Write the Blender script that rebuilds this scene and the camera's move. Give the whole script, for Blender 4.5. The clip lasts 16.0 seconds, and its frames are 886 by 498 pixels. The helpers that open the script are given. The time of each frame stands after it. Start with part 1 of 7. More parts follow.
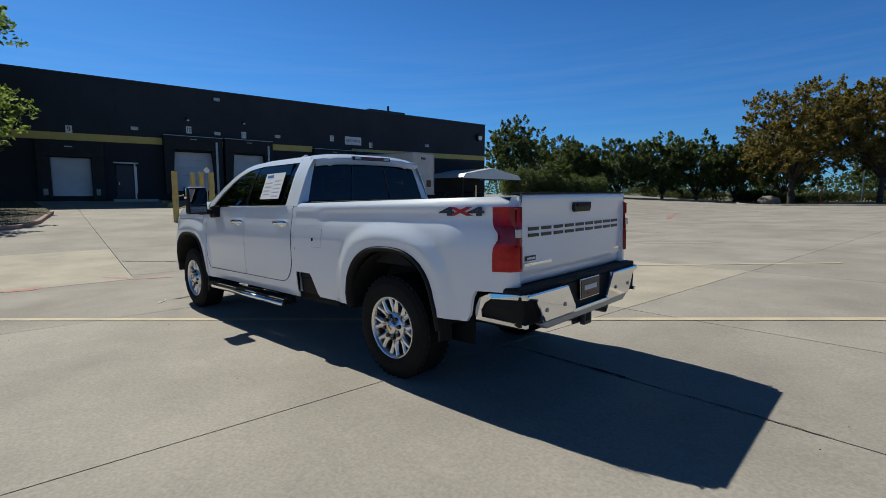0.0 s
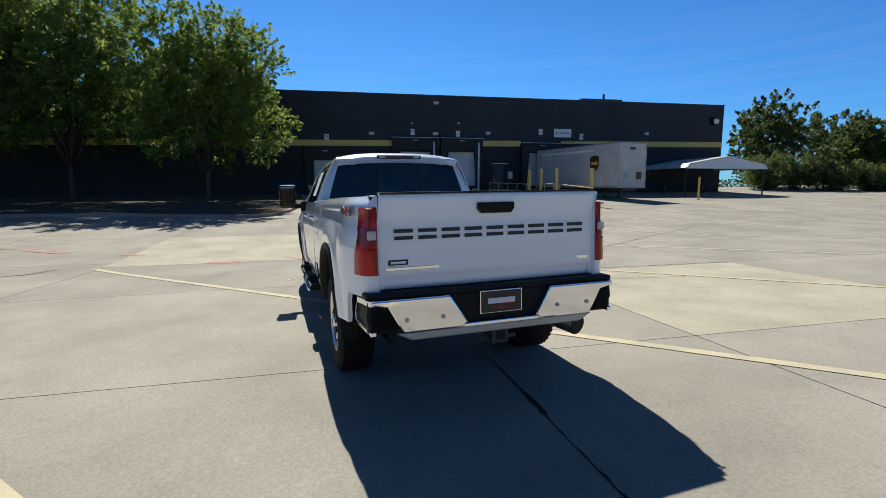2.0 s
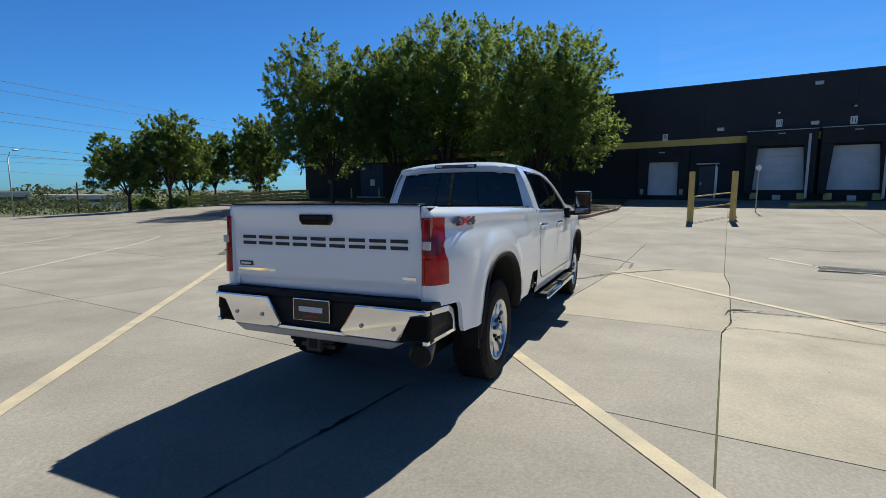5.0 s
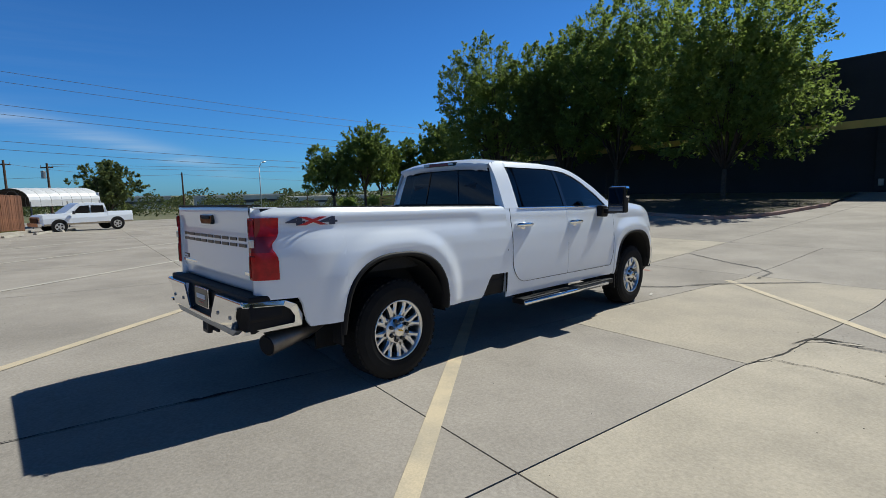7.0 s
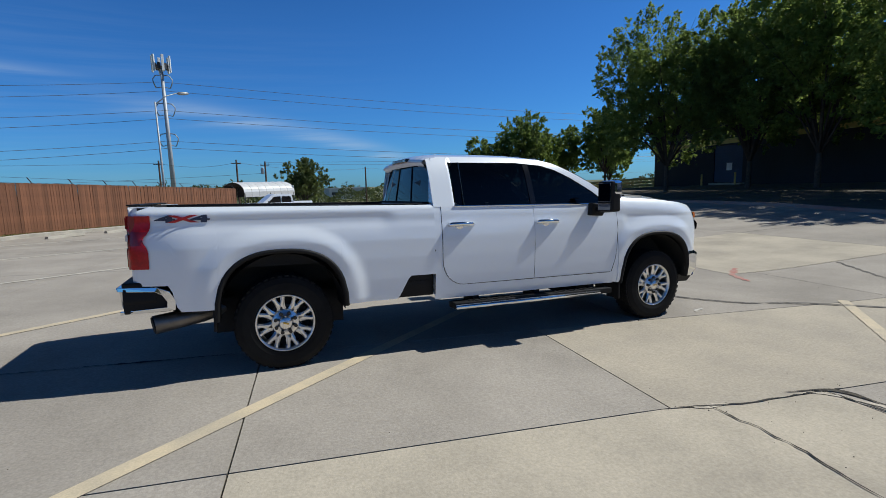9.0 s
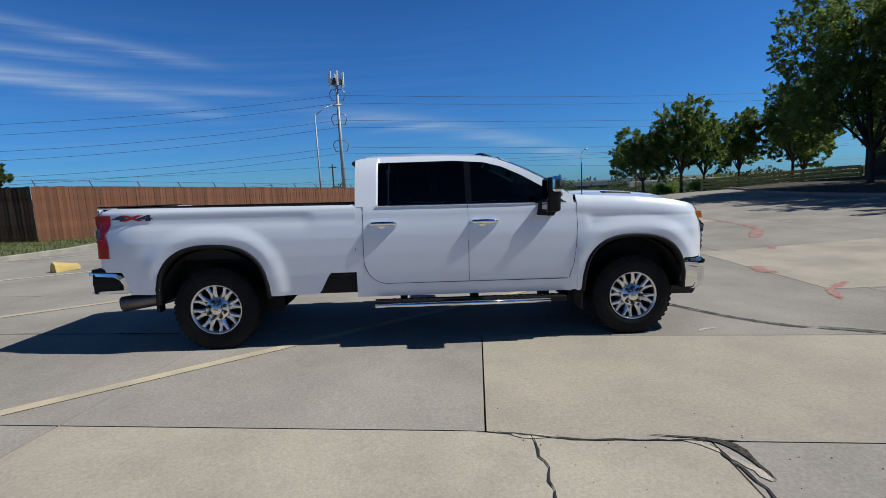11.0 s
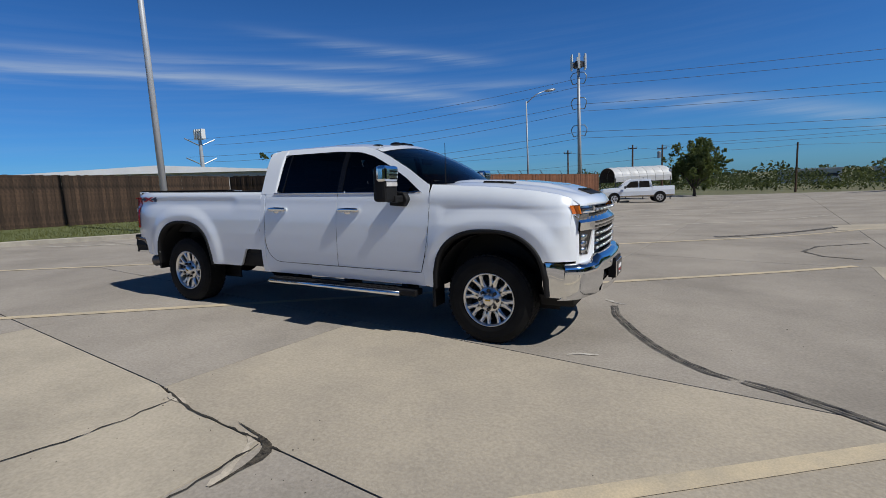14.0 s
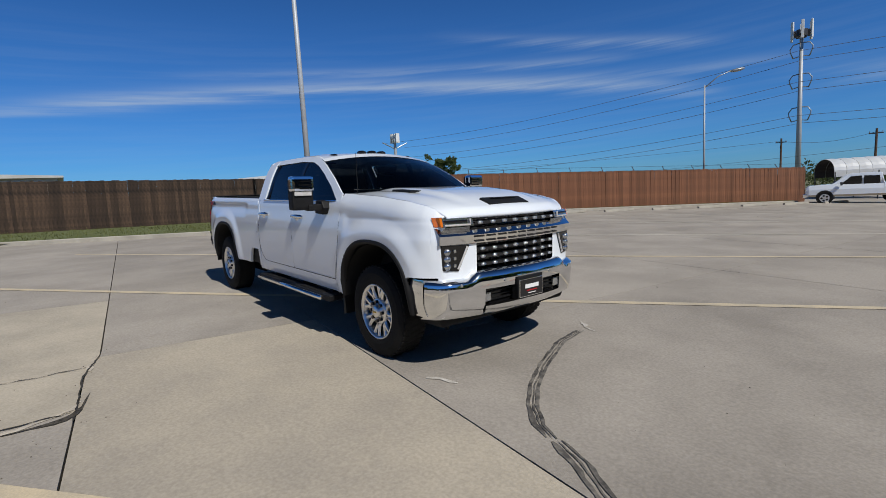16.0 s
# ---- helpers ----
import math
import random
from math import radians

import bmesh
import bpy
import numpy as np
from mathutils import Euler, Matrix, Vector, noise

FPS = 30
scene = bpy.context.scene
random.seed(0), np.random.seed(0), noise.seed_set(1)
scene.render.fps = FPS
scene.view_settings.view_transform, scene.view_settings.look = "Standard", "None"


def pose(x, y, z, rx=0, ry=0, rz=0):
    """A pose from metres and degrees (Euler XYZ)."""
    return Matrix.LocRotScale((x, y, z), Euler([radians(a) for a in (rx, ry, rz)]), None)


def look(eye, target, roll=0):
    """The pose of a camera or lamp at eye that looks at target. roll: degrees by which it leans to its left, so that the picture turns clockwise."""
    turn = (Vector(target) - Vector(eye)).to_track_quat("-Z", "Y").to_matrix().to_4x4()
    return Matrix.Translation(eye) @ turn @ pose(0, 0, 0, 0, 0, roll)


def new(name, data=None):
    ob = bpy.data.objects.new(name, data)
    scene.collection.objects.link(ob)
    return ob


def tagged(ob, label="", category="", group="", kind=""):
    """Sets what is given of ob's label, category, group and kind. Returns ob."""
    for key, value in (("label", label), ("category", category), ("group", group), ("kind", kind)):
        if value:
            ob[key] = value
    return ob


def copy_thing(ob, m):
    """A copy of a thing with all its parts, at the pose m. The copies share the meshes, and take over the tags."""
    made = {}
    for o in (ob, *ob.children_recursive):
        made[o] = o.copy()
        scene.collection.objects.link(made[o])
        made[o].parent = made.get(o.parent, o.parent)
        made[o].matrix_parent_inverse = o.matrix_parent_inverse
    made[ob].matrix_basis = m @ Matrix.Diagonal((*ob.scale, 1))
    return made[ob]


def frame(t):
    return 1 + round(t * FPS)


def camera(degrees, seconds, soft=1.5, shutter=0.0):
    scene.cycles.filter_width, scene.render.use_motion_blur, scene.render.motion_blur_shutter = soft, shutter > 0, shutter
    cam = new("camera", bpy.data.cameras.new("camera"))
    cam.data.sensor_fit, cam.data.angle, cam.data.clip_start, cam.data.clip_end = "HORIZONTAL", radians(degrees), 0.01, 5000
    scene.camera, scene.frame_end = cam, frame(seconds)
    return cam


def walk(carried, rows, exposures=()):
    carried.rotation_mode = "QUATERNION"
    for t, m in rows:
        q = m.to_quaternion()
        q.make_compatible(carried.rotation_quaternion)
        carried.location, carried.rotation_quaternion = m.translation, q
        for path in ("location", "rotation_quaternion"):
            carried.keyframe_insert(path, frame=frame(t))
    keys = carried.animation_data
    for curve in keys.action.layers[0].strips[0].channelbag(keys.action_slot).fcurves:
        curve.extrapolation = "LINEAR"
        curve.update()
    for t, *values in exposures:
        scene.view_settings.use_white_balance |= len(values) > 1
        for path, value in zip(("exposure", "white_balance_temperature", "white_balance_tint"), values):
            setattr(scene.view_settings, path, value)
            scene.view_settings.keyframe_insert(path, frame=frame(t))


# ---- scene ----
cam = camera(85.26, 16.0, soft=0.6)
PATH = [
    (0, (-5.101, 3.473, 1.551), (-3.735, 2.030, 1.328), 0.44),
    (0.5, (-5.488, 3.028, 1.570), (-3.964, 1.754, 1.332), 0.10),
    (1, (-5.787, 2.532, 1.587), (-4.128, 1.443, 1.340), -0.02),
    (1.5, (-6.062, 1.990, 1.602), (-4.285, 1.108, 1.352), 0.07),
    (2, (-6.244, 1.425, 1.605), (-4.372, 0.767, 1.349), 0.11),
    (2.5, (-6.438, 0.842, 1.614), (-4.498, 0.424, 1.360), -0.04),
    (3, (-6.493, 0.241, 1.611), (-4.516, 0.076, 1.363), -0.05),
    (3.5, (-6.493, -0.357, 1.638), (-4.509, -0.267, 1.402), 0.16),
    (4, (-6.435, -0.965, 1.648), (-4.479, -0.626, 1.409), 0.33),
    (4.5, (-6.231, -1.537, 1.667), (-4.328, -0.970, 1.425), 0.46),
    (5, (-6.013, -2.109, 1.676), (-4.191, -1.321, 1.432), 0.09),
    (5.2, (-5.900, -2.321, 1.663), (-4.115, -1.453, 1.412), 0.18),
    (7.3, (-4.320, -4.326, 1.673), (-3.034, -2.815, 1.427), -1.37),
    (7.5, (-4.111, -4.471, 1.657), (-2.882, -2.912, 1.410), -1.42),
    (8, (-3.607, -4.835, 1.665), (-2.526, -3.171, 1.416), -1.39),
    (8.5, (-3.051, -5.151, 1.683), (-2.136, -3.392, 1.418), -1.54),
    (8.7, (-2.799, -5.233, 1.688), (-1.948, -3.443, 1.421), -1.61),
    (10.8, (-0.327, -5.873, 1.613), (-0.163, -3.897, 1.354), -2.92),
    (11, (-0.061, -5.865, 1.615), (0.037, -3.884, 1.360), -2.96),
    (11.5, (0.612, -5.898, 1.580), (0.536, -3.916, 1.326), -3.20),
    (12, (1.286, -5.871, 1.542), (1.038, -3.902, 1.290), -3.29),
    (12.5, (1.978, -5.805, 1.514), (1.566, -3.863, 1.273), -3.16),
    (13, (2.644, -5.627, 1.493), (2.069, -3.728, 1.244), -2.82),
    (13.5, (3.290, -5.360, 1.465), (2.542, -3.522, 1.213), -2.69),
    (14, (3.872, -5.043, 1.444), (2.951, -3.287, 1.186), -2.86),
    (14.5, (4.416, -4.653, 1.430), (3.330, -2.993, 1.172), -3.16),
    (15, (4.961, -4.233, 1.418), (3.718, -2.686, 1.175), -3.30),
    (15.5, (5.462, -3.760, 1.413), (4.074, -2.338, 1.181), -3.21),
    (16, (5.925, -3.253, 1.417), (4.402, -1.977, 1.187), -3.15),
]
walk(cam, [(t, look(eye, target, roll)) for t, eye, target, roll in PATH],
     [(0.0, 0.04, 6400, 4), (0.5, 0.10, 6400, 4), (1.0, 0.31, 6450, 3), (1.5, 0.37, 6500, 3), (3.0, 0.54, 6500, 3), (3.8, 0.54, 6500, 3), (5.0, 0.32, 6400, 4), (7.5, 0.12, 6150, 5), (8.5, 0.09, 6100, 6),
      (11.0, -0.05, 6050, 8), (13.0, -0.13, 6150, 9), (14.5, -0.16, 6250, 10), (16.0, -0.16, 6250, 10)])

# ---- light ----
SUN_EL, SUN_AZ = radians(48.1), radians(-4.0)
SUN_DIR = Vector((math.cos(SUN_EL) * math.cos(SUN_AZ), math.cos(SUN_EL) * math.sin(SUN_AZ), math.sin(SUN_EL)))
world = bpy.data.worlds.new("sky")
scene.world = world
world.use_nodes = True
wn, wl = world.node_tree.nodes, world.node_tree.links
wn.clear()
sky = wn.new("ShaderNodeTexSky")
sky.sky_type, sky.sun_disc = "NISHITA", False
sky.sun_elevation = SUN_EL
sky.sun_rotation = radians(90.0) - SUN_AZ
sky.air_density, sky.dust_density, sky.ozone_density = 0.9, 0.28, 5.0
coord = wn.new("ShaderNodeTexCoord")
split = wn.new("ShaderNodeSeparateXYZ")
wl.new(coord.outputs["Generated"], split.inputs["Vector"])


def calc(op, a, b=0.0, c=0.0):
    n = wn.new("ShaderNodeMath")
    n.operation = op
    for k, v in enumerate((a, b, c)):
        if isinstance(v, (int, float)):
            n.inputs[k].default_value = v
        else:
            wl.new(v, n.inputs[k])
    return n.outputs[0]


def ease(v, lo, hi):
    n = wn.new("ShaderNodeMapRange")
    n.interpolation_type = "SMOOTHSTEP"
    n.inputs["From Min"].default_value, n.inputs["From Max"].default_value = lo, hi
    wl.new(v, n.inputs["Value"])
    return n.outputs["Result"]


# compass angle (0 to 360) and height over the horizon, in degrees
azim = calc("MULTIPLY", calc("ARCTAN2", calc("MULTIPLY", split.outputs["Y"], -1.0), calc("MULTIPLY", split.outputs["X"], -1.0)), 180 / math.pi)
azim = calc("ADD", azim, 180.0)
elev = calc("MULTIPLY", calc("ARCSINE", split.outputs["Z"]), 180 / math.pi)
drift = wn.new("ShaderNodeCombineXYZ")
wl.new(calc("MULTIPLY", azim, 0.035), drift.inputs["X"])
wl.new(calc("MULTIPLY_ADD", elev, 0.75, calc("MULTIPLY", azim, 0.03)), drift.inputs["Y"])
wisp = wn.new("ShaderNodeTexNoise")
wisp.inputs["Scale"].default_value, wisp.inputs["Detail"].default_value, wisp.inputs["Roughness"].default_value = 1.6, 8.0, 0.58
wl.new(drift.outputs["Vector"], wisp.inputs["Vector"])
veil = ease(wisp.outputs["Fac"], 0.33, 0.72)
# thin streaks of high cloud: middle angle, height there, slope, bow, half depth, ends, thickness
amount = calc("MULTIPLY", calc("MULTIPLY", veil, ease(azim, 60.0, 110.0)), calc("MULTIPLY", ease(elev, 20.0, 13.0), 0.05))
for a0, e0, slope, bow, deep_, lo, hi, thick in ((147.0, 12.35, 0.0, -0.0026, 0.75, 108.0, 190.0, 0.62), (143.0, 13.9, 0.0, -0.001, 0.45, 116.0, 172.0, 0.30), (127.0, 15.75, 0.13, 0.0, 0.55, 108.0, 142.0, 0.38), (87.0, 7.0, 0.2, -0.004, 0.9, 66.0, 108.0, 0.42), (125.0, 11.9, 0.05, 0.0, 0.5, 100.0, 140.0, 0.22)):
    off = calc("SUBTRACT", azim, a0)
    line = calc("ADD", calc("MULTIPLY_ADD", off, slope, e0), calc("MULTIPLY", calc("MULTIPLY", off, off), bow))
    miss = calc("DIVIDE", calc("SUBTRACT", calc("MULTIPLY_ADD", calc("SUBTRACT", wisp.outputs["Fac"], 0.5), 1.6, elev), line), deep_)
    core = calc("EXPONENT", calc("MULTIPLY", calc("MULTIPLY", miss, miss), -1.0))
    ends = calc("MULTIPLY", ease(azim, lo, lo + 9.0), ease(azim, hi, hi - 18.0))
    amount = calc("ADD", amount, calc("MULTIPLY", calc("MULTIPLY", core, ends), calc("MULTIPLY", calc("MULTIPLY_ADD", veil, 0.7, 0.3), thick)))
white = wn.new("ShaderNodeMixRGB")
white.inputs[2].default_value = (6.2, 7.3, 8.6, 1)
# a clear dry sky, deeper towards the zenith
tone = wn.new("ShaderNodeMixRGB")
tone.inputs[1].default_value, tone.inputs[2].default_value = (0.36, 0.79, 1.26, 1), (0.16, 0.24, 0.32, 1)
wl.new(ease(split.outputs["Z"], 0.26, 0.80), tone.inputs[0])
deep = wn.new("ShaderNodeMixRGB")
deep.blend_type = "MULTIPLY"
deep.inputs[0].default_value = 1.0
wl.new(tone.outputs["Color"], deep.inputs[2])
wl.new(sky.outputs["Color"], deep.inputs[1])
wl.new(deep.outputs["Color"], white.inputs[1])
wl.new(amount, white.inputs[0])
back = wn.new("ShaderNodeBackground")
back.inputs["Strength"].default_value = 0.075
wl.new(white.outputs["Color"], back.inputs["Color"])
wout = wn.new("ShaderNodeOutputWorld")
wl.new(back.outputs["Background"], wout.inputs["Surface"])
sun = new("sun", bpy.data.lights.new("sun", "SUN"))
sun.data.energy, sun.data.angle, sun.data.color = 4.3, radians(0.5), (1.0, 0.95, 0.86)
sun.matrix_world = look((20, 0, 30), Vector((20, 0, 30)) - SUN_DIR)

# ---- materials ----
def mat(name, color, rough=0.6, metal=0.0, vary=0.12, scale=3.0, bump=0.0, bump_scale=60.0, spec=0.5, coat=0.0, dark=None, random=0.0, fine=0.0, fine_scale=90.0, island=0.0):
    """A surface with a broad stain and a fine grain, in metres."""
    m = bpy.data.materials.new(name)
    m.use_nodes = True
    n, l = m.node_tree.nodes, m.node_tree.links
    p = n["Principled BSDF"]
    p.inputs["Roughness"].default_value, p.inputs["Metallic"].default_value = rough, metal
    p.inputs["Specular IOR Level"].default_value = spec
    p.inputs["Coat Weight"].default_value = coat
    p.inputs["Coat Roughness"].default_value = 0.03
    base = (*color, 1)
    shade = (*(dark or [c * (1 - 2 * vary) for c in color]), 1)
    tc = n.new("ShaderNodeTexCoord")
    src = tc.outputs["Object"]
    if vary or dark:
        no = n.new("ShaderNodeTexNoise")
        no.inputs["Scale"].default_value, no.inputs["Detail"].default_value, no.inputs["Roughness"].default_value = scale, 8.0, 0.62
        l.new(src, no.inputs["Vector"])
        mr = n.new("ShaderNodeMapRange")
        mr.inputs["From Min"].default_value, mr.inputs["From Max"].default_value = 0.38, 0.66
        l.new(no.outputs["Fac"], mr.inputs["Value"])
        mx = n.new("ShaderNodeMixRGB")
        mx.inputs[1].default_value, mx.inputs[2].default_value = base, shade
        l.new(mr.outputs["Result"], mx.inputs[0])
        col = mx.outputs["Color"]
    else:
        rgb = n.new("ShaderNodeRGB")
        rgb.outputs[0].default_value = base
        col = rgb.outputs[0]
    if fine:
        fn = n.new("ShaderNodeTexNoise")
        fn.inputs["Scale"].default_value, fn.inputs["Detail"].default_value = fine_scale, 4.0
        l.new(src, fn.inputs["Vector"])
        fr = n.new("ShaderNodeMapRange")
        fr.inputs["From Min"].default_value, fr.inputs["From Max"].default_value = 0.3, 0.7
        fr.inputs["To Min"].default_value, fr.inputs["To Max"].default_value = 1 - fine, 1 + fine
        l.new(fn.outputs["Fac"], fr.inputs["Value"])
        hv = n.new("ShaderNodeHueSaturation")
        l.new(fr.outputs["Result"], hv.inputs["Value"])
        l.new(col, hv.inputs["Color"])
        col = hv.outputs["Color"]
    if random or island:
        oi = n.new("ShaderNodeObjectInfo") if random else n.new("ShaderNodeNewGeometry")
        rr = n.new("ShaderNodeMapRange")
        amt = random or island
        rr.inputs["To Min"].default_value, rr.inputs["To Max"].default_value = 1 - amt, 1 + amt
        l.new(oi.outputs["Random" if random else "Random Per Island"], rr.inputs["Value"])
        h2 = n.new("ShaderNodeHueSaturation")
        l.new(rr.outputs["Result"], h2.inputs["Value"])
        l.new(col, h2.inputs["Color"])
        col = h2.outputs["Color"]
    l.new(col, p.inputs["Base Color"])
    if bump:
        bn = n.new("ShaderNodeTexNoise")
        bn.inputs["Scale"].default_value, bn.inputs["Detail"].default_value = bump_scale, 5.0
        l.new(src, bn.inputs["Vector"])
        bu = n.new("ShaderNodeBump")
        bu.inputs["Strength"].default_value, bu.inputs["Distance"].default_value = bump, 0.01
        l.new(bn.outputs["Fac"], bu.inputs["Height"])
        l.new(bu.outputs["Normal"], p.inputs["Normal"])
    return m


def leaf_mat(name, color, lit):
    m = bpy.data.materials.new(name)
    m.use_nodes = True
    n, l = m.node_tree.nodes, m.node_tree.links
    p = n["Principled BSDF"]
    p.inputs["Roughness"].default_value = 0.65
    p.inputs["Specular IOR Level"].default_value = 0.14
    ge = n.new("ShaderNodeNewGeometry")
    hv = n.new("ShaderNodeHueSaturation")
    rr = n.new("ShaderNodeMapRange")
    rr.inputs["To Min"].default_value, rr.inputs["To Max"].default_value = 0.45, 1.6
    l.new(ge.outputs["Random Per Island"], rr.inputs["Value"])
    l.new(rr.outputs["Result"], hv.inputs["Value"])
    hv.inputs["Color"].default_value = (*color, 1)
    l.new(hv.outputs["Color"], p.inputs["Base Color"])
    tr = n.new("ShaderNodeBsdfTranslucent")
    tr.inputs["Color"].default_value = (*lit, 1)
    mix = n.new("ShaderNodeMixShader")
    mix.inputs[0].default_value = 0.42
    l.new(p.outputs["BSDF"], mix.inputs[1])
    l.new(tr.outputs["BSDF"], mix.inputs[2])
    l.new(mix.outputs["Shader"], n["Material Output"].inputs["Surface"])
    return m


CONCRETE = mat("concrete", (0.378, 0.341, 0.294), 0.85, vary=0.13, scale=0.55, bump=0.25, bump_scale=70, spec=0.25, random=0.05, fine=0.13, fine_scale=45)
CONCRETE_NEW = mat("pale_concrete", (0.488, 0.432, 0.342), 0.85, vary=0.15, scale=0.9, dark=(0.365, 0.325, 0.262), bump=0.25, bump_scale=70, spec=0.25, fine=0.11, fine_scale=45)
CONCRETE_MID = mat("mottled_concrete", (0.455, 0.40, 0.315), 0.85, vary=0.15, scale=0.8, dark=(0.36, 0.32, 0.262), bump=0.25, bump_scale=70, spec=0.25, fine=0.12, fine_scale=45)
JOINT = mat("joint_dirt", (0.05, 0.045, 0.038), 0.95, vary=0.3, scale=2.0)
KERB = mat("kerb_concrete", (0.42, 0.39, 0.33), 0.9, vary=0.15, scale=1.5, bump=0.3, fine=0.08)
LINE = mat("worn_line_paint", (0.60, 0.50, 0.34), 0.8, vary=0.12, scale=3.0, dark=(0.45, 0.39, 0.29), fine=0.1)
LINE_PALE = mat("faded_line_paint", (0.56, 0.52, 0.44), 0.8, scale=2.0, dark=(0.43, 0.40, 0.34), fine=0.1)
RED_PAINT = mat("faded_red_paint", (0.40, 0.15, 0.12), 0.8, scale=2.5, dark=(0.39, 0.30, 0.25))
RUBBER_MARK = mat("tyre_mark", (0.035, 0.032, 0.030), 0.8, scale=9.0, dark=(0.22, 0.20, 0.17))
GRASS_BASE = mat("dry_grass_soil", (0.13, 0.15, 0.06), 0.95, scale=1.2, dark=(0.10, 0.12, 0.04), bump=0.6, bump_scale=30, fine=0.3, fine_scale=20)
MULCH = mat("leaf_litter", (0.10, 0.08, 0.055), 0.95, scale=1.5, dark=(0.05, 0.04, 0.028), bump=0.6, bump_scale=25, fine=0.35, fine_scale=15)
FIELD = mat("field", (0.17, 0.16, 0.08), 0.95, scale=0.03, dark=(0.07, 0.09, 0.035), fine=0.3, fine_scale=1.5)
ASPHALT = mat("asphalt", (0.06, 0.06, 0.06), 0.9, scale=0.5, fine=0.2)
BARK = mat("bark", (0.085, 0.068, 0.052), 0.95, scale=6, vary=0.25, bump=0.8, bump_scale=25)
LEAF_DARK = leaf_mat("dark_leaf", (0.075, 0.112, 0.038), (0.36, 0.47, 0.11))
LEAF_LIGHT = leaf_mat("bright_leaf", (0.090, 0.135, 0.038), (0.38, 0.49, 0.11))
LEAF_OLIVE = leaf_mat("olive_leaf", (0.068, 0.090, 0.038), (0.24, 0.29, 0.09))
LEAF_SCRUB = leaf_mat("scrub_leaf", (0.055, 0.070, 0.030), (0.10, 0.12, 0.04))
LEAF_RUST = leaf_mat("yellowing_leaf", (0.15, 0.125, 0.040), (0.34, 0.26, 0.06))
WALL_NAVY = mat("navy_wall_paint", (0.026, 0.030, 0.039), 0.75, scale=0.35, vary=0.18, bump=0.15, bump_scale=12, fine=0.1, fine_scale=8)
WALL_LOW = mat("navy_lower_wall_paint", (0.014, 0.016, 0.022), 0.75, scale=0.35, vary=0.2, bump=0.15, bump_scale=12, fine=0.1, fine_scale=8)
BAND = mat("yellow_band_paint", (0.66, 0.50, 0.14), 0.7, scale=0.6, vary=0.12)
ROOF = mat("roof_membrane", (0.55, 0.55, 0.53), 0.8, scale=0.5)
COPING = mat("coping_metal", (0.05, 0.055, 0.065), 0.45, metal=0.3)
DOOR_WHITE = mat("white_dock_door", (0.62, 0.64, 0.66), 0.55, scale=0.9, vary=0.08)
DOCK_BLACK = mat("dock_seal_vinyl", (0.014, 0.014, 0.015), 0.7, scale=2, vary=0.25)
DOOR_NAVY = mat("navy_steel_door", (0.02, 0.025, 0.04), 0.5, scale=2)
BLUE_DOOR = mat("blue_door_paint", (0.018, 0.04, 0.10), 0.5, scale=1)
YELLOW = mat("safety_yellow", (0.62, 0.45, 0.13), 0.6, scale=2.5, dark=(0.45, 0.33, 0.12), fine=0.08, fine_scale=20)
SIGN_WHITE = mat("sign_white", (0.75, 0.75, 0.72), 0.5, vary=0.03)
SIGN_BLACK = mat("sign_black", (0.015, 0.015, 0.017), 0.5, vary=0.1)
STEEL = mat("galvanised_steel", (0.42, 0.43, 0.43), 0.45, metal=0.7, scale=2, vary=0.1)
POLE_GREY = mat("grey_pole_paint", (0.46, 0.48, 0.50), 0.5, metal=0.15, scale=2, vary=0.08)
DARK_STEEL = mat("dark_steel", (0.05, 0.05, 0.055), 0.5, metal=0.4, scale=4)
FENCE_DARK = mat("dark_fence_board", (0.072, 0.043, 0.026), 0.9, scale=5.0, dark=(0.022, 0.014, 0.009), bump=0.5, random=0.4, fine=0.2, fine_scale=30)
FENCE_RED = mat("red_brown_fence_board", (0.20, 0.085, 0.042), 0.9, scale=2.0, dark=(0.13, 0.055, 0.03), bump=0.4, random=0.22, island=0.0, fine=0.2, fine_scale=30)
TRAILER_WHITE = mat("trailer_paint", (0.50, 0.50, 0.49), 0.5, scale=0.9, vary=0.1)
SHED_ROOF = mat("white_corrugated_metal", (0.72, 0.73, 0.73), 0.4, metal=0.1, scale=1, vary=0.06)
SHED_WALL = mat("metal_shed_wall", (0.55, 0.54, 0.50), 0.6, scale=0.5)
STONE = mat("boulder_stone", (0.30, 0.26, 0.20), 0.95, scale=3, vary=0.2, bump=0.8, bump_scale=10)
ORANGE = mat("traffic_orange", (0.75, 0.13, 0.03), 0.6)
WOOD_POST = mat("weathered_post", (0.13, 0.08, 0.05), 0.95, scale=4, vary=0.25, bump=0.6)


def part(name, bm, material, parent=None, label="", smooth=False, bevel=0.0):
    """Links a bmesh as one mesh object under a thing or a part."""
    if bevel:
        bmesh.ops.bevel(bm, geom=bm.edges[:], offset=bevel, segments=2, profile=0.6, affect="EDGES", clamp_overlap=True)
    me = bpy.data.meshes.new(name)
    bm.to_mesh(me)
    bm.free()
    if smooth:
        me.polygons.foreach_set("use_smooth", [True] * len(me.polygons))
    for mm in (material if isinstance(material, (list, tuple)) else [material]):
        me.materials.append(mm)
    ob = new(name, me)
    if parent is not None:
        ob.parent = parent
    if label:
        ob["label"] = label
    return ob


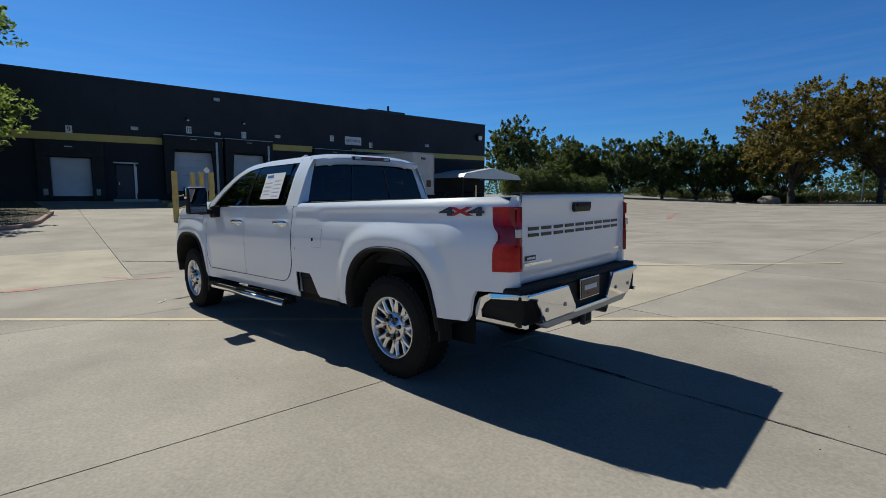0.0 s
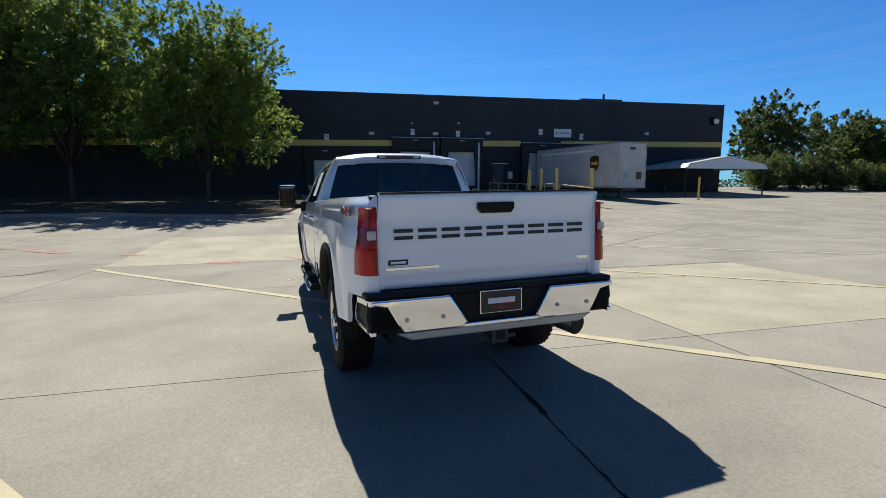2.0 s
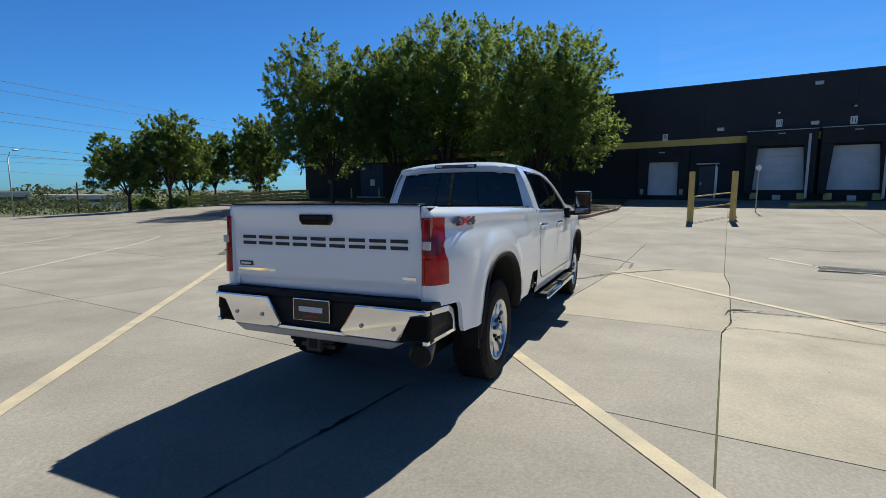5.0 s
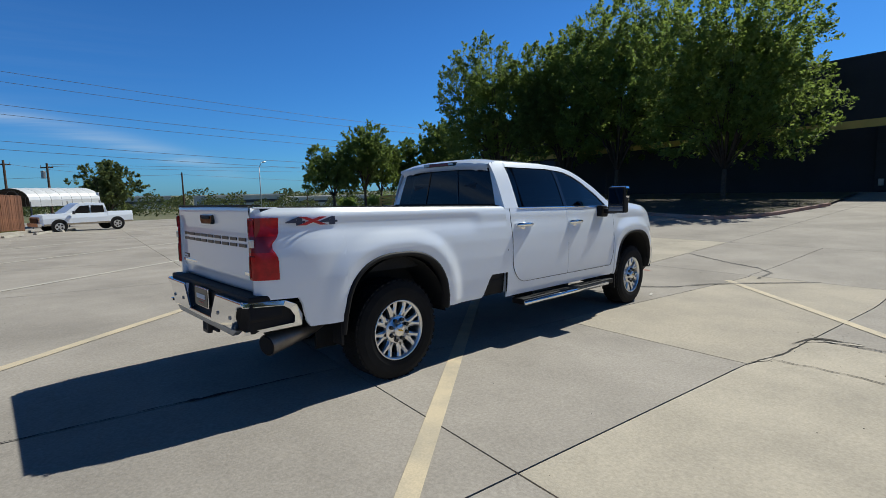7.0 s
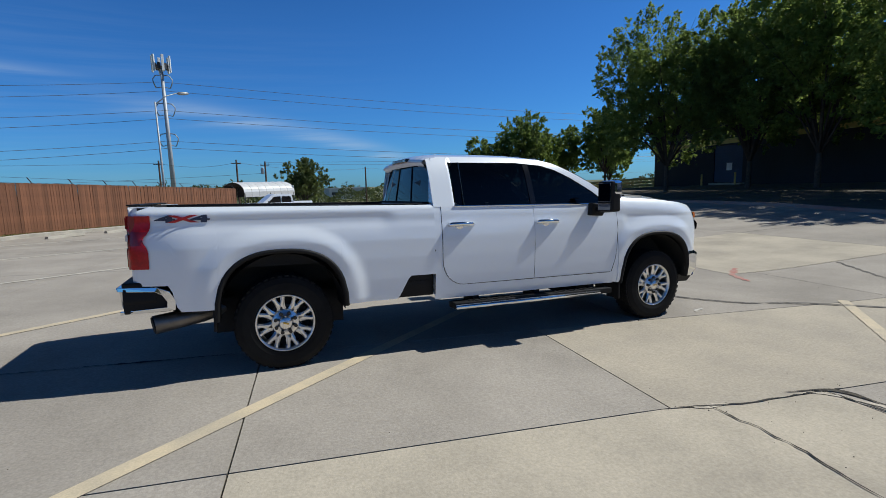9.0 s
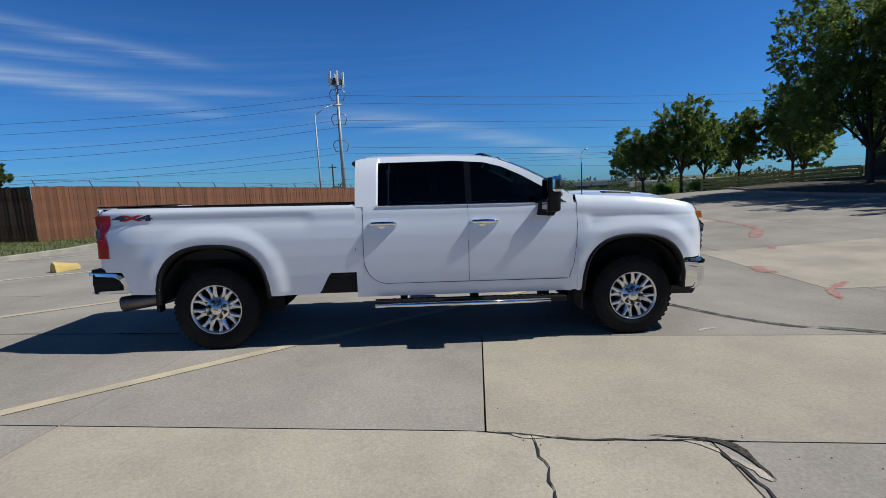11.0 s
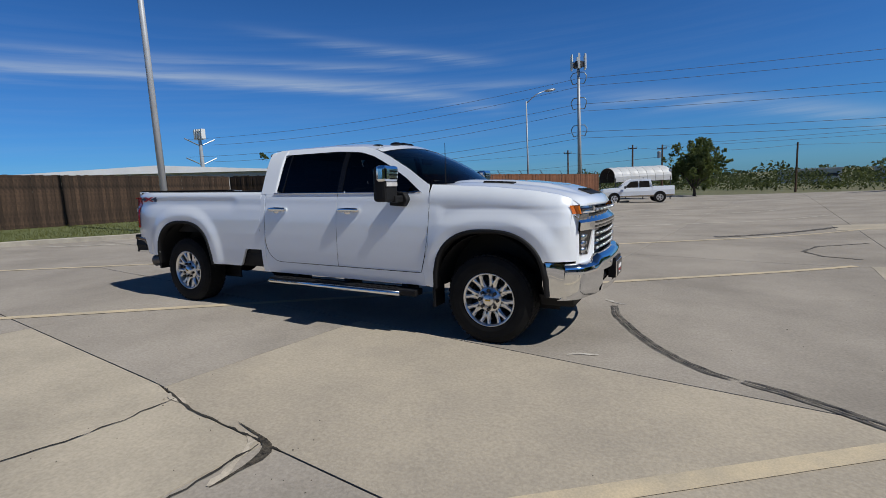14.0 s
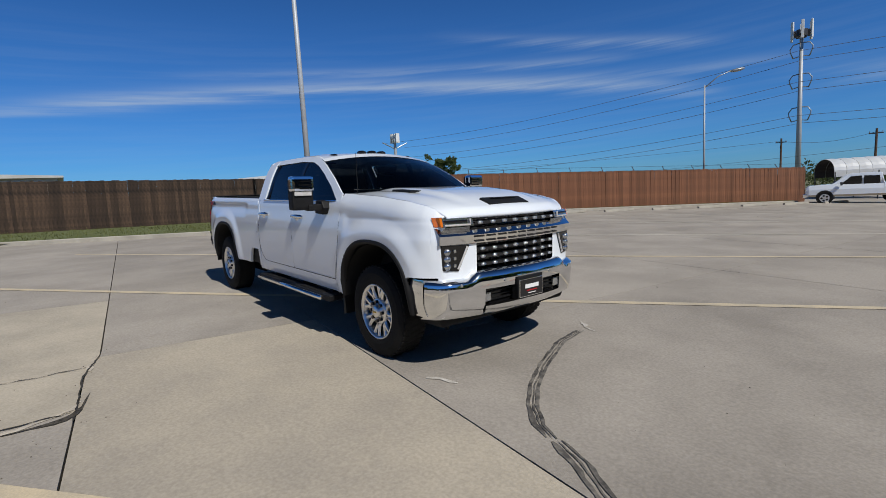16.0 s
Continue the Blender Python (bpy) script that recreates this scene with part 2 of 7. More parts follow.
def raw(name, verts, faces, material, parent=None, label="", smooth=False):
    me = bpy.data.meshes.new(name)
    me.from_pydata([tuple(v) for v in verts], [], faces)
    me.update()
    me.materials.append(material)
    if smooth:
        me.polygons.foreach_set("use_smooth", [True] * len(me.polygons))
    ob = new(name, me)
    if parent is not None:
        ob.parent = parent
    if label:
        ob["label"] = label
    return ob


def add_box(bm, x0, x1, y0, y1, z0, z1, m=None):
    vs = [bm.verts.new((x, y, z)) for x in (x0, x1) for y in (y0, y1) for z in (z0, z1)]
    for q in ((0, 1, 3, 2), (4, 6, 7, 5), (0, 4, 5, 1), (2, 3, 7, 6), (0, 2, 6, 4), (1, 5, 7, 3)):
        bm.faces.new([vs[i] for i in q])
    if m is not None:
        bmesh.ops.transform(bm, matrix=m, verts=vs)
    return vs


def box(x0, x1, y0, y1, z0, z1, m=None):
    bm = bmesh.new()
    add_box(bm, x0, x1, y0, y1, z0, z1, m)
    return bm


def add_tube(bm, pts, radii, n=10, caps=True):
    """A tube along points."""
    rings, pts = [], [Vector(p) for p in pts]
    if not isinstance(radii, (list, tuple)):
        radii = [radii] * len(pts)
    ref = None
    for i, p in enumerate(pts):
        d = (pts[min(i + 1, len(pts) - 1)] - pts[max(i - 1, 0)]).normalized()
        if ref is None:
            ref = Vector((0, 0, 1)) if abs(d.z) < 0.9 else Vector((1, 0, 0))
        a = d.cross(ref).normalized()
        b = a.cross(d).normalized()
        ref = b
        rings.append([bm.verts.new(p + (a * math.cos(2 * math.pi * k / n) + b * math.sin(2 * math.pi * k / n)) * radii[i]) for k in range(n)])
    for r0, r1 in zip(rings, rings[1:]):
        for k in range(n):
            bm.faces.new((r0[k], r0[(k + 1) % n], r1[(k + 1) % n], r1[k]))
    if caps:
        bm.faces.new(rings[0][::-1])
        bm.faces.new(rings[-1])


def tube(pts, radii, n=10):
    bm = bmesh.new()
    add_tube(bm, pts, radii, n)
    return bm


def prism(poly, x0, x1):
    """A polygon in y, z drawn out along x."""
    bm = bmesh.new()
    a, b = [bm.verts.new((x0, y, z)) for y, z in poly], [bm.verts.new((x1, y, z)) for y, z in poly]
    n = len(poly)
    bm.faces.new(a)
    bm.faces.new(b[::-1])
    for i in range(n):
        bm.faces.new((a[i], b[i], b[(i + 1) % n], a[(i + 1) % n]))
    bmesh.ops.recalc_face_normals(bm, faces=bm.faces)
    return bm


def empty(name, m=None):
    ob = new(name)
    if m is not None:
        ob.matrix_world = m
    return ob


def text_mesh(name, body, size, material, parent, m, label="", depth=0.004, stretch=1.0, bold=0.0):
    cu = bpy.data.curves.new(name, "FONT")
    cu.offset = bold
    cu.body, cu.size, cu.extrude, cu.align_x, cu.align_y = body, size, depth, "CENTER", "CENTER"
    tmp = bpy.data.objects.new(name, cu)
    scene.collection.objects.link(tmp)
    me = bpy.data.meshes.new_from_object(tmp.evaluated_get(bpy.context.evaluated_depsgraph_get()))
    bpy.data.objects.remove(tmp)
    bpy.data.curves.remove(cu)
    me.transform(m @ Matrix.Diagonal((stretch, 1, 1, 1)))
    me.materials.clear()
    me.materials.append(material)
    ob = new(name, me)
    ob.parent = parent
    if label:
        ob["label"] = label
    return ob

# ---- ground ----
def smooth01(a, b, v):
    k = min(max((v - a) / (b - a), 0.0), 1.0)
    return k * k * (3 - 2 * k)


def height(x, y):
    """The lot falls gently forward, and rises again from a swale towards the loading docks."""
    tilt = -0.0295 * x - 0.0135 * y
    tilt = 7.0 * math.tanh(tilt / 7.0)
    q = min(max(x - 5.0, 0.0), 3.0)
    rise = 0.012 * q * q + 0.072 * max(min(x, 36.0) - 8.0, 0.0)
    return tilt + rise * (1.0 - smooth01(30.0, 70.0, y)) * (1.0 - smooth01(36.0, 120.0, x))


def sheet(name, xs, ys, lift, material, label, category):
    verts = [(x, y, height(x, y) + lift(x, y)) for y in ys for x in xs]
    nx = len(xs)
    faces = [(j * nx + i, j * nx + i + 1, (j + 1) * nx + i + 1, (j + 1) * nx + i) for j in range(len(ys) - 1) for i in range(nx - 1)]
    return tagged(raw(name, verts, faces, material, smooth=True), label, category, kind="structure")


far = [60, 75, 95, 120, 160, 220, 320, 500, 900, 1800, 4000]
AX = [-v for v in far[::-1]] + [v * 2.0 for v in range(-28, 29)] + far
ground = sheet("ground", AX, AX, lambda x, y: -0.06, FIELD, "dry open ground that reaches the horizon", "ground")

# concrete slabs of the lot, laid on a grid turned a little from the truck
GRID = radians(-7.1)
GC, GS = math.cos(GRID), math.sin(GRID)


def grid_xy(u, v):
    # one joint runs a little crooked past the broken corner
    v -= 0.095 * smooth01(0.55, 1.2, u) * smooth01(6.2, 4.4, u) * max(1 - abs(v + 2.87) / 1.4, 0)
    return (u * GC - v * GS, u * GS + v * GC)


def grid_uv(x, y):
    return (x * GC + y * GS, -x * GS + y * GC)


def slab_mesh(u0, u1, v0, v1, n=4, gap=0.008):
    us = np.linspace(u0 + gap, u1 - gap, n + 1)
    vs = np.linspace(v0 + gap, v1 - gap, n + 1)
    top = [(*grid_xy(u, v), 0.0) for v in vs for u in us]
    verts = [(x, y, height(x, y)) for x, y, _ in top]
    k = n + 1
    faces = [(j * k + i, j * k + i + 1, (j + 1) * k + i + 1, (j + 1) * k + i) for j in range(n) for i in range(n)]
    rim = [i for i in range(k)] + [j * k + n for j in range(1, k)] + [n * k + i for i in range(n - 1, -1, -1)] + [j * k for j in range(n - 1, 0, -1)]
    b = len(verts)
    verts += [(verts[i][0], verts[i][1], verts[i][2] - 0.058) for i in rim]
    m = len(rim)
    faces += [(rim[i], b + i, b + (i + 1) % m, rim[(i + 1) % m]) for i in range(m)]
    return verts, faces


US = [-2.29 + 4.32 * k for k in range(-3, 9)]
VS = [-2.87 + 4.39 * k for k in range(-7, 10)]
lot = tagged(empty("pavement"), "worn pale concrete parking lot of jointed slabs", "pavement", kind="structure")
cells = []
for i in range(len(US) - 1):
    for j in range(len(VS) - 1):
        u0, u1, v0, v1 = US[i], US[i + 1], VS[j], VS[j + 1]
        if -7 < u0 < 2.5 and -3 < v0 < 2:
            continue
        if 1.9 < u0 < 6.5 and -3 < v0 < -2.5:
            cells.append((u0, u1, -0.70, v1, CONCRETE))
            if u0 > 6:
                cells.append((u0, u1, v0, -0.70, CONCRETE))
            continue
        tone = CONCRETE_NEW if (abs(v0 + 7.26) < 0.1 and -3 < u0 < 1.9) or (5.5 < u0 < 7 and abs(v0 - 1.52) < 0.1) else CONCRETE
        cells.append((u0, u1, v0, v1, tone))
cells += [(-6.61, -2.29, -2.87, -0.66, CONCRETE), (-6.61, -2.29, -0.66, 5.91, CONCRETE), (-2.29, 0.66, -2.87, -0.75, CONCRETE), (0.66, 6.35, -2.87, -0.75, CONCRETE_MID),
          (-2.29, 2.03, -0.75, 5.91, CONCRETE), (2.03, 6.35, -0.75, 5.91, CONCRETE)]
for c in cells:
    verts, faces = slab_mesh(*c[:4], n=12, gap=0.0065)
    raw("slab", verts, faces, c[4], lot)
for c in ((5.82, 10.60, 1.55, 5.95), (5.9, 9.6, 12.5, 14.2)):
    verts, faces = slab_mesh(*c, n=8, gap=0.0)
    raw("slab", [(x, y, z + 0.004) for x, y, z in verts], faces, CONCRETE_NEW, lot)
# the lot goes on past the near slabs
verts, faces = [], []
for k in range(-20, 25):
    for j in range(-26, 14):
        u0, v0 = -2.29 + 4.32 * k, -2.87 + 4.39 * j
        inside = US[0] - 0.1 < u0 < US[-1] - 0.1 and VS[0] - 0.1 < v0 < VS[-1] - 0.1
        x, y = grid_xy(u0, v0)
        if inside or u0 < -15.5 or x > 34 or not (-78 < y < 52) or (y > 40 and x > 22):
            continue
        vv, ff = slab_mesh(u0, u0 + 4.32, v0, v0 + 4.39, n=2, gap=0.006)
        b = len(verts)
        verts += vv
        faces += [tuple(b + q for q in f) for f in ff]
far_slabs = tagged(raw("outer_slabs", verts, faces, CONCRETE, lot), kind="stuff")


def strip(name, pts, width, material, parent, lift=0.004, label="", step=0.5):
    """A thin painted band on the ground along points."""
    verts, faces, path = [], [], []
    for a, b in zip(pts, pts[1:]):
        a, b = Vector(a), Vector(b)
        n = max(1, int((b - a).length / step))
        path += [a.lerp(b, i / n) for i in range(n)]
    path.append(Vector(pts[-1]))
    for i, p in enumerate(path):
        d = (path[min(i + 1, len(path) - 1)] - path[max(i - 1, 0)]).normalized()
        nx, ny = -d.y * width / 2, d.x * width / 2
        for k in (-1, 1):
            x, y = p.x + k * nx, p.y + k * ny
            verts.append((x, y, height(x, y) + lift))
    faces = [(2 * i, 2 * i + 1, 2 * i + 3, 2 * i + 2) for i in range(len(path) - 1)]
    return raw(name, verts, faces, material, parent, label)


# stall lines
SD = Vector((math.cos(radians(38.4)), math.sin(radians(38.4))))
SN = Vector((-SD.y, SD.x))
END0 = {-9.1: 3.6, -4.38: 3.35, 0.18: 8.2, 4.3: 13.9, 8.6: 17.5, 13.0: 20.0, 17.4: 22.0, 21.8: 24.0, -13.6: 3.0, -18.0: 2.0, -22.5: 1.0}
for off, end in END0.items():
    mat_l = LINE if -5 < off < 5 else LINE_PALE
    a, b = SD * (-13.5 if off > -4 else -9) + SN * off, SD * end + SN * off
    while height(a.x, a.y) > 0.34 and off > 0:
        a += SD * 0.5
    tagged(strip("stall_line", [a, b], 0.13, mat_l, None, 0.006), "faded cream parking stall line painted on the concrete", "stall line", "stall lines", "structure")


def decal(name, pts, width, material, label, category, lift=0.007, jitter=0.0, seed=0, vary=0.0):
    """A band of uneven width on the ground."""
    rng = random.Random(seed)
    path = []
    for p, q in zip(pts, pts[1:]):
        p, q = Vector(p), Vector(q)
        n = max(2, int((q - p).length / 0.06))
        path += [p.lerp(q, k / n) + Vector((rng.uniform(-jitter, jitter), rng.uniform(-jitter, jitter))) for k in range(n)]
    path.append(Vector(pts[-1]))
    verts, faces = [], []
    for i, p in enumerate(path):
        d = (path[min(i + 1, len(path) - 1)] - path[max(i - 1, 0)]).normalized()
        w = width * (1 + rng.uniform(-vary, vary)) * (0.3 if i in (0, len(path) - 1) else 1)
        for k in (-1, 1):
            x, y = p.x - k * d.y * w / 2, p.y + k * d.x * w / 2
            verts.append((x, y, height(x, y) + lift))
    faces = [(2 * i, 2 * i + 1, 2 * i + 3, 2 * i + 2) for i in range(len(path) - 1)]
    return tagged(raw(name, verts, faces, material), label, category, kind="structure")


CR = "dark weathered crack in the concrete"
def on_grid(*uv):
    return [grid_xy(u, v) for u, v in uv]


decal("crack", [(0.58, -3.02), (0.58, -3.15), (0.57, -3.26), (0.59, -3.38), (0.56, -3.52), (0.56, -3.64), (0.47, -3.95), (0.34, -4.5), (0.10, -5.5)], 0.010, JOINT, CR, "crack", jitter=0.008, seed=1, vary=0.7)
decal("crack", on_grid((0.72, -2.87), (1.2, -2.875), (1.6, -2.87), (2.2, -2.875)), 0.012, JOINT, CR, "crack", jitter=0.006, seed=2, vary=0.8)
decal("crack", on_grid((-2.58, -0.66), (-3.35, -0.665), (-3.82, -0.655), (-4.3, -0.66), (-4.9, -0.655)), 0.011, JOINT, CR, "crack", jitter=0.006, seed=6, vary=0.9)
decal("crack", on_grid((-3.15, -0.66), (-3.6, -0.665)), 0.028, JOINT, CR, "crack", jitter=0.01, seed=7, vary=0.9)
decal("crack", [(4.38, -6.54), (5.6, -8.6), (6.7, -10.6), (7.3, -12.0), (8.2, -14.0)], 0.020, JOINT, CR, "crack", jitter=0.02, seed=9, vary=0.6)
decal("crack", [(10.9, -4.6), (9.9, -6.6), (10.6, -9.0), (11.4, -11.0)], 0.018, JOINT, CR, "crack", jitter=0.02, seed=10, vary=0.6)
decal("crack", on_grid((2.02, -2.9), (2.10, -3.6), (2.16, -4.6), (2.10, -5.8), (2.02, -7.26)), 0.020, JOINT, CR, "crack", jitter=0.012, seed=13, vary=0.8)
SPALL = mat("spalled_concrete", (0.56, 0.50, 0.41), 0.95, scale=9, dark=(0.36, 0.32, 0.26), bump=0.9, bump_scale=40)
decal("spall", [(1.44, -3.15), (1.57, -3.21), (1.63, -3.32), (1.67, -3.42), (1.70, -3.52), (1.715, -3.62)], 0.05, SPALL, "broken pale edge of a concrete slab", "spall", 0.005, 0.008, 11, 0.5)
decal("spall", [(0.46, -3.00), (0.58, -3.03), (0.72, -3.045)], 0.05, SPALL, "chipped pale edge of a concrete slab", "spall", 0.005, 0.008, 12, 0.5)
# a broken wedge at the slab's corner, widest where the joint bends away
wedge, rng = [], random.Random(8)
for x, y, w in ((1.30, -3.13, 0.012), (1.42, -3.155, 0.022), (1.49, -3.175, 0.034), (1.56, -3.19, 0.045), (1.62, -3.215, 0.07), (1.69, -3.25, 0.10), (1.74, -3.31, 0.13), (1.755, -3.38, 0.12), (1.75, -3.45, 0.085), (1.745, -3.52, 0.06), (1.742, -3.59, 0.04), (1.738, -3.67, 0.014)):
    k, y, w = min(max((x - 1.55) / 0.2, 0), 1), y + 0.045, w * 0.50
    for sg in (-1, 1):
        px, py = x + sg * w * 0.5 * k + rng.uniform(-0.006, 0.006), y + sg * w * 0.5 * (1 - k * 0.6) + rng.uniform(-0.006, 0.006)
        wedge.append((px, py, height(px, py) + 0.0075))
tagged(raw("crack", wedge, [(2 * i, 2 * i + 1, 2 * i + 3, 2 * i + 2) for i in range(len(wedge) // 2 - 1)], mat("crack_rubble", (0.10, 0.085, 0.065), 0.95, scale=34, dark=(0.006, 0.005, 0.004), bump=1.0, bump_scale=60)), "wide dark broken crack at a slab corner", "crack", kind="structure")
# tyre marks: two scuffed treads that bend away
TM_PTS = [(3.04, 1.00), (3.12, 0.55), (3.38, -0.05), (3.60, -0.45), (3.81, -0.73), (4.02, -0.92), (4.18, -1.00)]
for k, (sh, w) in enumerate(((-0.042, 0.034), (-0.002, 0.012), (0.030, 0.024))):
    pts = [(x + sh * 0.75, y + sh * 0.45) for x, y in TM_PTS]
    decal("tyre_mark", pts, w, RUBBER_MARK, "black curved tyre scuff on the concrete", "tyre mark", 0.006, 0.004, 20 + k, 0.4)
    pts = [(4.22 + sh * 0.5, -1.00 + sh * 0.7), (4.45 + sh * 0.5, -1.10 + sh), (4.73 + sh * 0.4, -1.28 + sh), (5.05 + sh * 0.3, -1.52 + sh), (5.5, -1.95 + sh), (6.1, -2.6 + sh)]
    decal("tyre_mark", pts, w, RUBBER_MARK, "black curved tyre scuff on the concrete", "tyre mark", 0.0065, 0.004, 30 + k, 0.4)
decal("tyre_mark", [(7.6, 12.7), (6.6, 11.6), (5.55, 10.57), (4.4, 9.6)], 0.22, RUBBER_MARK, "grey tyre smear along a stall line", "tyre mark", 0.0085, 0.02, 40, 0.5)
decal("tyre_mark", [(7.34, 8.6), (6.3, 8.0), (5.89, 7.06), (6.1, 6.4), (6.6, 6.0)], 0.06, RUBBER_MARK, "thin curved tyre scuff", "tyre mark", 0.006, 0.02, 41, 0.5)
decal("tyre_mark", [(8.5, 0.45), (7.7, -0.6), (7.2, -1.4), (6.7, -1.75), (5.9, -1.7)], 0.05, RUBBER_MARK, "thin curved tyre scuff", "tyre mark", 0.006, 0.02, 42, 0.5)
WHITE_SCUFF = mat("white_scuff", (0.56, 0.53, 0.48), 0.8, scale=14, dark=(0.40, 0.365, 0.315))
decal("scuff", [(2.86, 1.28), (3.02, 1.14), (3.16, 1.08)], 0.034, WHITE_SCUFF, "white scrape on the concrete", "scuff", 0.006, 0.02, 50, 0.7)
decal("scuff", [(2.92, -0.98), (3.02, -0.90), (3.16, -0.86)], 0.035, WHITE_SCUFF, "white scrape on the concrete", "scuff", 0.006, 0.02, 51, 0.7)
RL = "faded red fire lane marking on the concrete"
decal("red_marking", [(12.7, 19.3), (11.6, 14.0), (10.66, 9.19), (10.1, 8.0)], 0.16, RED_PAINT, RL, "lane marking", 0.006, 0.01, 60, 0.3)
decal("red_marking", [(10.1, 8.0), (9.04, 6.65)], 0.32, RED_PAINT, RL, "lane marking", 0.0075, 0.01, 61, 0.2)
decal("red_marking", [(6.4, 2.95), (6.15, 2.5), (6.25, 2.2)], 0.24, RED_PAINT, RL, "lane marking", 0.006, 0.02, 62, 0.5)
decal("red_marking", [(6.6, 1.2), (5.9, 0.75), (5.6, 0.2)], 0.11, RED_PAINT, RL, "lane marking", 0.006, 0.02, 63, 0.5)
decal("red_marking", [(8.4, 5.2), (8.0, 4.6)], 0.16, RED_PAINT, RL, "lane marking", 0.006, 0.02, 64, 0.5)
decal("red_marking", [(7.6, -37.5), (6.2, -31.0), (5.0, -26.8)], 0.22, RED_PAINT, RL, "lane marking", 0.006, 0.02, 65, 0.5)
# storm drain
drain = tagged(empty("storm_drain", Matrix.Translation((7.15, -6.25, height(7.15, -6.25))) @ Matrix.Rotation(GRID, 4, "Z")), "black iron storm drain grate set in the concrete", "drain", kind="structure")
# flat black sheet under the bars, painting the shade of the drain
part("pit", box(-0.34, 0.34, -0.60, 0.60, 0.002, 0.006), DARK_UNDER_G := mat("drain_shade", (0.004, 0.004, 0.004), 0.9, vary=0.0), drain)
for k in range(17):
    part("bar", box(-0.34, 0.34, -0.60 + k * 0.072, -0.565 + k * 0.072, 0.006, 0.018), DARK_STEEL, drain)
part("rim", box(-0.42, -0.34, -0.68, 0.68, 0.001, 0.016), KERB, drain)
part("rim", box(0.34, 0.42, -0.68, 0.68, 0.001, 0.016), KERB, drain)
# pebbles and crumbs of concrete
rng = np.random.RandomState(5)
verts, faces = [], []
for k in range(150):
    x, y = (rng.uniform(-5, 7), rng.uniform(-7, 6)) if k < 110 else (rng.normal(1.4, 0.7), rng.normal(-3.35, 0.35))
    r = rng.uniform(0.002, 0.007)
    z, b = height(x, y) + r * 0.4, len(verts)
    verts += [(x + r, y, z), (x, y + r * 0.8, z), (x - r, y, z), (x, y - r * 0.9, z), (x, y, z + r * 0.7), (x, y, z - r)]
    faces += [(b, b + 1, b + 4), (b + 1, b + 2, b + 4), (b + 2, b + 3, b + 4), (b + 3, b, b + 4), (b + 1, b, b + 5), (b + 2, b + 1, b + 5), (b + 3, b + 2, b + 5), (b, b + 3, b + 5)]
tagged(raw("gravel", verts, faces, mat("crumb", (0.16, 0.14, 0.11), 0.95, vary=0.3, scale=3)), "scattered crumbs of concrete and grit", "gravel", kind="stuff")


def kerb(pts, label, wide=0.16, high=0.14, material=KERB):
    """A cast kerb along points, a real step."""
    bm = bmesh.new()
    path = []
    for p, q in zip(pts, pts[1:]):
        p, q = Vector(p), Vector(q)
        n = max(1, int((q - p).length / 1.0))
        path += [p.lerp(q, k / n) for k in range(n)]
    path.append(Vector(pts[-1]))
    rows = []
    for i, p in enumerate(path):
        d = (path[min(i + 1, len(path) - 1)] - path[max(i - 1, 0)]).normalized()
        nx, ny = -d.y, d.x
        z = height(p.x, p.y)
        rows.append([bm.verts.new((p.x + nx * o, p.y + ny * o, z + h)) for o, h in ((-wide / 2, -0.06), (-wide / 2, high * 0.85), (-wide / 2 + 0.025, high), (wide / 2 - 0.025, high), (wide / 2, high * 0.9), (wide / 2, -0.06))])
    for r, q in zip(rows, rows[1:]):
        for k in range(5):
            bm.faces.new((r[k], q[k], q[k + 1], r[k + 1]))
    bmesh.ops.recalc_face_normals(bm, faces=bm.faces)
    return tagged(part("kerb", bm, material), label, "kerb", kind="structure")


def verge(name, outline, lift, material, label, category, step=0.8):
    """Filled ground between two edges of points."""
    left, right = outline
    n = 40
    def along(pts, k):
        t = k * (len(pts) - 1)
        i = min(int(t), len(pts) - 2)
        return Vector(pts[i]).lerp(Vector(pts[i + 1]), t - i)
    verts = []
    for i in range(n + 1):
        a, b = along(left, i / n), along(right, i / n)
        for j in range(9):
            p = a.lerp(b, j / 8)
            verts.append((p.x, p.y, height(p.x, p.y) + lift))
    faces = [(i * 9 + j, i * 9 + j + 1, (i + 1) * 9 + j + 1, (i + 1) * 9 + j) for i in range(n) for j in range(8)]
    return tagged(raw(name, verts, faces, material, smooth=True), label, category, kind="structure")


def tufts(name, outline, count, tall, material, label, seed):
    """Blades of grass, as one mass."""
    rng = np.random.RandomState(seed)
    left, right = outline
    verts, faces = [], []
    for k in range(count):
        t = rng.uniform(0, 0.9999) * (len(left) - 1)
        i = int(t)
        a, b = Vector(left[i]).lerp(Vector(left[i + 1]), t - i), Vector(right[i]).lerp(Vector(right[i + 1]), t - i)
        p = a.lerp(b, rng.uniform(0.02, 0.98))
        z, h, an, w = height(p.x, p.y) + 0.08, tall * rng.uniform(0.4, 1.2), rng.uniform(0, 6.28), 0.012
        ox, oy, lx, ly = math.cos(an) * w, math.sin(an) * w, rng.normal() * h * 0.5, rng.normal() * h * 0.5
        q = len(verts)
        verts += [(p.x - ox, p.y - oy, z), (p.x + ox, p.y + oy, z), (p.x + lx, p.y + ly, z + h)]
        faces.append((q, q + 1, q + 2))
    return tagged(raw(name, verts, faces, material), label, "grass", kind="stuff")


GRASS = leaf_mat("dry_grass_blade", (0.15, 0.16, 0.05), (0.16, 0.17, 0.05))
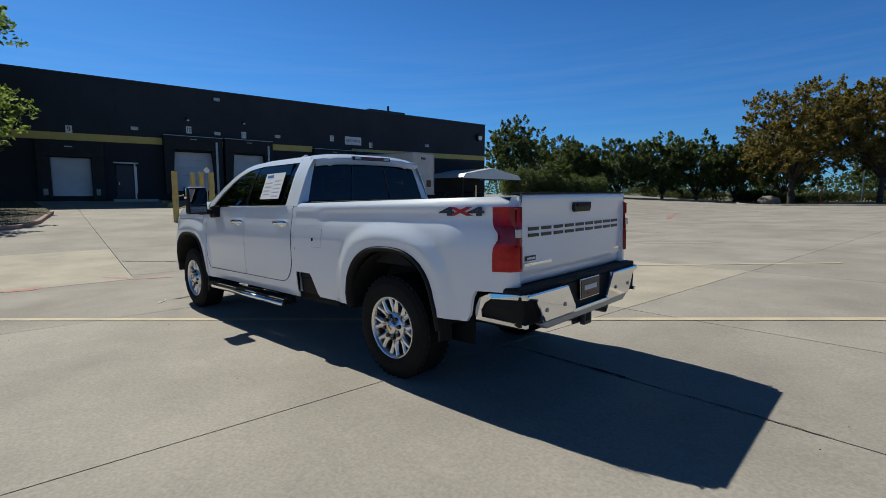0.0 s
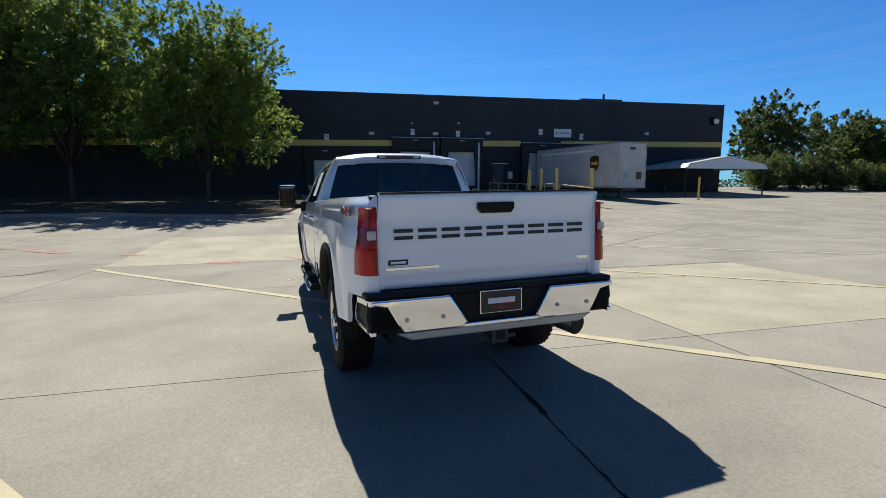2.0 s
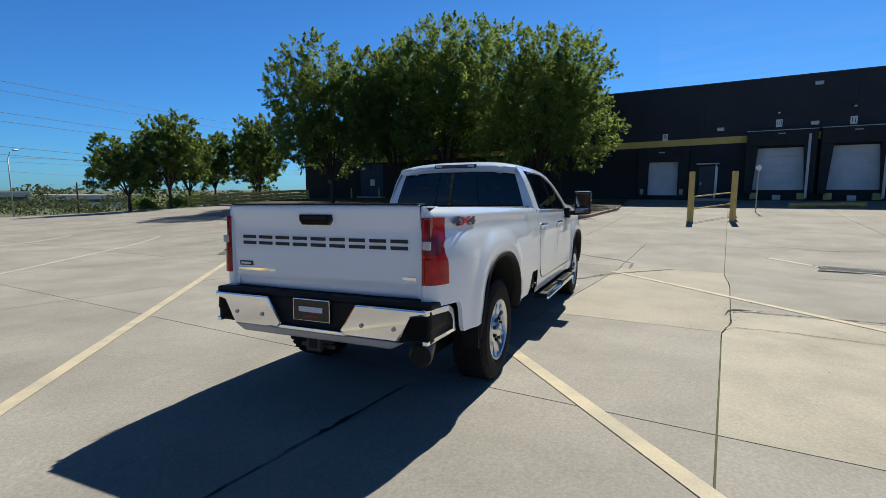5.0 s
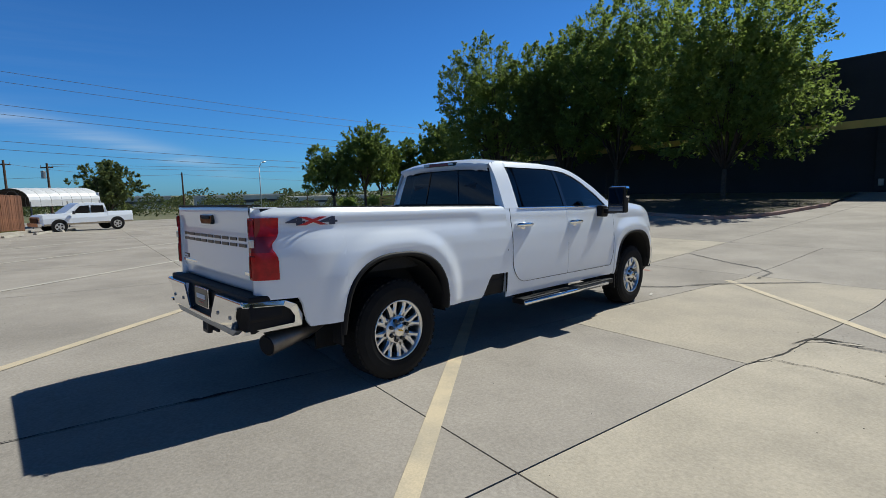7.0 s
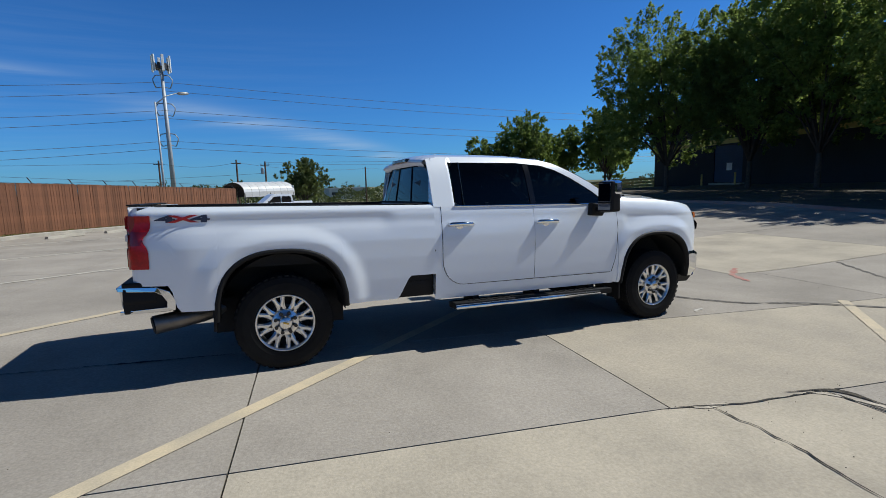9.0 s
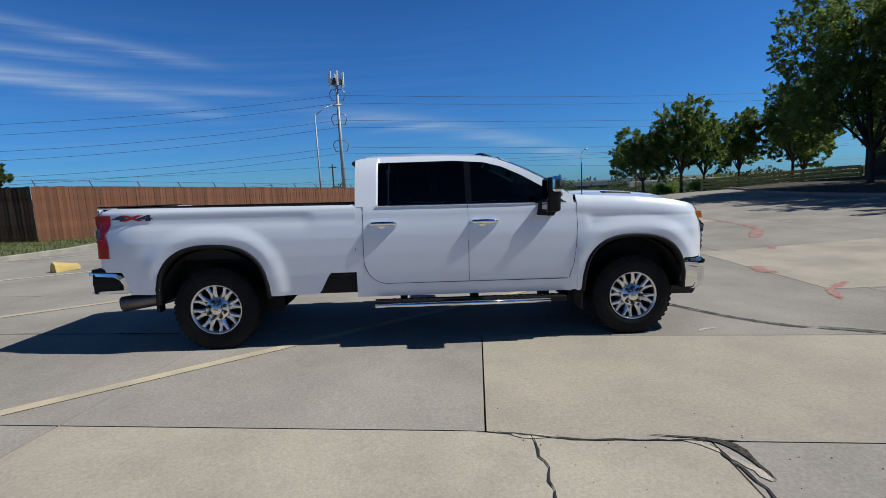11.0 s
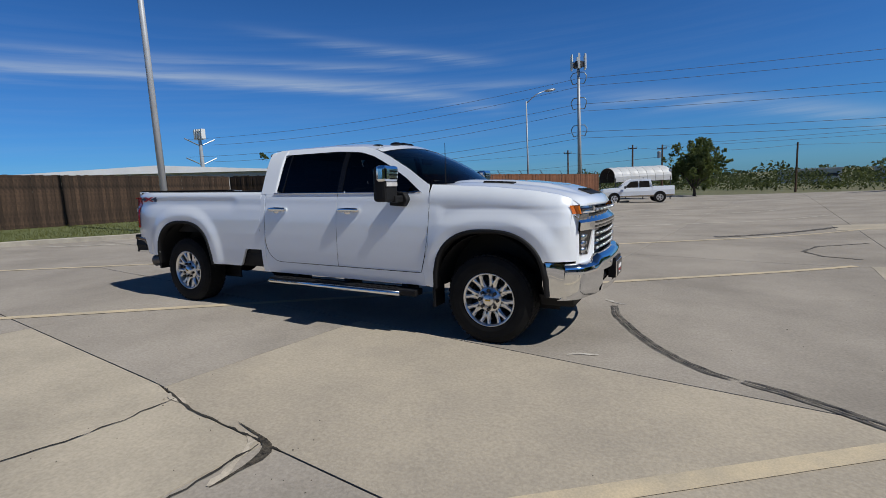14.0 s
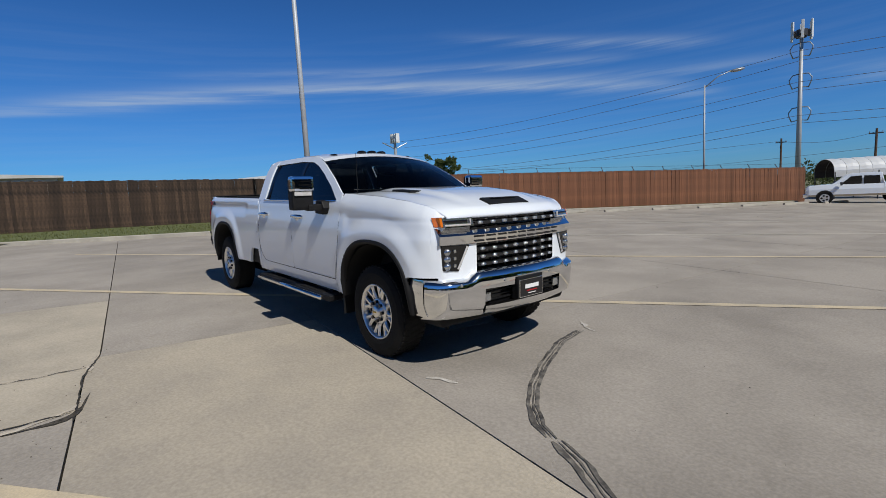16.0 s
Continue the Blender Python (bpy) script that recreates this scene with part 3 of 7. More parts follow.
# verge along the fence
EDGE = [(-15.4, -16.0), (-14.9, -4.2), (-13.0, 1.6), (-11.9, 3.9), (-11.4, 6.6), (-11.0, 9.6), (-11.4, 13.4), (-10.5, 18.8), (-6.6, 26.0), (-2.7, 32.6)]
BACK = [(-22.2, -18.0), (-21.2, -6.0), (-19.9, 0.0), (-19.4, 4.5), (-18.9, 8.0), (-18.5, 11.5), (-15.4, 13.5), (-12.2, 18.9), (-8.2, 26.2), (-3.6, 34.0)]
kerb(EDGE, "pale concrete kerb along the grass verge")
verge("verge", (BACK, EDGE), 0.085, GRASS_BASE, "dry grass verge in front of the wooden fence", "verge")
tufts("grass", (BACK, EDGE), 16000, 0.09, GRASS, "short dry lawn grass along the fence", 7)
# planted island in front of the warehouse
ISL_F = [(23.6, -0.3), (19.0, 0.75), (17.4, 1.5), (16.9, 2.4), (17.6, 4.2), (19.3, 7.9), (20.3, 12.0), (20.9, 16.9), (22.5, 24.0), (25.5, 31.0), (27.5, 36.0)]
ISL_B = [(32.4, -0.6), (32.6, 0.8), (32.8, 1.5), (32.9, 2.6), (33.2, 4.4), (33.8, 8.0), (34.5, 12.0), (35.3, 17.0), (36.4, 24.0), (37.6, 31.0), (38.5, 36.0)]
kerb(ISL_F, "worn concrete kerb with faded red paint round the planted island", material=mat("faded_red_kerb", (0.36, 0.27, 0.23), 0.9, scale=0.8, dark=(0.34, 0.19, 0.16), bump=0.3, fine=0.1))
verge("island", (ISL_F, ISL_B), 0.10, MULCH, "shaded island bed covered in leaf litter", "island")
tufts("grass", (ISL_F, ISL_B), 7000, 0.08, GRASS, "sparse dry grass in the shaded island", 8)
# island far across the lot
kerb([(10.5, -66), (8.4, -61.5), (4, -58.5), (-2, -57), (-10, -57)], "pale kerb round a far island")
verge("island", ([(10.5, -66.5), (8.2, -62), (4, -59), (-2, -57.4), (-10, -57.4)], [(10.4, -70), (8, -72), (4, -73), (-2, -74), (-10, -74)]), 0.10, MULCH, "far island bed with leaf litter", "island")

# ---- warehouse ----
WX, WY = Vector((0.163, 0.9866, 0)), Vector((-0.9866, 0.163, 0))
WM = Matrix(((WX.x, WY.x, 0, 33.3), (WX.y, WY.y, 0, -2.7), (0, 0, 1, 0), (0, 0, 0, 1)))
warehouse = tagged(empty("warehouse", WM), "long navy warehouse with a yellow band and loading docks", "building")
S0, S1, TOP, BASE = -38.2, 35.15, 8.92, 0.2


def wbox(s0, s1, y0, y1, z0, z1):
    return box(-s1, -s0, y0, y1, z0, z1)


OPEN = [(-1.0, 1.05, 1.30, 3.72), (5.6, 8.45, 1.70, 4.45), (9.5, 12.15, 1.72, 4.47), (16.4, 19.1, 1.70, 4.5), (2.35, 3.45, 1.10, 3.35), (-29.8, -26.6, 1.05, 4.3), (13.6, 14.6, 1.10, 3.4)]
cuts = sorted({S0, S1, *[o[0] for o in OPEN], *[o[1] for o in OPEN], -20.0, -10.0, 25.0, 30.0})
for a, b in zip(cuts, cuts[1:]):
    hole = [o for o in OPEN if o[0] - 1e-6 <= a and b <= o[1] + 1e-6]
    spans = [(BASE, 5.0)] if not hole else [(BASE, hole[0][2]), (hole[0][3], 5.0)]
    for z0, z1 in spans:
        part("wall_panel", wbox(a, b, -0.35, 0.0, z0, z1), WALL_LOW, warehouse)
cuts = [S0 + (S1 - S0) * k / 9 for k in range(10)]
for a, b in zip(cuts, cuts[1:]):
    part("upper_panel", wbox(a + 0.006, b - 0.006, -0.35, 0.012, 5.0, TOP), WALL_NAVY, warehouse)
part("end_wall", wbox(S0, S0 + 0.35, -45, -0.35, BASE, TOP), WALL_NAVY, warehouse)
part("end_wall", wbox(S1 - 0.35, S1, -45, -0.35, BASE, TOP), WALL_NAVY, warehouse)
part("back_wall", wbox(S0, S1, -45.35, -45, BASE, TOP), WALL_NAVY, warehouse)
part("roof", wbox(S0 + 0.35, S1 - 0.35, -45, -0.35, TOP - 0.6, TOP - 0.4), ROOF, warehouse)
part("coping", wbox(S0 - 0.03, S1 + 0.03, -0.38, 0.03, TOP, TOP + 0.06), COPING, warehouse, "dark metal coping")
part("inner_floor", wbox(S0 + 0.35, S1 - 0.35, -8, -0.35, 1.0, 1.25), CONCRETE, warehouse)
part("inner_wall", wbox(S0 + 0.35, S1 - 0.35, -8.2, -8, 1.0, 8.0), WALL_LOW, warehouse)
for a, b in ((S0, -1.6), (-1.6, 5.2), (8.95, 9.15), (12.55, 16.0), (19.6, S1)):
    bm = bmesh.new()
    vs = add_box(bm, -b, -a, 0.001, 0.022, 0, 0.46)
    for v in vs:
        v.co.z += 4.33 + 0.0125 * (-v.co.x - S0)
    part("yellow_band", bm, BAND, warehouse, "mustard yellow painted band")
# roof vent and raised parapet
vent = part("vent_pipe", tube([(-24.0, -1.2, TOP - 0.4), (-24.0, -1.2, TOP + 0.85)], 0.10, 10), DARK_STEEL, warehouse, "dark roof vent pipe")
part("parapet", wbox(21.6, 25.4, -2.0, -0.5, TOP - 0.4, TOP + 0.30), COPING, warehouse)


def slats(parent, s0, s1, z0, z1, y, material, rows, name="door_panel"):
    h = (z1 - z0) / rows
    for k in range(rows):
        part(name, wbox(s0 + 0.03, s1 - 0.03, y - 0.05, y, z0 + k * h + 0.008, z0 + (k + 1) * h - 0.008), material, parent, bevel=0.006)


for s0, s1, z0, z1 in (OPEN[0], OPEN[1], OPEN[2], OPEN[3]):
    door = part("dock_door", wbox(s0, s1, -0.22, -0.17, z0, z1), DOOR_WHITE, warehouse, "white sectional dock door")
    slats(door, s0, s1, z0, z1, -0.12, DOOR_WHITE, 5)
# black dock shelters: tapered side pads and a head curtain
for s0, s1, z0, z1, wide, top in ((5.6, 8.45, 1.45, 5.35, 0.45, 5.50), (9.5, 12.15, 1.45, 5.40, 0.42, 5.52), (16.4, 19.1, 1.45, 5.0, 0.45, 5.25), (20.1, 22.7, 1.45, 5.0, 0.45, 5.25)):
    sh = part("dock_shelter", wbox(s0 - wide, s1 + wide, 0.03, 0.62, 4.55, top), DOCK_BLACK, warehouse, "black padded dock shelter", bevel=0.03)
    for a, b, k in ((s0 - wide, s0, 1), (s1, s1 + wide, -1)):
        bm = bmesh.new()
        vs = add_box(bm, -b, -a, 0.03, 0.62, z0, 4.55)
        for v in vs:
            if v.co.z > 4 and ((k > 0) == (-v.co.x > (a + b) / 2)):
                v.co.x -= k * 0.22
        part("side_pad", bm, DOCK_BLACK, sh, bevel=0.02)
    part("head_trim", wbox(s0 - wide - 0.02, s1 + wide + 0.02, 0.30, 0.66, top, top + 0.04), STEEL, sh)
    part("mark", wbox((s0 + s1) / 2 - 0.2, (s0 + s1) / 2 + 0.2, 0.621, 0.626, top - 0.22, top - 0.16), STEEL, sh)
    if s1 < 13:
        part("pit", wbox(s0 - 0.2, s1 + 0.2, 0.03, 0.20, 0.95, 1.62), DOCK_BLACK, sh)
        for c in (s0 + 0.15, s1 - 0.15):
            part("bumper_block", wbox(c - 0.22, c + 0.22, 0.03, 0.40, 1.10, 1.52), YELLOW, sh, "worn yellow dock bumper", bevel=0.03)
        part("leveller_hook", wbox((s0 + s1) / 2 - 0.25, (s0 + s1) / 2 + 0.2, 0.2, 0.5, 1.05, 1.38), STEEL, sh, bevel=0.02)
        part("guide", wbox(s1 - 0.02, s1 + 0.12, 0.62, 0.72, 1.2, 5.2), STEEL, sh)
    else:
        part("pit", wbox(s0 - 0.2, s1 + 0.2, 0.03, 0.20, 0.95, 1.62), DOCK_BLACK, sh)
# sunk door nine with its black surround
sh = part("dock_shelter", wbox(-1.65, 1.75, 0.03, 0.40, 3.75, 4.72), DOCK_BLACK, warehouse, "black dock shelter round a low door", bevel=0.03)
part("side_pad", wbox(-1.65, -1.02, 0.03, 0.40, 1.05, 3.75), DOCK_BLACK, sh, bevel=0.02)
part("side_pad", wbox(1.07, 1.75, 0.03, 0.40, 1.05, 3.75), DOCK_BLACK, sh, bevel=0.02)
part("mark", wbox(-0.25, 0.15, 0.401, 0.406, 4.35, 4.42), STEEL, sh)
for c in (-1.3, 1.35):
    part("bumper_block", wbox(c - 0.12, c + 0.12, 0.40, 0.52, 1.35, 1.75), KERB, sh, bevel=0.02)
# personnel doors
for s0, s1, z0, z1 in (OPEN[4], OPEN[6]):
    d = part("steel_door", wbox(s0 + 0.03, s1 - 0.03, -0.12, -0.05, z0, z1), DOOR_NAVY, warehouse, "navy steel personnel door")
    part("door_handle", wbox(s0 + 0.14, s0 + 0.20, -0.05, 0.0, z0 + 0.95, z0 + 1.15), STEEL, d)
    part("door_canopy", wbox(s0 - 0.12, s1 + 0.18, 0.0, 0.32, z1 + 0.12, z1 + 0.20), STEEL, d, "small steel door canopy")
    if s0 < 5:
        part("door_edge", wbox(s1 - 0.06, s1 + 0.03, 0.0, 0.06, z0, z1 + 0.1), SIGN_WHITE, d)
part("light_gap", wbox(3.47, 3.54, 0.0, 0.05, 1.5, 3.3), SIGN_WHITE, warehouse)
# blue roller door with a pale leaf in it
d = part("blue_door", wbox(-29.7, -26.7, -0.20, -0.10, 1.05, 4.3), BLUE_DOOR, warehouse, "deep blue roller door")
slats(d, -29.8, -26.6, 1.05, 4.3, -0.06, BLUE_DOOR, 6)
part("door_window", wbox(-28.35, -27.75, -0.06, -0.03, 2.1, 2.75), SIGN_WHITE, d)
part("sill", wbox(-29.8, -26.3, 0.0, 0.5, 0.75, 0.98), KERB, d)
# numbers on white plates
for num, s, z in (("9", 0.05, 5.48), ("10", 6.85, 6.02), ("11", 10.6, 5.95), ("12", 17.75, 6.25), ("13", 21.45, 5.92)):
    pl = part("dock_number", wbox(s - 0.17, s + 0.17, 0.012, 0.03, z - 0.24, z + 0.24), SIGN_WHITE, warehouse, "white plate with a black dock number", bevel=0.004)
    text_mesh("figure", num, 0.44, SIGN_BLACK, pl, pose(-s, 0.034, z, 90, 0, 180), depth=0.002, stretch=0.72 if len(num) > 1 else 0.95)
sg = part("receiving_sign", wbox(18.95, 20.5, 0.012, 0.05, 5.83, 6.52), SIGN_WHITE, warehouse, "white sign with dark lettering", bevel=0.006)
text_mesh("lettering", "RECEIVING", 0.30, mat("sign_blue", (0.02, 0.04, 0.10), 0.5, vary=0.05), sg, pose(-19.72, 0.054, 6.17, 90, 0, 180), depth=0.003, stretch=0.90)
# wall lamps
for s, z in ((3.55, 5.85), (8.75, 8.35), (8.7, 5.92), (13.1, 6.05), (27.5, 6.3), (-14.0, 8.3)):
    la = part("wall_lamp", wbox(s - 0.22, s + 0.22, 0.012, 0.22, z - 0.10, z + 0.10), STEEL, warehouse, "grey wall pack lamp", bevel=0.03)
    part("lens", wbox(s - 0.18, s + 0.18, 0.08, 0.21, z - 0.13, z - 0.10), SIGN_WHITE, la)
for s, z in ((6.8, 6.75), (10.6, 6.85)):
    la = part("wall_camera", wbox(s - 0.09, s + 0.09, 0.012, 0.30, z - 0.05, z + 0.08), DARK_STEEL, warehouse, "small wall floodlight", bevel=0.03)
    part("lens", wbox(s - 0.07, s + 0.07, 0.10, 0.28, z - 0.12, z - 0.05), SIGN_WHITE, la)
horn = part("round_lamp", tube([(-34.1, 0.012, 7.55), (-34.1, 0.45, 7.5)], 0.36, 20), SIGN_BLACK, warehouse, "round black floodlight with a pale face")
part("face", tube([(-34.1, 0.45, 7.5), (-34.1, 0.47, 7.5)], 0.26, 20), SIGN_WHITE, horn)
part("wall_box", wbox(14.9, 15.3, 0.0, 0.15, 2.3, 2.9), STEEL, warehouse, bevel=0.02)
# concrete apron in front of the docks, with the recessed ramp at door nine
part("step_block", wbox(2.1, 4.6, 0.0, 1.3, 0.6, 1.12), KERB, warehouse, "concrete landing", bevel=0.02)

# ---- dock yard ----
def bollard(x, y, top, r=0.115, label="tall yellow steel bollard beside the docks"):
    z = height(x, y)
    b = tagged(empty("bollard", Matrix.Translation((x, y, z))), label, "bollard", "dock bollards")
    part("post", tube([(0, 0, -0.3), (0, 0, top - z - 0.03), (0, 0, top - z)], [r, r, r * 0.8], 16), YELLOW, b, smooth=False)
    part("collar", tube([(0, 0, -0.05), (0, 0, 0.02)], r * 1.5, 16), KERB, b)
    return b


for x, y, top in ((25.0, -16.2, 2.8), (24.8, -17.05, 2.87), (23.45, -17.5, 2.94), (17.75, -16.25, 2.72), (17.3, -3.63, 2.47), (21.2, -5.72, 2.58), (19.45, -5.50, 2.54), (17.65, -5.27, 2.48)):
    bollard(x, y, top)
for sx in (30.1, 26.3):
    q = WM @ Vector((sx, 1.0, 0))
    bollard(q.x, q.y, height(q.x, q.y) + 1.15, 0.08, "short yellow post beside the blue door")
bollard(20.1, -27.0, 2.35, 0.07, "thin yellow post beside the canopy")


def railing(name, pts, rails, posts, material, label, r=0.028):
    p0 = Vector(pts[0])
    ob = tagged(empty(name, Matrix.Translation((p0.x, p0.y, 0))), label, "railing")
    loc = [Vector((p[0] - p0.x, p[1] - p0.y, 0)) for p in pts]
    def at(t):
        i = min(int(t), len(loc) - 2)
        v = loc[i].lerp(loc[i + 1], t - i)
        v.z = height(v.x + p0.x, v.y + p0.y)
        return v
    n = len(loc) - 1
    for h in rails:
        part("rail", tube([at(n * k / 12) + Vector((0, 0, h)) for k in range(13)], r, 8), material, ob)
    for k in range(posts):
        v = at(n * k / (posts - 1))
        part("post", tube([v + Vector((0, 0, -0.1)), v + Vector((0, 0, max(rails)))], r, 8), material, ob)
    return ob


RY = "yellow painted pipe railing beside the dock"
railing("pipe_railing", [(17.4, -3.75), (20.8, -5.6)], (0.55, 1.08), 2, YELLOW, RY)
railing("pipe_railing", [(28.3, -14.6), (25.2, -16.1)], (0.5, 1.0), 5, YELLOW, RY)
railing("pipe_railing", [(25.4, -17.0), (23.7, -17.4)], (0.5, 1.05), 3, YELLOW, RY)
railing("pipe_railing", [(23.1, -17.5), (18.0, -16.4)], (0.45, 1.05), 2, YELLOW, RY)
for x0, y0, x1, y1 in ((26.3, -6.2, 28.8, -6.6), (26.0, -9.0, 26.6, -12.6), (25.7, -13.2, 26.0, -15.6)):
    a, b = Vector((x0, y0, 0)), Vector((x1, y1, 0))
    z = height(x0, y0)
    st = tagged(empty("wheel_guide", Matrix.Translation((x0, y0, z))), "yellow steel wheel guide lying at the dock", "wheel guide", "wheel guides")
    part("tube", tube([(0, 0, 0.12), (b - a) + Vector((0, 0, height(x1, y1) - z + 0.12))], 0.11, 12), YELLOW, st)
    for k in (0.05, 0.95):
        q = (b - a) * k
        part("foot", box(q.x - 0.15, q.x + 0.15, q.y - 0.15, q.y + 0.15, height(x0 + q.x, y0 + q.y) - z - 0.02, height(x0 + q.x, y0 + q.y) - z + 0.06), YELLOW, st)
sp = tagged(empty("sign_post", Matrix.Translation((22.5, -6.9, height(22.5, -6.9)))), "thin post with a small white diamond sign", "sign")
part("post", tube([(0, 0, -0.1), (0, 0, 2.15)], 0.025, 8), STEEL, sp)
bm = box(-0.02, 0.0, -0.12, 0.12, -0.12, 0.12, Matrix.Translation((-0.03, 0, 2.2)) @ Matrix.Rotation(radians(45), 4, "X"))
part("plate", bm, SIGN_WHITE, sp)
cn = tagged(empty("traffic_cone", Matrix.Translation((19.7, -16.75, height(19.7, -16.75)))), "faded orange traffic cone by the railing", "cone")
part("cone", tube([(0, 0, 0.03), (0, 0, 0.70)], [0.17, 0.035], 14), ORANGE, cn)
part("foot", box(-0.2, 0.2, -0.2, 0.2, 0, 0.03), ORANGE, cn)

# ---- trailer at the dock ----
trailer = tagged(empty("box_trailer", WM @ Matrix.Translation((-18.45, 0.45, 0.95)) @ Matrix.Rotation(radians(15.8), 4, "Z")), "grey-white box trailer backed up to the dock", "trailer")
TL = 9.0
part("box", box(-1.3, 1.3, 0, TL, 0.65, 3.62), TRAILER_WHITE, trailer, "grey-white trailer box", bevel=0.03)
part("roof_rail", box(-1.31, 1.31, 0, TL + 0.01, 3.60, 3.68), STEEL, trailer)
part("bottom_rail", box(-1.32, 1.32, 0, TL, 0.60, 0.72), STEEL, trailer)
for k in range(17):
    y = 0.25 + k * 0.53
    part("side_post", box(1.300, 1.312, y, y + 0.04, 0.74, 3.58), TRAILER_WHITE, trailer)
part("side_stripe", box(1.300, 1.318, 0.6, 6.6, 3.18, 3.30), SIGN_WHITE, trailer, "pale stripe along the side")
for x in (-1.25, 1.19):
    part("corner_post", box(x, x + 0.06, TL, TL + 0.02, 0.7, 3.6), STEEL, trailer)
# carrier shield as a plain brown shape with a gold bar
BROWN = mat("emblem_brown", (0.05, 0.025, 0.012), 0.4, vary=0.05)
GOLDP = mat("emblem_gold", (0.70, 0.42, 0.05), 0.4, vary=0.05)
sh = [(-0.42, 0.45), (0.0, 0.55), (0.42, 0.45), (0.42, -0.2), (0.30, -0.42), (0.0, -0.62), (-0.30, -0.42), (-0.42, -0.2)]
bm = bmesh.new()
a = [bm.verts.new((1.316, 6.75 + y, 2.35 + z)) for y, z in sh]
b = [bm.verts.new((1.330, 6.75 + y, 2.35 + z)) for y, z in sh]
bm.faces.new(b)
for i in range(8):
    bm.faces.new((a[i], b[i], b[(i + 1) % 8], a[(i + 1) % 8]))
bmesh.ops.recalc_face_normals(bm, faces=bm.faces)
part("emblem", bm, BROWN, trailer, "plain brown shield emblem")
part("emblem_bar", box(1.330, 1.334, 6.45, 7.05, 2.22, 2.45), GOLDP, trailer)
for x0, x1, z0, z1, mt in ((0.35, 0.78, 1.2, 1.65, STEEL), (-0.85, -0.35, 1.2, 1.7, BROWN), (-0.2, 0.3, 3.2, 3.35, BROWN)):
    part("nose_panel", box(x0, x1, TL + 0.001, TL + 0.03, z0, z1), mt, trailer)
for x in (-0.7, 0.7):
    leg = part("landing_leg", box(x - 0.06, x + 0.06, 7.2, 7.35, 0.0, 0.65), DARK_STEEL, trailer)
    part("foot", box(x - 0.14, x + 0.14, 7.1, 7.45, -0.05, 0.03), DARK_STEEL, leg)
for y in (1.4,):
    for x in (-1.0, 1.0):
        part("trailer_wheel", tube([(x - 0.14, y, 0.46), (x + 0.14, y, 0.46)], 0.48, 24), DOCK_BLACK, trailer)
part("chassis", box(-0.6, 0.6, 0.3, TL - 0.2, 0.42, 0.62), DARK_STEEL, trailer)

# ---- metal canopy past the end of the building ----
can = tagged(empty("metal_canopy", Matrix.Translation((26.5, -33.0, height(26.5, -33.0))) @ Matrix.Rotation(radians(-8), 4, "Z")), "open canopy with a white metal roof", "canopy")
bm = bmesh.new()
prof = [(3.7, 2.05), (3.4, 2.35), (0, 2.95), (-3.4, 2.35), (-3.7, 2.05)]


v0 = [bm.verts.new((-4.0, y, z)) for y, z in prof]
v1 = [bm.verts.new((6.0, y, z)) for y, z in prof]
v2 = [bm.verts.new((-4.0, y, z - 0.05)) for y, z in prof]
v3 = [bm.verts.new((6.0, y, z - 0.05)) for y, z in prof]
for k in range(4):
    bm.faces.new((v0[k], v1[k], v1[k + 1], v0[k + 1]))
    bm.faces.new((v2[k], v2[k + 1], v3[k + 1], v3[k]))
    bm.faces.new((v0[k], v0[k + 1], v2[k + 1], v2[k]))
bmesh.ops.recalc_face_normals(bm, faces=bm.faces)
part("canopy_roof", bm, SHED_ROOF, can, "white sheet metal roof")
part("gable", prism([(3.62, 2.04), (3.38, 2.28), (0, 2.88), (-3.38, 2.28), (-3.62, 2.04)], -3.98, -3.94), SHED_ROOF, can, "white gable end")
part("fascia", prism([(3.70, 1.96), (3.70, 2.06), (-3.70, 2.06), (-3.70, 1.96)], -4.02, -3.985), SIGN_WHITE, can)
for x in (-3.8, 1.0, 5.8):
    for y in (-3.55, 3.55):
        part("post", tube([(x, y, -0.3), (x, y, 2.15)], 0.05, 8), DARK_STEEL, can)
for k, (x, y) in enumerate(((0.5, -1.5), (2.5, 1.2), (0.0, 2.6))):
    part("picnic_table", box(x - 0.9, x + 0.9, y - 0.4, y + 0.4, 0.70, 0.76), DARK_STEEL, can)
    part("table_leg", box(x - 0.1, x + 0.1, y - 0.1, y + 0.1, 0, 0.70), DARK_STEEL, can)

# ---- pickup truck ----
# in the truck's own frame: x forward, y to its left, z up from the ground under the tyres
TM = Matrix(((0.99957, -0.0002, 0.02948, 0), (-0.0002, 0.99991, 0.01349, 0), (-0.02948, -0.01349, 0.99947, 0), (0, 0, 0, 1)))
truck = tagged(empty("pickup_truck", TM), "white crew cab pickup truck with chrome bumpers and steps", "truck")
WHITE = mat("white_car_paint", (0.82, 0.87, 0.93), 0.30, coat=1.0, vary=0.008, scale=1.0, spec=0.5)
CHROME = mat("chrome", (0.80, 0.81, 0.83), 0.06, metal=1.0, vary=0.02, scale=6)
ALLOY = mat("polished_alloy", (0.78, 0.78, 0.78), 0.30, metal=1.0, vary=0.04, scale=8)
BLACK_PLASTIC = mat("black_textured_plastic", (0.010, 0.010, 0.011), 0.6, spec=0.25, vary=0.15, scale=5, bump=0.1, bump_scale=200)
GLOSS_BLACK = mat("gloss_black", (0.008, 0.008, 0.009), 0.12, vary=0.0)
DARK_UNDER = mat("underbody_and_gap_black", (0.006, 0.006, 0.006), 0.8, vary=0.2, scale=5)
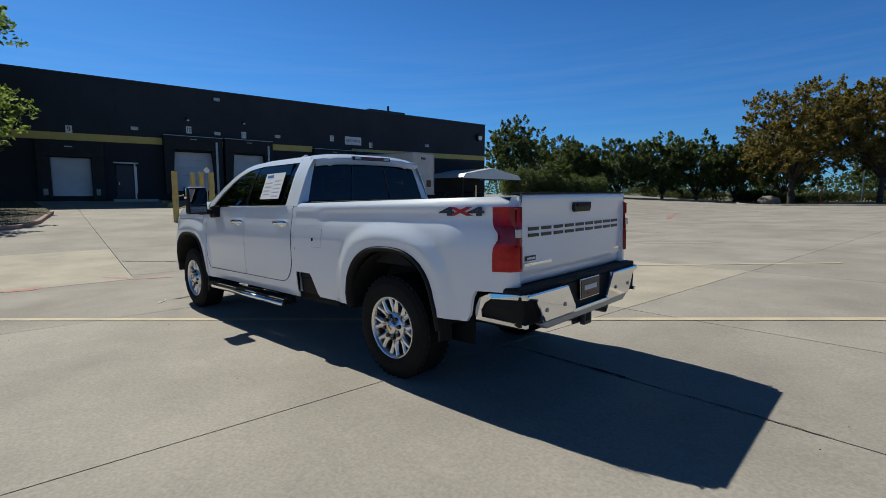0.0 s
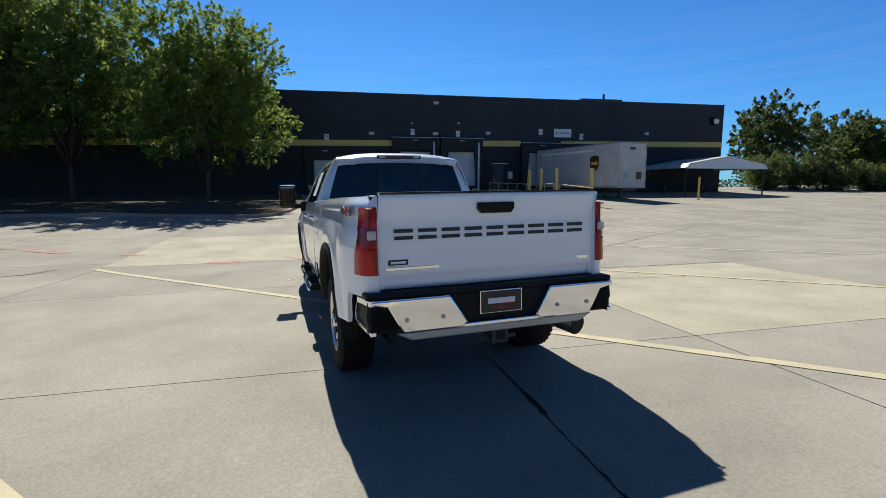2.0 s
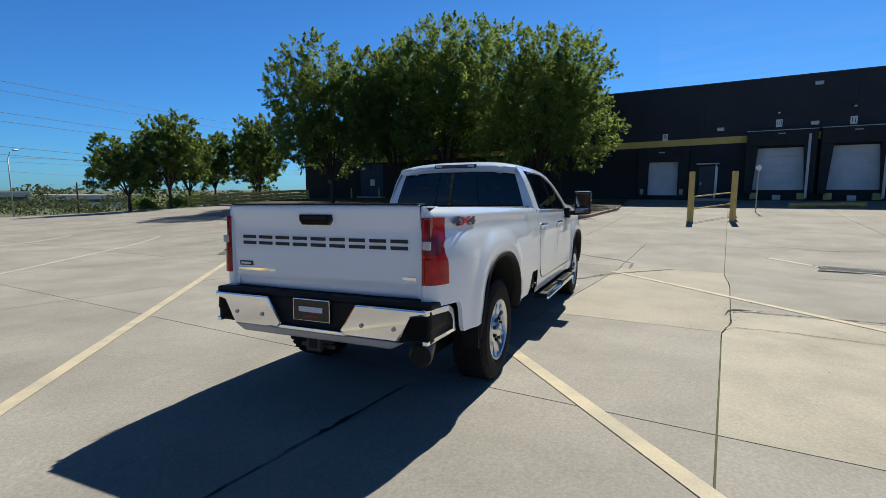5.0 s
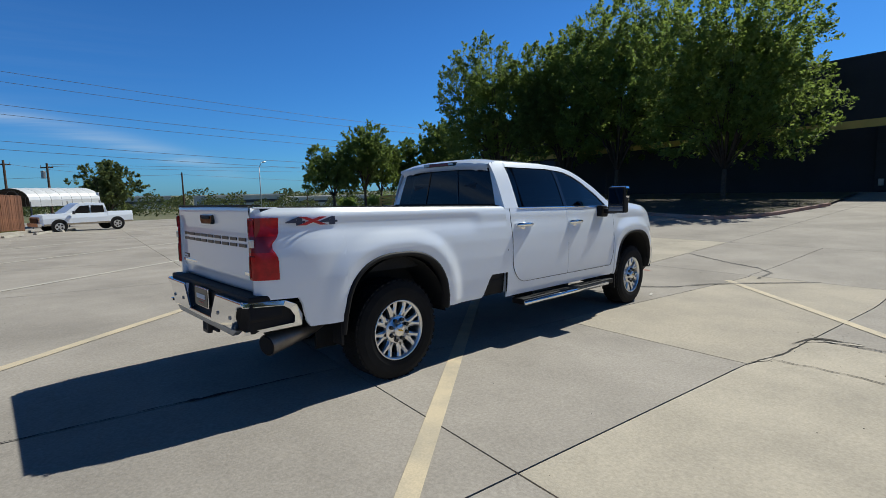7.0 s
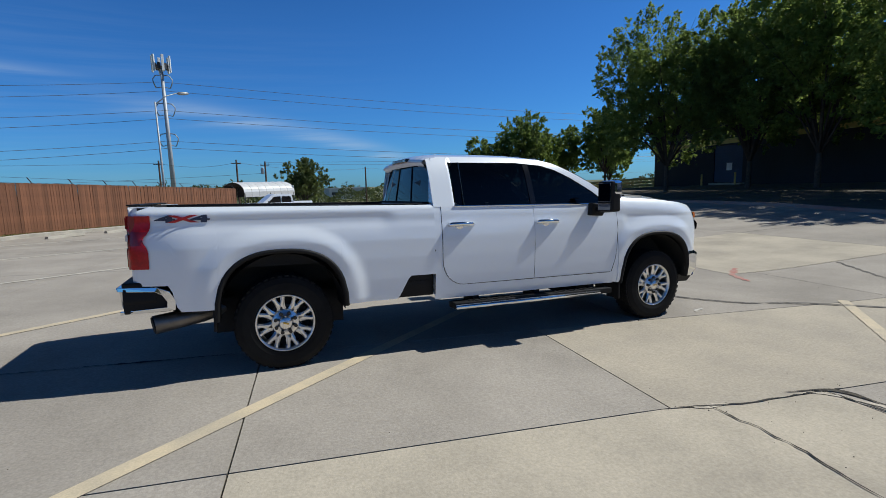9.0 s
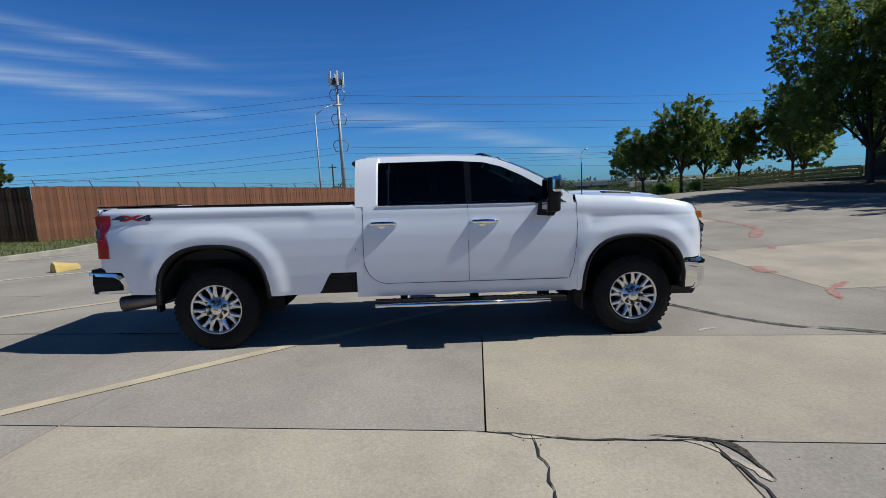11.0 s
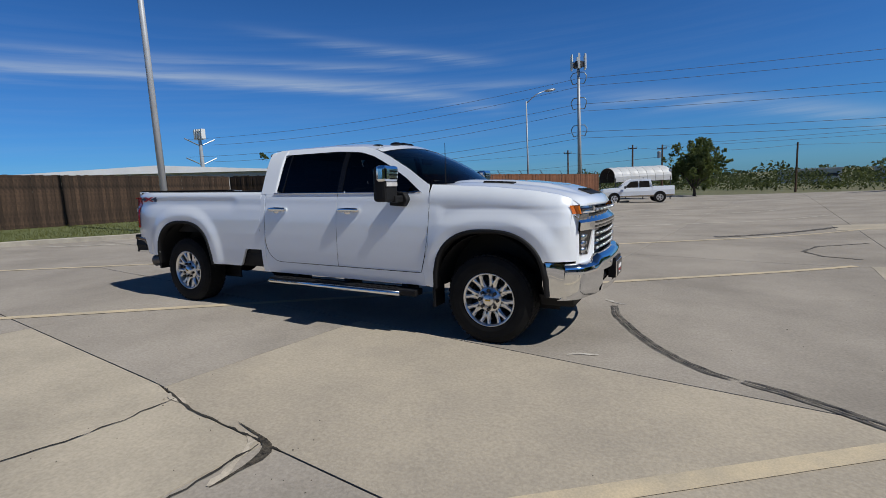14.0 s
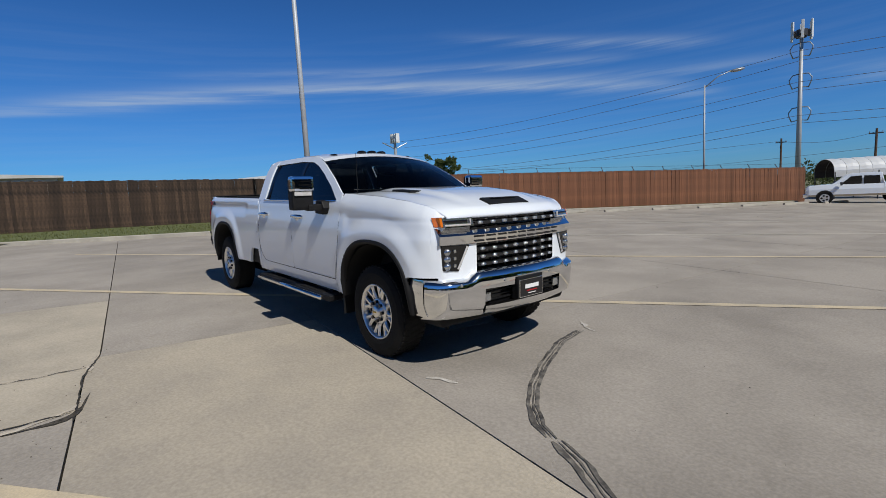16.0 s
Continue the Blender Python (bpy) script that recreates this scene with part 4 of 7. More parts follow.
RUBBER = mat("tyre_rubber", (0.013, 0.013, 0.013), 0.8, spec=0.2, vary=0.2, scale=6, bump=0.15, bump_scale=80)
LINER = mat("bed_liner", (0.012, 0.012, 0.013), 0.8, vary=0.15, scale=4, bump=0.4, bump_scale=120)
SEAT = mat("grey_seat_leather", (0.03, 0.03, 0.033), 0.6, vary=0.1, scale=6)
RED_LENS = mat("red_lens", (0.56, 0.009, 0.011), 0.25, coat=0.25, spec=0.3, vary=0.2, scale=14)
DARK_RED = mat("dark_red_lens", (0.22, 0.004, 0.006), 0.25, coat=0.3, vary=0.1, scale=14)
AMBER = mat("amber_lens", (0.65, 0.16, 0.01), 0.15, coat=1.0, vary=0.1, scale=14)
CLEAR_LAMP = mat("silver_reflector", (0.62, 0.64, 0.66), 0.12, metal=0.9, vary=0.25, scale=22)
WHITE_LENS = mat("white_lens", (0.62, 0.60, 0.58), 0.2, coat=1.0, vary=0.15, scale=20)
DECAL_NAVY = mat("decal_navy", (0.02, 0.03, 0.07), 0.4, vary=0.0)
DECAL_RED = mat("decal_red", (0.40, 0.01, 0.015), 0.4, vary=0.0)
GRILLE_GREY = mat("grille_grey", (0.03, 0.03, 0.032), 0.3, metal=0.4, vary=0.05, scale=9)
BADGE_BLACK = mat("badge_black", (0.012, 0.012, 0.014), 0.3, vary=0.0)
GOLD = mat("gold_badge", (0.55, 0.38, 0.10), 0.25, metal=0.9, vary=0.0)
PAPER = mat("white_paper", (0.80, 0.81, 0.82), 0.7, vary=0.02)
PRINT = mat("grey_print_and_flap_gap", (0.58, 0.60, 0.66), 0.7, vary=0.1)
BLUE_PRINT = mat("blue_print", (0.05, 0.16, 0.55), 0.6, vary=0.05)


def glass_mat(name, tint, rough=0.0):
    m = bpy.data.materials.new(name)
    m.use_nodes = True
    n, l = m.node_tree.nodes, m.node_tree.links
    n.clear()
    out = n.new("ShaderNodeOutputMaterial")
    tr, gl, mx, fr = n.new("ShaderNodeBsdfTransparent"), n.new("ShaderNodeBsdfGlossy"), n.new("ShaderNodeMixShader"), n.new("ShaderNodeLayerWeight")
    tr.inputs["Color"].default_value = (*tint, 1)
    gl.inputs["Roughness"].default_value = rough
    fr.inputs["Blend"].default_value = 0.5
    pw, ad = n.new("ShaderNodeMath"), n.new("ShaderNodeMath")
    pw.operation, ad.operation = "POWER", "MULTIPLY_ADD"
    pw.inputs[1].default_value = 4.5
    ad.inputs[1].default_value, ad.inputs[2].default_value = 0.85, 0.045
    l.new(fr.outputs["Facing"], pw.inputs[0])
    l.new(pw.outputs[0], ad.inputs[0])
    l.new(ad.outputs[0], mx.inputs[0])
    l.new(tr.outputs["BSDF"], mx.inputs[1])
    l.new(gl.outputs["BSDF"], mx.inputs[2])
    l.new(mx.outputs["Shader"], out.inputs["Surface"])
    return m


TINT = glass_mat("tinted_glass", (0.035, 0.038, 0.042))
CLEAR = glass_mat("windscreen_glass", (0.36, 0.40, 0.40))
MIRROR = mat("mirror_glass", (0.15, 0.155, 0.17), 0.02, metal=1.0, vary=0.0)

AXLE = 2.17
ZT, YT = (0.46, 0.58, 0.75, 0.95, 1.12, 1.24, 1.30, 1.37, 1.42, 1.46, 1.52), (0.945, 0.975, 0.988, 0.993, 0.988, 0.972, 0.958, 0.953, 0.94, 0.905, 0.87)


def scallop(x, z, x0, x1, top, deep=0.013):
    """A pressed hollow under the shoulder: a crisp upper edge that runs out below."""
    ends = smooth01(x0 - 0.10, x0 + 0.02, x) * (1 - smooth01(x1 - 0.18, x1, x))
    return ends * deep * (smooth01(top, top - 0.055, z) - smooth01(top - 0.07, top - 0.24, z))


def yside(x, z):
    y = float(np.interp(z, ZT, YT))
    for cx in (-AXLE, AXLE):
        k = ((abs(x - cx) / 0.53) ** 2.6 + (max(z - 0.50, 0) / 0.55) ** 2.6) ** (1 / 2.6)
        lip = min(max((1.19 - k) / 0.19, 0.0), 1.0) * smooth01(0.70, 0.98, z)
        y += 0.026 * (1 - smooth01(1.19, 1.45, k)) - 0.013 * lip
    y -= scallop(x, z, -3.4, -1.10, 1.405) + scallop(x, z, 1.72, 3.2, 1.315)
    if x < -2.80:
        y -= 0.085 * ((-2.80 - x) / 0.45) ** 2 + 0.012 * smooth01(1.37, 1.465, z) * smooth01(-2.85, -3.2, x)
    if x > 2.45:
        y -= 0.085 * ((x - 2.45) / 0.5) ** 2 + 0.06 * (max(x - 2.78, 0) / 0.175) ** 2.5
    return y


def arch(cx, x, r=0.53, zc=0.50):
    """Height of the wheel opening's edge above x, or 0 outside it."""
    k = abs(x - cx) / r
    return zc + 0.55 * (1 - k ** 2.6) ** (1 / 2.6) if k < 1 else 0.0


def skin(name, xs, lo, hi, yf, s, material, parent, rows=14, label="", flange=0.03, smooth=True):
    """A pressed panel over columns xs between lo(x) and hi(x), with its edges turned in."""
    nx, nr = len(xs), rows + 1
    verts = []
    for x in xs:
        a, b = lo(x), hi(x)
        for j in range(nr):
            z = a + (b - a) * j / rows
            verts.append((x, s * yf(x, z), z))
    faces = [(i * nr + j, (i + 1) * nr + j, (i + 1) * nr + j + 1, i * nr + j + 1) for i in range(nx - 1) for j in range(rows)]
    rim = [i * nr for i in range(nx)] + [(nx - 1) * nr + j for j in range(1, nr)] + [i * nr + rows for i in range(nx - 2, -1, -1)] + [j for j in range(rows - 1, 0, -1)]
    b, m = len(verts), len(rim)
    verts += [verts[i] for i in rim] + [(verts[i][0], verts[i][1] - s * flange, verts[i][2]) for i in rim]
    faces += [(b + i, b + m + i, b + m + (i + 1) % m, b + (i + 1) % m) for i in range(m)]
    if s > 0:
        faces = [f[::-1] for f in faces]
    ob = raw(name, verts, faces, material, parent, label)
    if smooth:
        me = ob.data
        flags = [i < (nx - 1) * rows for i in range(len(me.polygons))]
        me.polygons.foreach_set("use_smooth", flags)
    return ob


def lin(a, b, n):
    return [a + (b - a) * i / (n - 1) for i in range(n)]


def patch(name, rows, material, parent, label="", smooth=True, flip=False):
    """A surface through rows of points."""
    n = len(rows[0])
    verts = [p for r in rows for p in r]
    faces = [(i * n + j, i * n + j + 1, (i + 1) * n + j + 1, (i + 1) * n + j) for i in range(len(rows) - 1) for j in range(n - 1)]
    if flip:
        faces = [f[::-1] for f in faces]
    return raw(name, verts, faces, material, parent, label, smooth)


def side_prism(poly, y0, y1):
    """A polygon in x, z drawn out along y."""
    bm = prism(poly, y0, y1)
    for v in bm.verts:
        v.co.x, v.co.y = v.co.y, v.co.x
    bmesh.ops.recalc_face_normals(bm, faces=bm.faces)
    return bm


BEDX0, BEDX1 = -3.265, -0.735
bed_top = lambda x: 1.462 - 0.006 * (x + 3.22)
BELT = 1.425


def yglass(x, z):
    """The side of the cab above the belt leans in."""
    k = min(max((z - BELT) / 0.52, 0), 1)
    return 0.937 - 0.197 * k - 0.06 * k ** 5 - 0.02 * max(x - 0.9, 0)


def roof_edge(x):
    if x < -0.62:
        return 1.925 - 0.10 * ((-0.62 - x) / 0.14) ** 2 * 0.3
    return float(np.interp(x, (-0.62, 0.2, 0.62, 0.80, 1.0, 1.25, 1.52), (1.935, 1.945, 1.925, 1.885, 1.80, 1.67, 1.50)))


def glass_top(x):
    return float(np.interp(x, (-0.5, 0.3, 0.62, 0.80, 1.0, 1.25, 1.44), (1.875, 1.885, 1.862, 1.812, 1.72, 1.575, BELT + 0.010)))


fender_line = lambda x: float(np.interp(x, (1.5, 1.8, 2.2, 2.6, 2.80, 2.88, 2.93, 2.955), (1.505, 1.490, 1.470, 1.430, 1.392, 1.362, 1.330, 1.305)))


# -- both flanks
for s in (1, -1):
    hand = "driver" if s > 0 else "passenger"
    xs = sorted(set(lin(BEDX0, BEDX1, 90) + lin(-AXLE - 0.55, -AXLE + 0.55, 50)))
    def low_bed(x):
        a = arch(-AXLE, x)
        if a:
            return max(a, 0.55)
        base = 0.60 if x < -AXLE else 0.545
        if x > -1.12:
            base = max(base, min(0.545 + (x + 1.12) * 1.9, 0.765))
        if x < -2.98:
            base += 0.225 * smooth01(-2.99, -3.06, x)
        return base
    side = skin("bed_side", xs, low_bed, bed_top, yside, s, WHITE, truck, 48)
    skin("scoop_trim", lin(-1.16, -0.745, 16), lambda x: 0.545, lambda x: max(min(0.56 + (x + 1.14) * 1.9, 0.76), 0.555), lambda x, z: yside(x, z) - 0.045, s, BLACK_PLASTIC, side, 4, "black plastic step recess")
    bm = bmesh.new()
    vs = add_box(bm, -1.10, -0.78, s * 0.90, s * 0.945, 0.66, 0.70)
    part("step_lip", bm, BLACK_PLASTIC, side)
    part("rail_seal", box(-2.85, BEDX1, min(s * 0.82, s * 0.898), max(s * 0.82, s * 0.898), 1.40, 1.428), LINER, side)
    part("rail_cap", box(-2.96, BEDX1, s * 0.80, s * 0.872, 1.435, 1.462), BLACK_PLASTIC, side, "black bed rail cap", bevel=0.006)
    # wheel arch mouldings
    for cx, owner in ((-AXLE, "bed"), (AXLE, "front")):
        rows = []
        angs = lin(-0.02, 1.02, 40)
        for q in angs:
            k = -1 + 2 * q
            kk = max(min(k, 0.999), -0.999)
            x = cx + kk * 0.531
            z = arch(cx, x)
            if abs(k) > 0.999:
                z = 0.49 if owner == "front" or k < 0 else 0.53
                x = cx + math.copysign(0.531, k)
            dx, dz = (x - cx), (z - 0.50) * 1.0
            ll = math.hypot(dx, dz) or 1
            ox, oz = dx / ll * 0.038, max(dz, 0) / ll * 0.038
            y = yside(x, max(z, 0.5))
            y2 = yside(x + ox, max(z + oz, 0.5))
            rows.append([(x - ox * 0.3, s * (y - 0.07), z - oz * 0.3), (x, s * (y + 0.010), z), (x + ox * 0.5, s * (y2 + 0.018), z + oz * 0.5), (x + ox, s * (y2 + 0.006), z + oz), (x + ox, s * (y2 - 0.02), z + oz)])
        patch("arch_moulding", rows, BLACK_PLASTIC, truck, "black wheel arch moulding", flip=s < 0)
        # inner liner of the wheel well
        rows = []
        for q in lin(0, 1, 24):
            a = math.pi * q
            x, z = cx + math.cos(a) * 0.535, 0.50 + math.sin(a) * 0.545
            rows.append([(x, s * 0.975, z), (x, s * 0.60, z)])
        patch("wheel_well", rows, DARK_UNDER, truck, "black wheel well liner")
        part("well_wall", box(cx - 0.58, cx + 0.58, s * 0.58, s * 0.60, 0.30, 1.05), DARK_UNDER, truck)
        # mud flap behind the wheel
        fx = cx - 0.565
        part("mud_flap", box(fx - 0.012, fx + 0.012, s * (0.78 if cx > 0 else 0.86), s * 0.985, 0.30 if cx > 0 else 0.41, 0.60), BLACK_PLASTIC, truck, "black mud flap", bevel=0.004)
    # rocker below the doors
    skin("rocker", lin(-0.725, 1.50, 30), lambda x: 0.50, lambda x: 0.630, lambda x, z: yside(x, z) - 0.004, s, WHITE, truck, 5, flange=0.01)
    # body shell behind the door gaps
    skin("body_shell", lin(-0.734, 1.60, 24), lambda x: 0.51, lambda x: BELT, lambda x, z: yside(x, z) - 0.005, s, WHITE, truck, 18, flange=0.01)
    # doors
    front_edge = lambda z: 1.47 + 0.10 * smooth01(0.55, 1.25, z)
    doors = (("rear_door", -0.655, 0.415), ("front_door", 0.421, 1.552))
    corner = [(-0.42 - 0.236 * math.sin(q), 0.636 + 0.25 * (1 - math.cos(q))) for q in lin(0, math.pi / 2, 9)]
    lines = ([(1.46, 0.634)] + corner + [(-0.657, 1.1), (-0.657, BELT)], [(0.418, 0.634), (0.418, 1.0), (0.418, BELT)], [(1.47, 0.64), (1.515, 0.80), (1.545, 1.0), (1.555, 1.2), (1.555, 1.44)])
    # thin black rods draw the shade that lies in the door gaps
    for ln in lines:
        bm = bmesh.new()
        add_tube(bm, [(x, s * (yside(x, z) - 0.001), z) for x, z in ln], 0.0032, 5)
        part("door_seam", bm, DARK_UNDER, truck, "dark strip drawn for the shade in the door gap")
    lines = ([(-0.738, 0.56), (-0.738, 1.0), (-0.738, 1.44)],)
    # likewise a black rod for the shade between cab and bed
    for ln in lines:
        bm = bmesh.new()
        add_tube(bm, [(x, s * (yside(x, z) - 0.004), z) for x, z in ln], 0.006, 5)
        part("cab_gap", bm, DARK_UNDER, truck, "dark strip drawn for the shade between cab and bed")
    for nm, x0, x1 in doors:
        xs = lin(x0, x1, 26)
        def low_door(x, nm=nm):
            if nm == "rear_door" and x < -0.42:
                return 0.636 + 0.25 * (1 - math.sqrt(max(1 - ((-0.42 - x) / 0.236) ** 2, 0)))
            if nm == "front_door" and x > 1.46:
                return 0.636 + (x - 1.46) * 3.0
            return 0.636
        door = skin(nm, xs, low_door, lambda x: BELT, yside, s, WHITE, truck, 18, "white door with chrome handle", flange=0.004)
        hx = -0.45 if nm == "rear_door" else 0.585
        bm = tube([(hx - 0.135, s * 0.970, 1.243), (hx - 0.11, s * 0.994, 1.250), (hx, s * 1.000, 1.252), (hx + 0.11, s * 0.994, 1.250), (hx + 0.135, s * 0.970, 1.243)], [0.022, 0.023, 0.025, 0.023, 0.022], 10)
        handle = part("door_handle", bm, CHROME, door, "chrome door handle", smooth=True)
        bm = bmesh.new()
        bmesh.ops.create_uvsphere(bm, u_segments=12, v_segments=6, radius=1, matrix=pose(hx - 0.02, s * 0.976, 1.225) @ Matrix.Diagonal((0.045, 0.008, 0.026, 1)))
        part("handle_cup", bm, CHROME, handle, smooth=True)
        # glass
        if nm == "rear_door":
            gx = lin(-0.485, 0.405, 20)
            glo, ghi = (lambda x: BELT + 0.012 + 0.03 * smooth01(-0.44, -0.50, x)), (lambda x: glass_top(x) - 0.05 * smooth01(-0.42, -0.50, x))
        else:
            gx = lin(0.46, 1.43, 26)
            glo, ghi = (lambda x: BELT + 0.012), (lambda x: max(glass_top(x), BELT + 0.02))
        skin("window_glass", gx, glo, ghi, lambda x, z: yglass(x, z) - 0.012, s, TINT, door, 8, "dark tinted side window", flange=0.004)
        bm = bmesh.new()
        add_tube(bm, [(x, s * (yglass(x, BELT) + 0.004), BELT + 0.004) for x in lin(gx[0] - 0.03, gx[-1] + 0.02, 12)], 0.0095, 8)
        part("belt_trim", bm, CHROME, door, "chrome belt moulding")
        if nm == "rear_door":
            part("glass_bar", tube([(-0.40, s * (yglass(0, 1.44) - 0.004), 1.435), (-0.385, s * (yglass(0, 1.87) - 0.004), 1.875)], 0.010, 6), GLOSS_BLACK, door)
    # black pillar between the windows
    skin("door_pillar", lin(0.400, 0.465, 3), lambda x: BELT + 0.012, glass_top, lambda x, z: yglass(x, z) - 0.006, s, GLOSS_BLACK, truck, 8, "black pillar between the side windows")
    # white frame over and behind the glass, and windscreen pillar
    skin("cab_rail", lin(-0.735, -0.503, 12) + lin(-0.499, 1.53, 60), lambda x: BELT - 0.001 if x < -0.5 or x > 1.45 else max(glass_top(x), BELT + 0.004), lambda x: max(roof_edge(x), BELT + 0.012), yglass, s, WHITE, truck, 8, "white roof rail and cab pillars", flange=0.012)
    skin("cab_rear_quarter", lin(-0.735, -0.668, 5), lambda x: 0.50, lambda x: BELT + 0.004, yside, s, WHITE, truck, 14, flange=0.006)
    # front wing
    xs = sorted(set(lin(1.557, 2.955, 64) + [2.900, 2.906] + lin(AXLE - 0.55, AXLE + 0.55, 40)))
    fender_top = lambda x: float(np.interp(x, (1.5, 1.8, 2.2, 2.6, 2.80, 2.88, 2.900, 2.906, 2.96), (1.505, 1.490, 1.470, 1.430, 1.392, 1.362, 1.350, 1.224, 1.224)))
    def low_f(x):
        a = arch(AXLE, x)
        return max(a, 0.50 if x < AXLE else 0.80) if a else (0.50 if x < AXLE else 0.815)
    def yfend(x, z):
        y = yside(x, min(z, 1.30))
        k = max(z - (fender_line(x) - 0.16), 0) / 0.16
        return y - 0.075 * k ** 2.2
    wing = skin("front_wing", xs, low_f, fender_top, yfend, s, WHITE, truck, 46, "white front wing")
    skin("wing_nose", lin(2.901, 2.955, 8), lambda x: 1.300, lambda x: max(fender_line(x), 1.302), yfend, s, WHITE, wing, 8, flange=0.05)
    # running board
    step = part("running_board", box(-0.56, 1.43, s * 0.90, s * 1.055, 0.40, 0.462), BLACK_PLASTIC, truck, "chrome running board with black treads", bevel=0.012)
    part("step_trim", tube([(-0.55, s * 1.058, 0.42), (1.25, s * 1.058, 0.42)], 0.026, 10), CHROME, step, "chrome step edge", smooth=True)
    for tx in (-0.1, 0.95):
        bm = bmesh.new()
        for k in range(8):
            add_box(bm, tx - 0.28 + k * 0.07, tx - 0.24 + k * 0.07, s * 0.93, s * 1.03, 0.462, 0.468)
        tagged(part("tread", bm, RUBBER, step), kind="stuff")
    for bx in (-0.3, 0.45, 1.2):
        part("step_bracket", box(bx, bx + 0.07, s * 0.70, s * 0.93, 0.41, 0.52), DARK_UNDER, step)
    # towing mirror
    arm = part("towing_mirror", side_prism([(1.13, 1.30), (1.30, 1.29), (1.34, 1.36), (1.30, 1.43), (1.16, 1.44)], s * 0.93, s * 1.02), BLACK_PLASTIC, truck, "large towing mirror with chrome cap", bevel=0.014)
    part("arm", box(1.20, 1.30, s * 1.00, s * 1.16, 1.335, 1.40), BLACK_PLASTIC, arm, bevel=0.012)
    part("housing", box(1.155, 1.285, s * 1.09, s * 1.315, 1.345, 1.675), BLACK_PLASTIC, arm, bevel=0.03)
    part("chrome_cap", box(1.19, 1.297, s * 1.085, s * 1.322, 1.53, 1.684), CHROME, arm, "chrome mirror cap", bevel=0.03)
    part("marker_lamp", box(1.288, 1.302, s * 1.12, s * 1.30, 1.49, 1.53), WHITE_LENS, arm, bevel=0.004)
    for gz in (1.555, 1.59, 1.625):
        part("cap_slat", box(1.292, 1.301, s * 1.11, s * 1.24, gz, gz + 0.014), GLOSS_BLACK, arm)
    part("mirror_glass", box(1.148, 1.156, s * 1.11, s * 1.30, 1.455, 1.655), MIRROR, arm, bevel=0.003)
    part("spot_mirror", box(1.148, 1.156, s * 1.11, s * 1.30, 1.365, 1.44), MIRROR, arm, bevel=0.003)
    # four by four decal: dark figures with a red cross
    dx, dz = -2.93, 1.362
    for k, (ch, mt) in enumerate((("4", DECAL_NAVY), ("X", DECAL_RED), ("4", DECAL_NAVY))):
        px = dx + (k - 1) * 0.128 * (-s)
        y = max(yside(px + a, dz + b) for a in (-0.06, 0, 0.06) for b in (-0.03, 0, 0.03)) + 0.002
        rot = pose(px, s * y, dz, 90, 0, 0 if s < 0 else 180)
        text_mesh("decal", ch, 0.080 if ch == "4" else 0.078, mt, side, rot, "dark figure decal" if ch == "4" else "red cross decal", 0.002, 3.4, 0.0032)
# fuel filler flap
# grey backing skin whose rim draws the shaded gap round the flap
skin("fuel_flap_gap", lin(-1.224, -1.046, 6), lambda x: 1.026, lambda x: 1.204, lambda x, z: yside(x, z) + 0.0012, 1, PRINT, truck, 6, flange=0.002)
flap = skin("fuel_flap", lin(-1.22, -1.05, 6), lambda x: 1.03, lambda x: 1.20, lambda x, z: yside(x, z) + 0.0028, 1, WHITE, truck, 6, "square white fuel flap", flange=0.002)
part("flap_pull", box(-1.085, -1.055, yside(-1.07, 1.10), yside(-1.07, 1.10) + 0.005, 1.085, 1.115), BLACK_PLASTIC, flap, bevel=0.002)
# paper on the rear side window
sticker = part("window_sticker", side_prism([(-0.33, 1.50), (0.09, 1.50), (0.09, 1.80), (-0.33, 1.80)], yglass(0, 1.6) + 0.000, yglass(0, 1.6) + 0.003), PAPER, truck, "white price sheet stuck on the window")
sticker.matrix_basis = Matrix.Translation((0, 0.915, 1.5)) @ Matrix.Rotation(radians(21.0), 4, "X") @ Matrix.Translation((0, -yglass(0, 1.6) + 0.006, -1.5))
for k in range(9):
    part("print", side_prism([(-0.29 + (k % 2) * 0.20, 1.53 + k * 0.022), (-0.14 + (k % 2) * 0.20, 1.53 + k * 0.022), (-0.14 + (k % 2) * 0.20, 1.54 + k * 0.022), (-0.29 + (k % 2) * 0.20, 1.54 + k * 0.022)], yglass(0, 1.6) + 0.003, yglass(0, 1.6) + 0.005), PRINT, sticker)
part("print", side_prism([(-0.08, 1.75), (0.05, 1.75), (0.05, 1.78), (-0.08, 1.78)], yglass(0, 1.6) + 0.003, yglass(0, 1.6) + 0.005), BLUE_PRINT, sticker)

# -- roof, screens and bonnet
rows = []
for x in [-0.76, -0.70, -0.55, -0.3, 0.0, 0.3, 0.5, 0.66, 0.78]:
    ze = roof_edge(x)
    ye = yglass(x, ze)
    lift = 0.055 - 0.012 * max(x - 0.4, 0) - (0.02 if x < -0.7 else 0)
    rows.append([(x + 0.04 * (1 - (y / ye) ** 2) * (1 if x > 0.6 else 0), y, ze + lift * (1 - abs(y / ye) ** 3.2) - (0.012 if abs(abs(y / ye) - 0.72) < 0.03 else 0)) for y in lin(-ye, ye, 33)])
patch("roof", rows, WHITE, truck, "white roof panel", flip=True)
roofb = rows[0]
patch("roof_lip", [[(p[0], p[1], p[2]) for p in roofb], [(p[0] - 0.015, p[1], p[2] - 0.025) for p in roofb], [(p[0] + 0.03, p[1] * 0.97, p[2] - 0.07) for p in roofb]], WHITE, truck)
brake = part("high_brake_lamp", box(-0.79, -0.74, -0.26, 0.26, 1.905, 1.945), GLOSS_BLACK, truck, "dark high-level brake lamp", bevel=0.008)
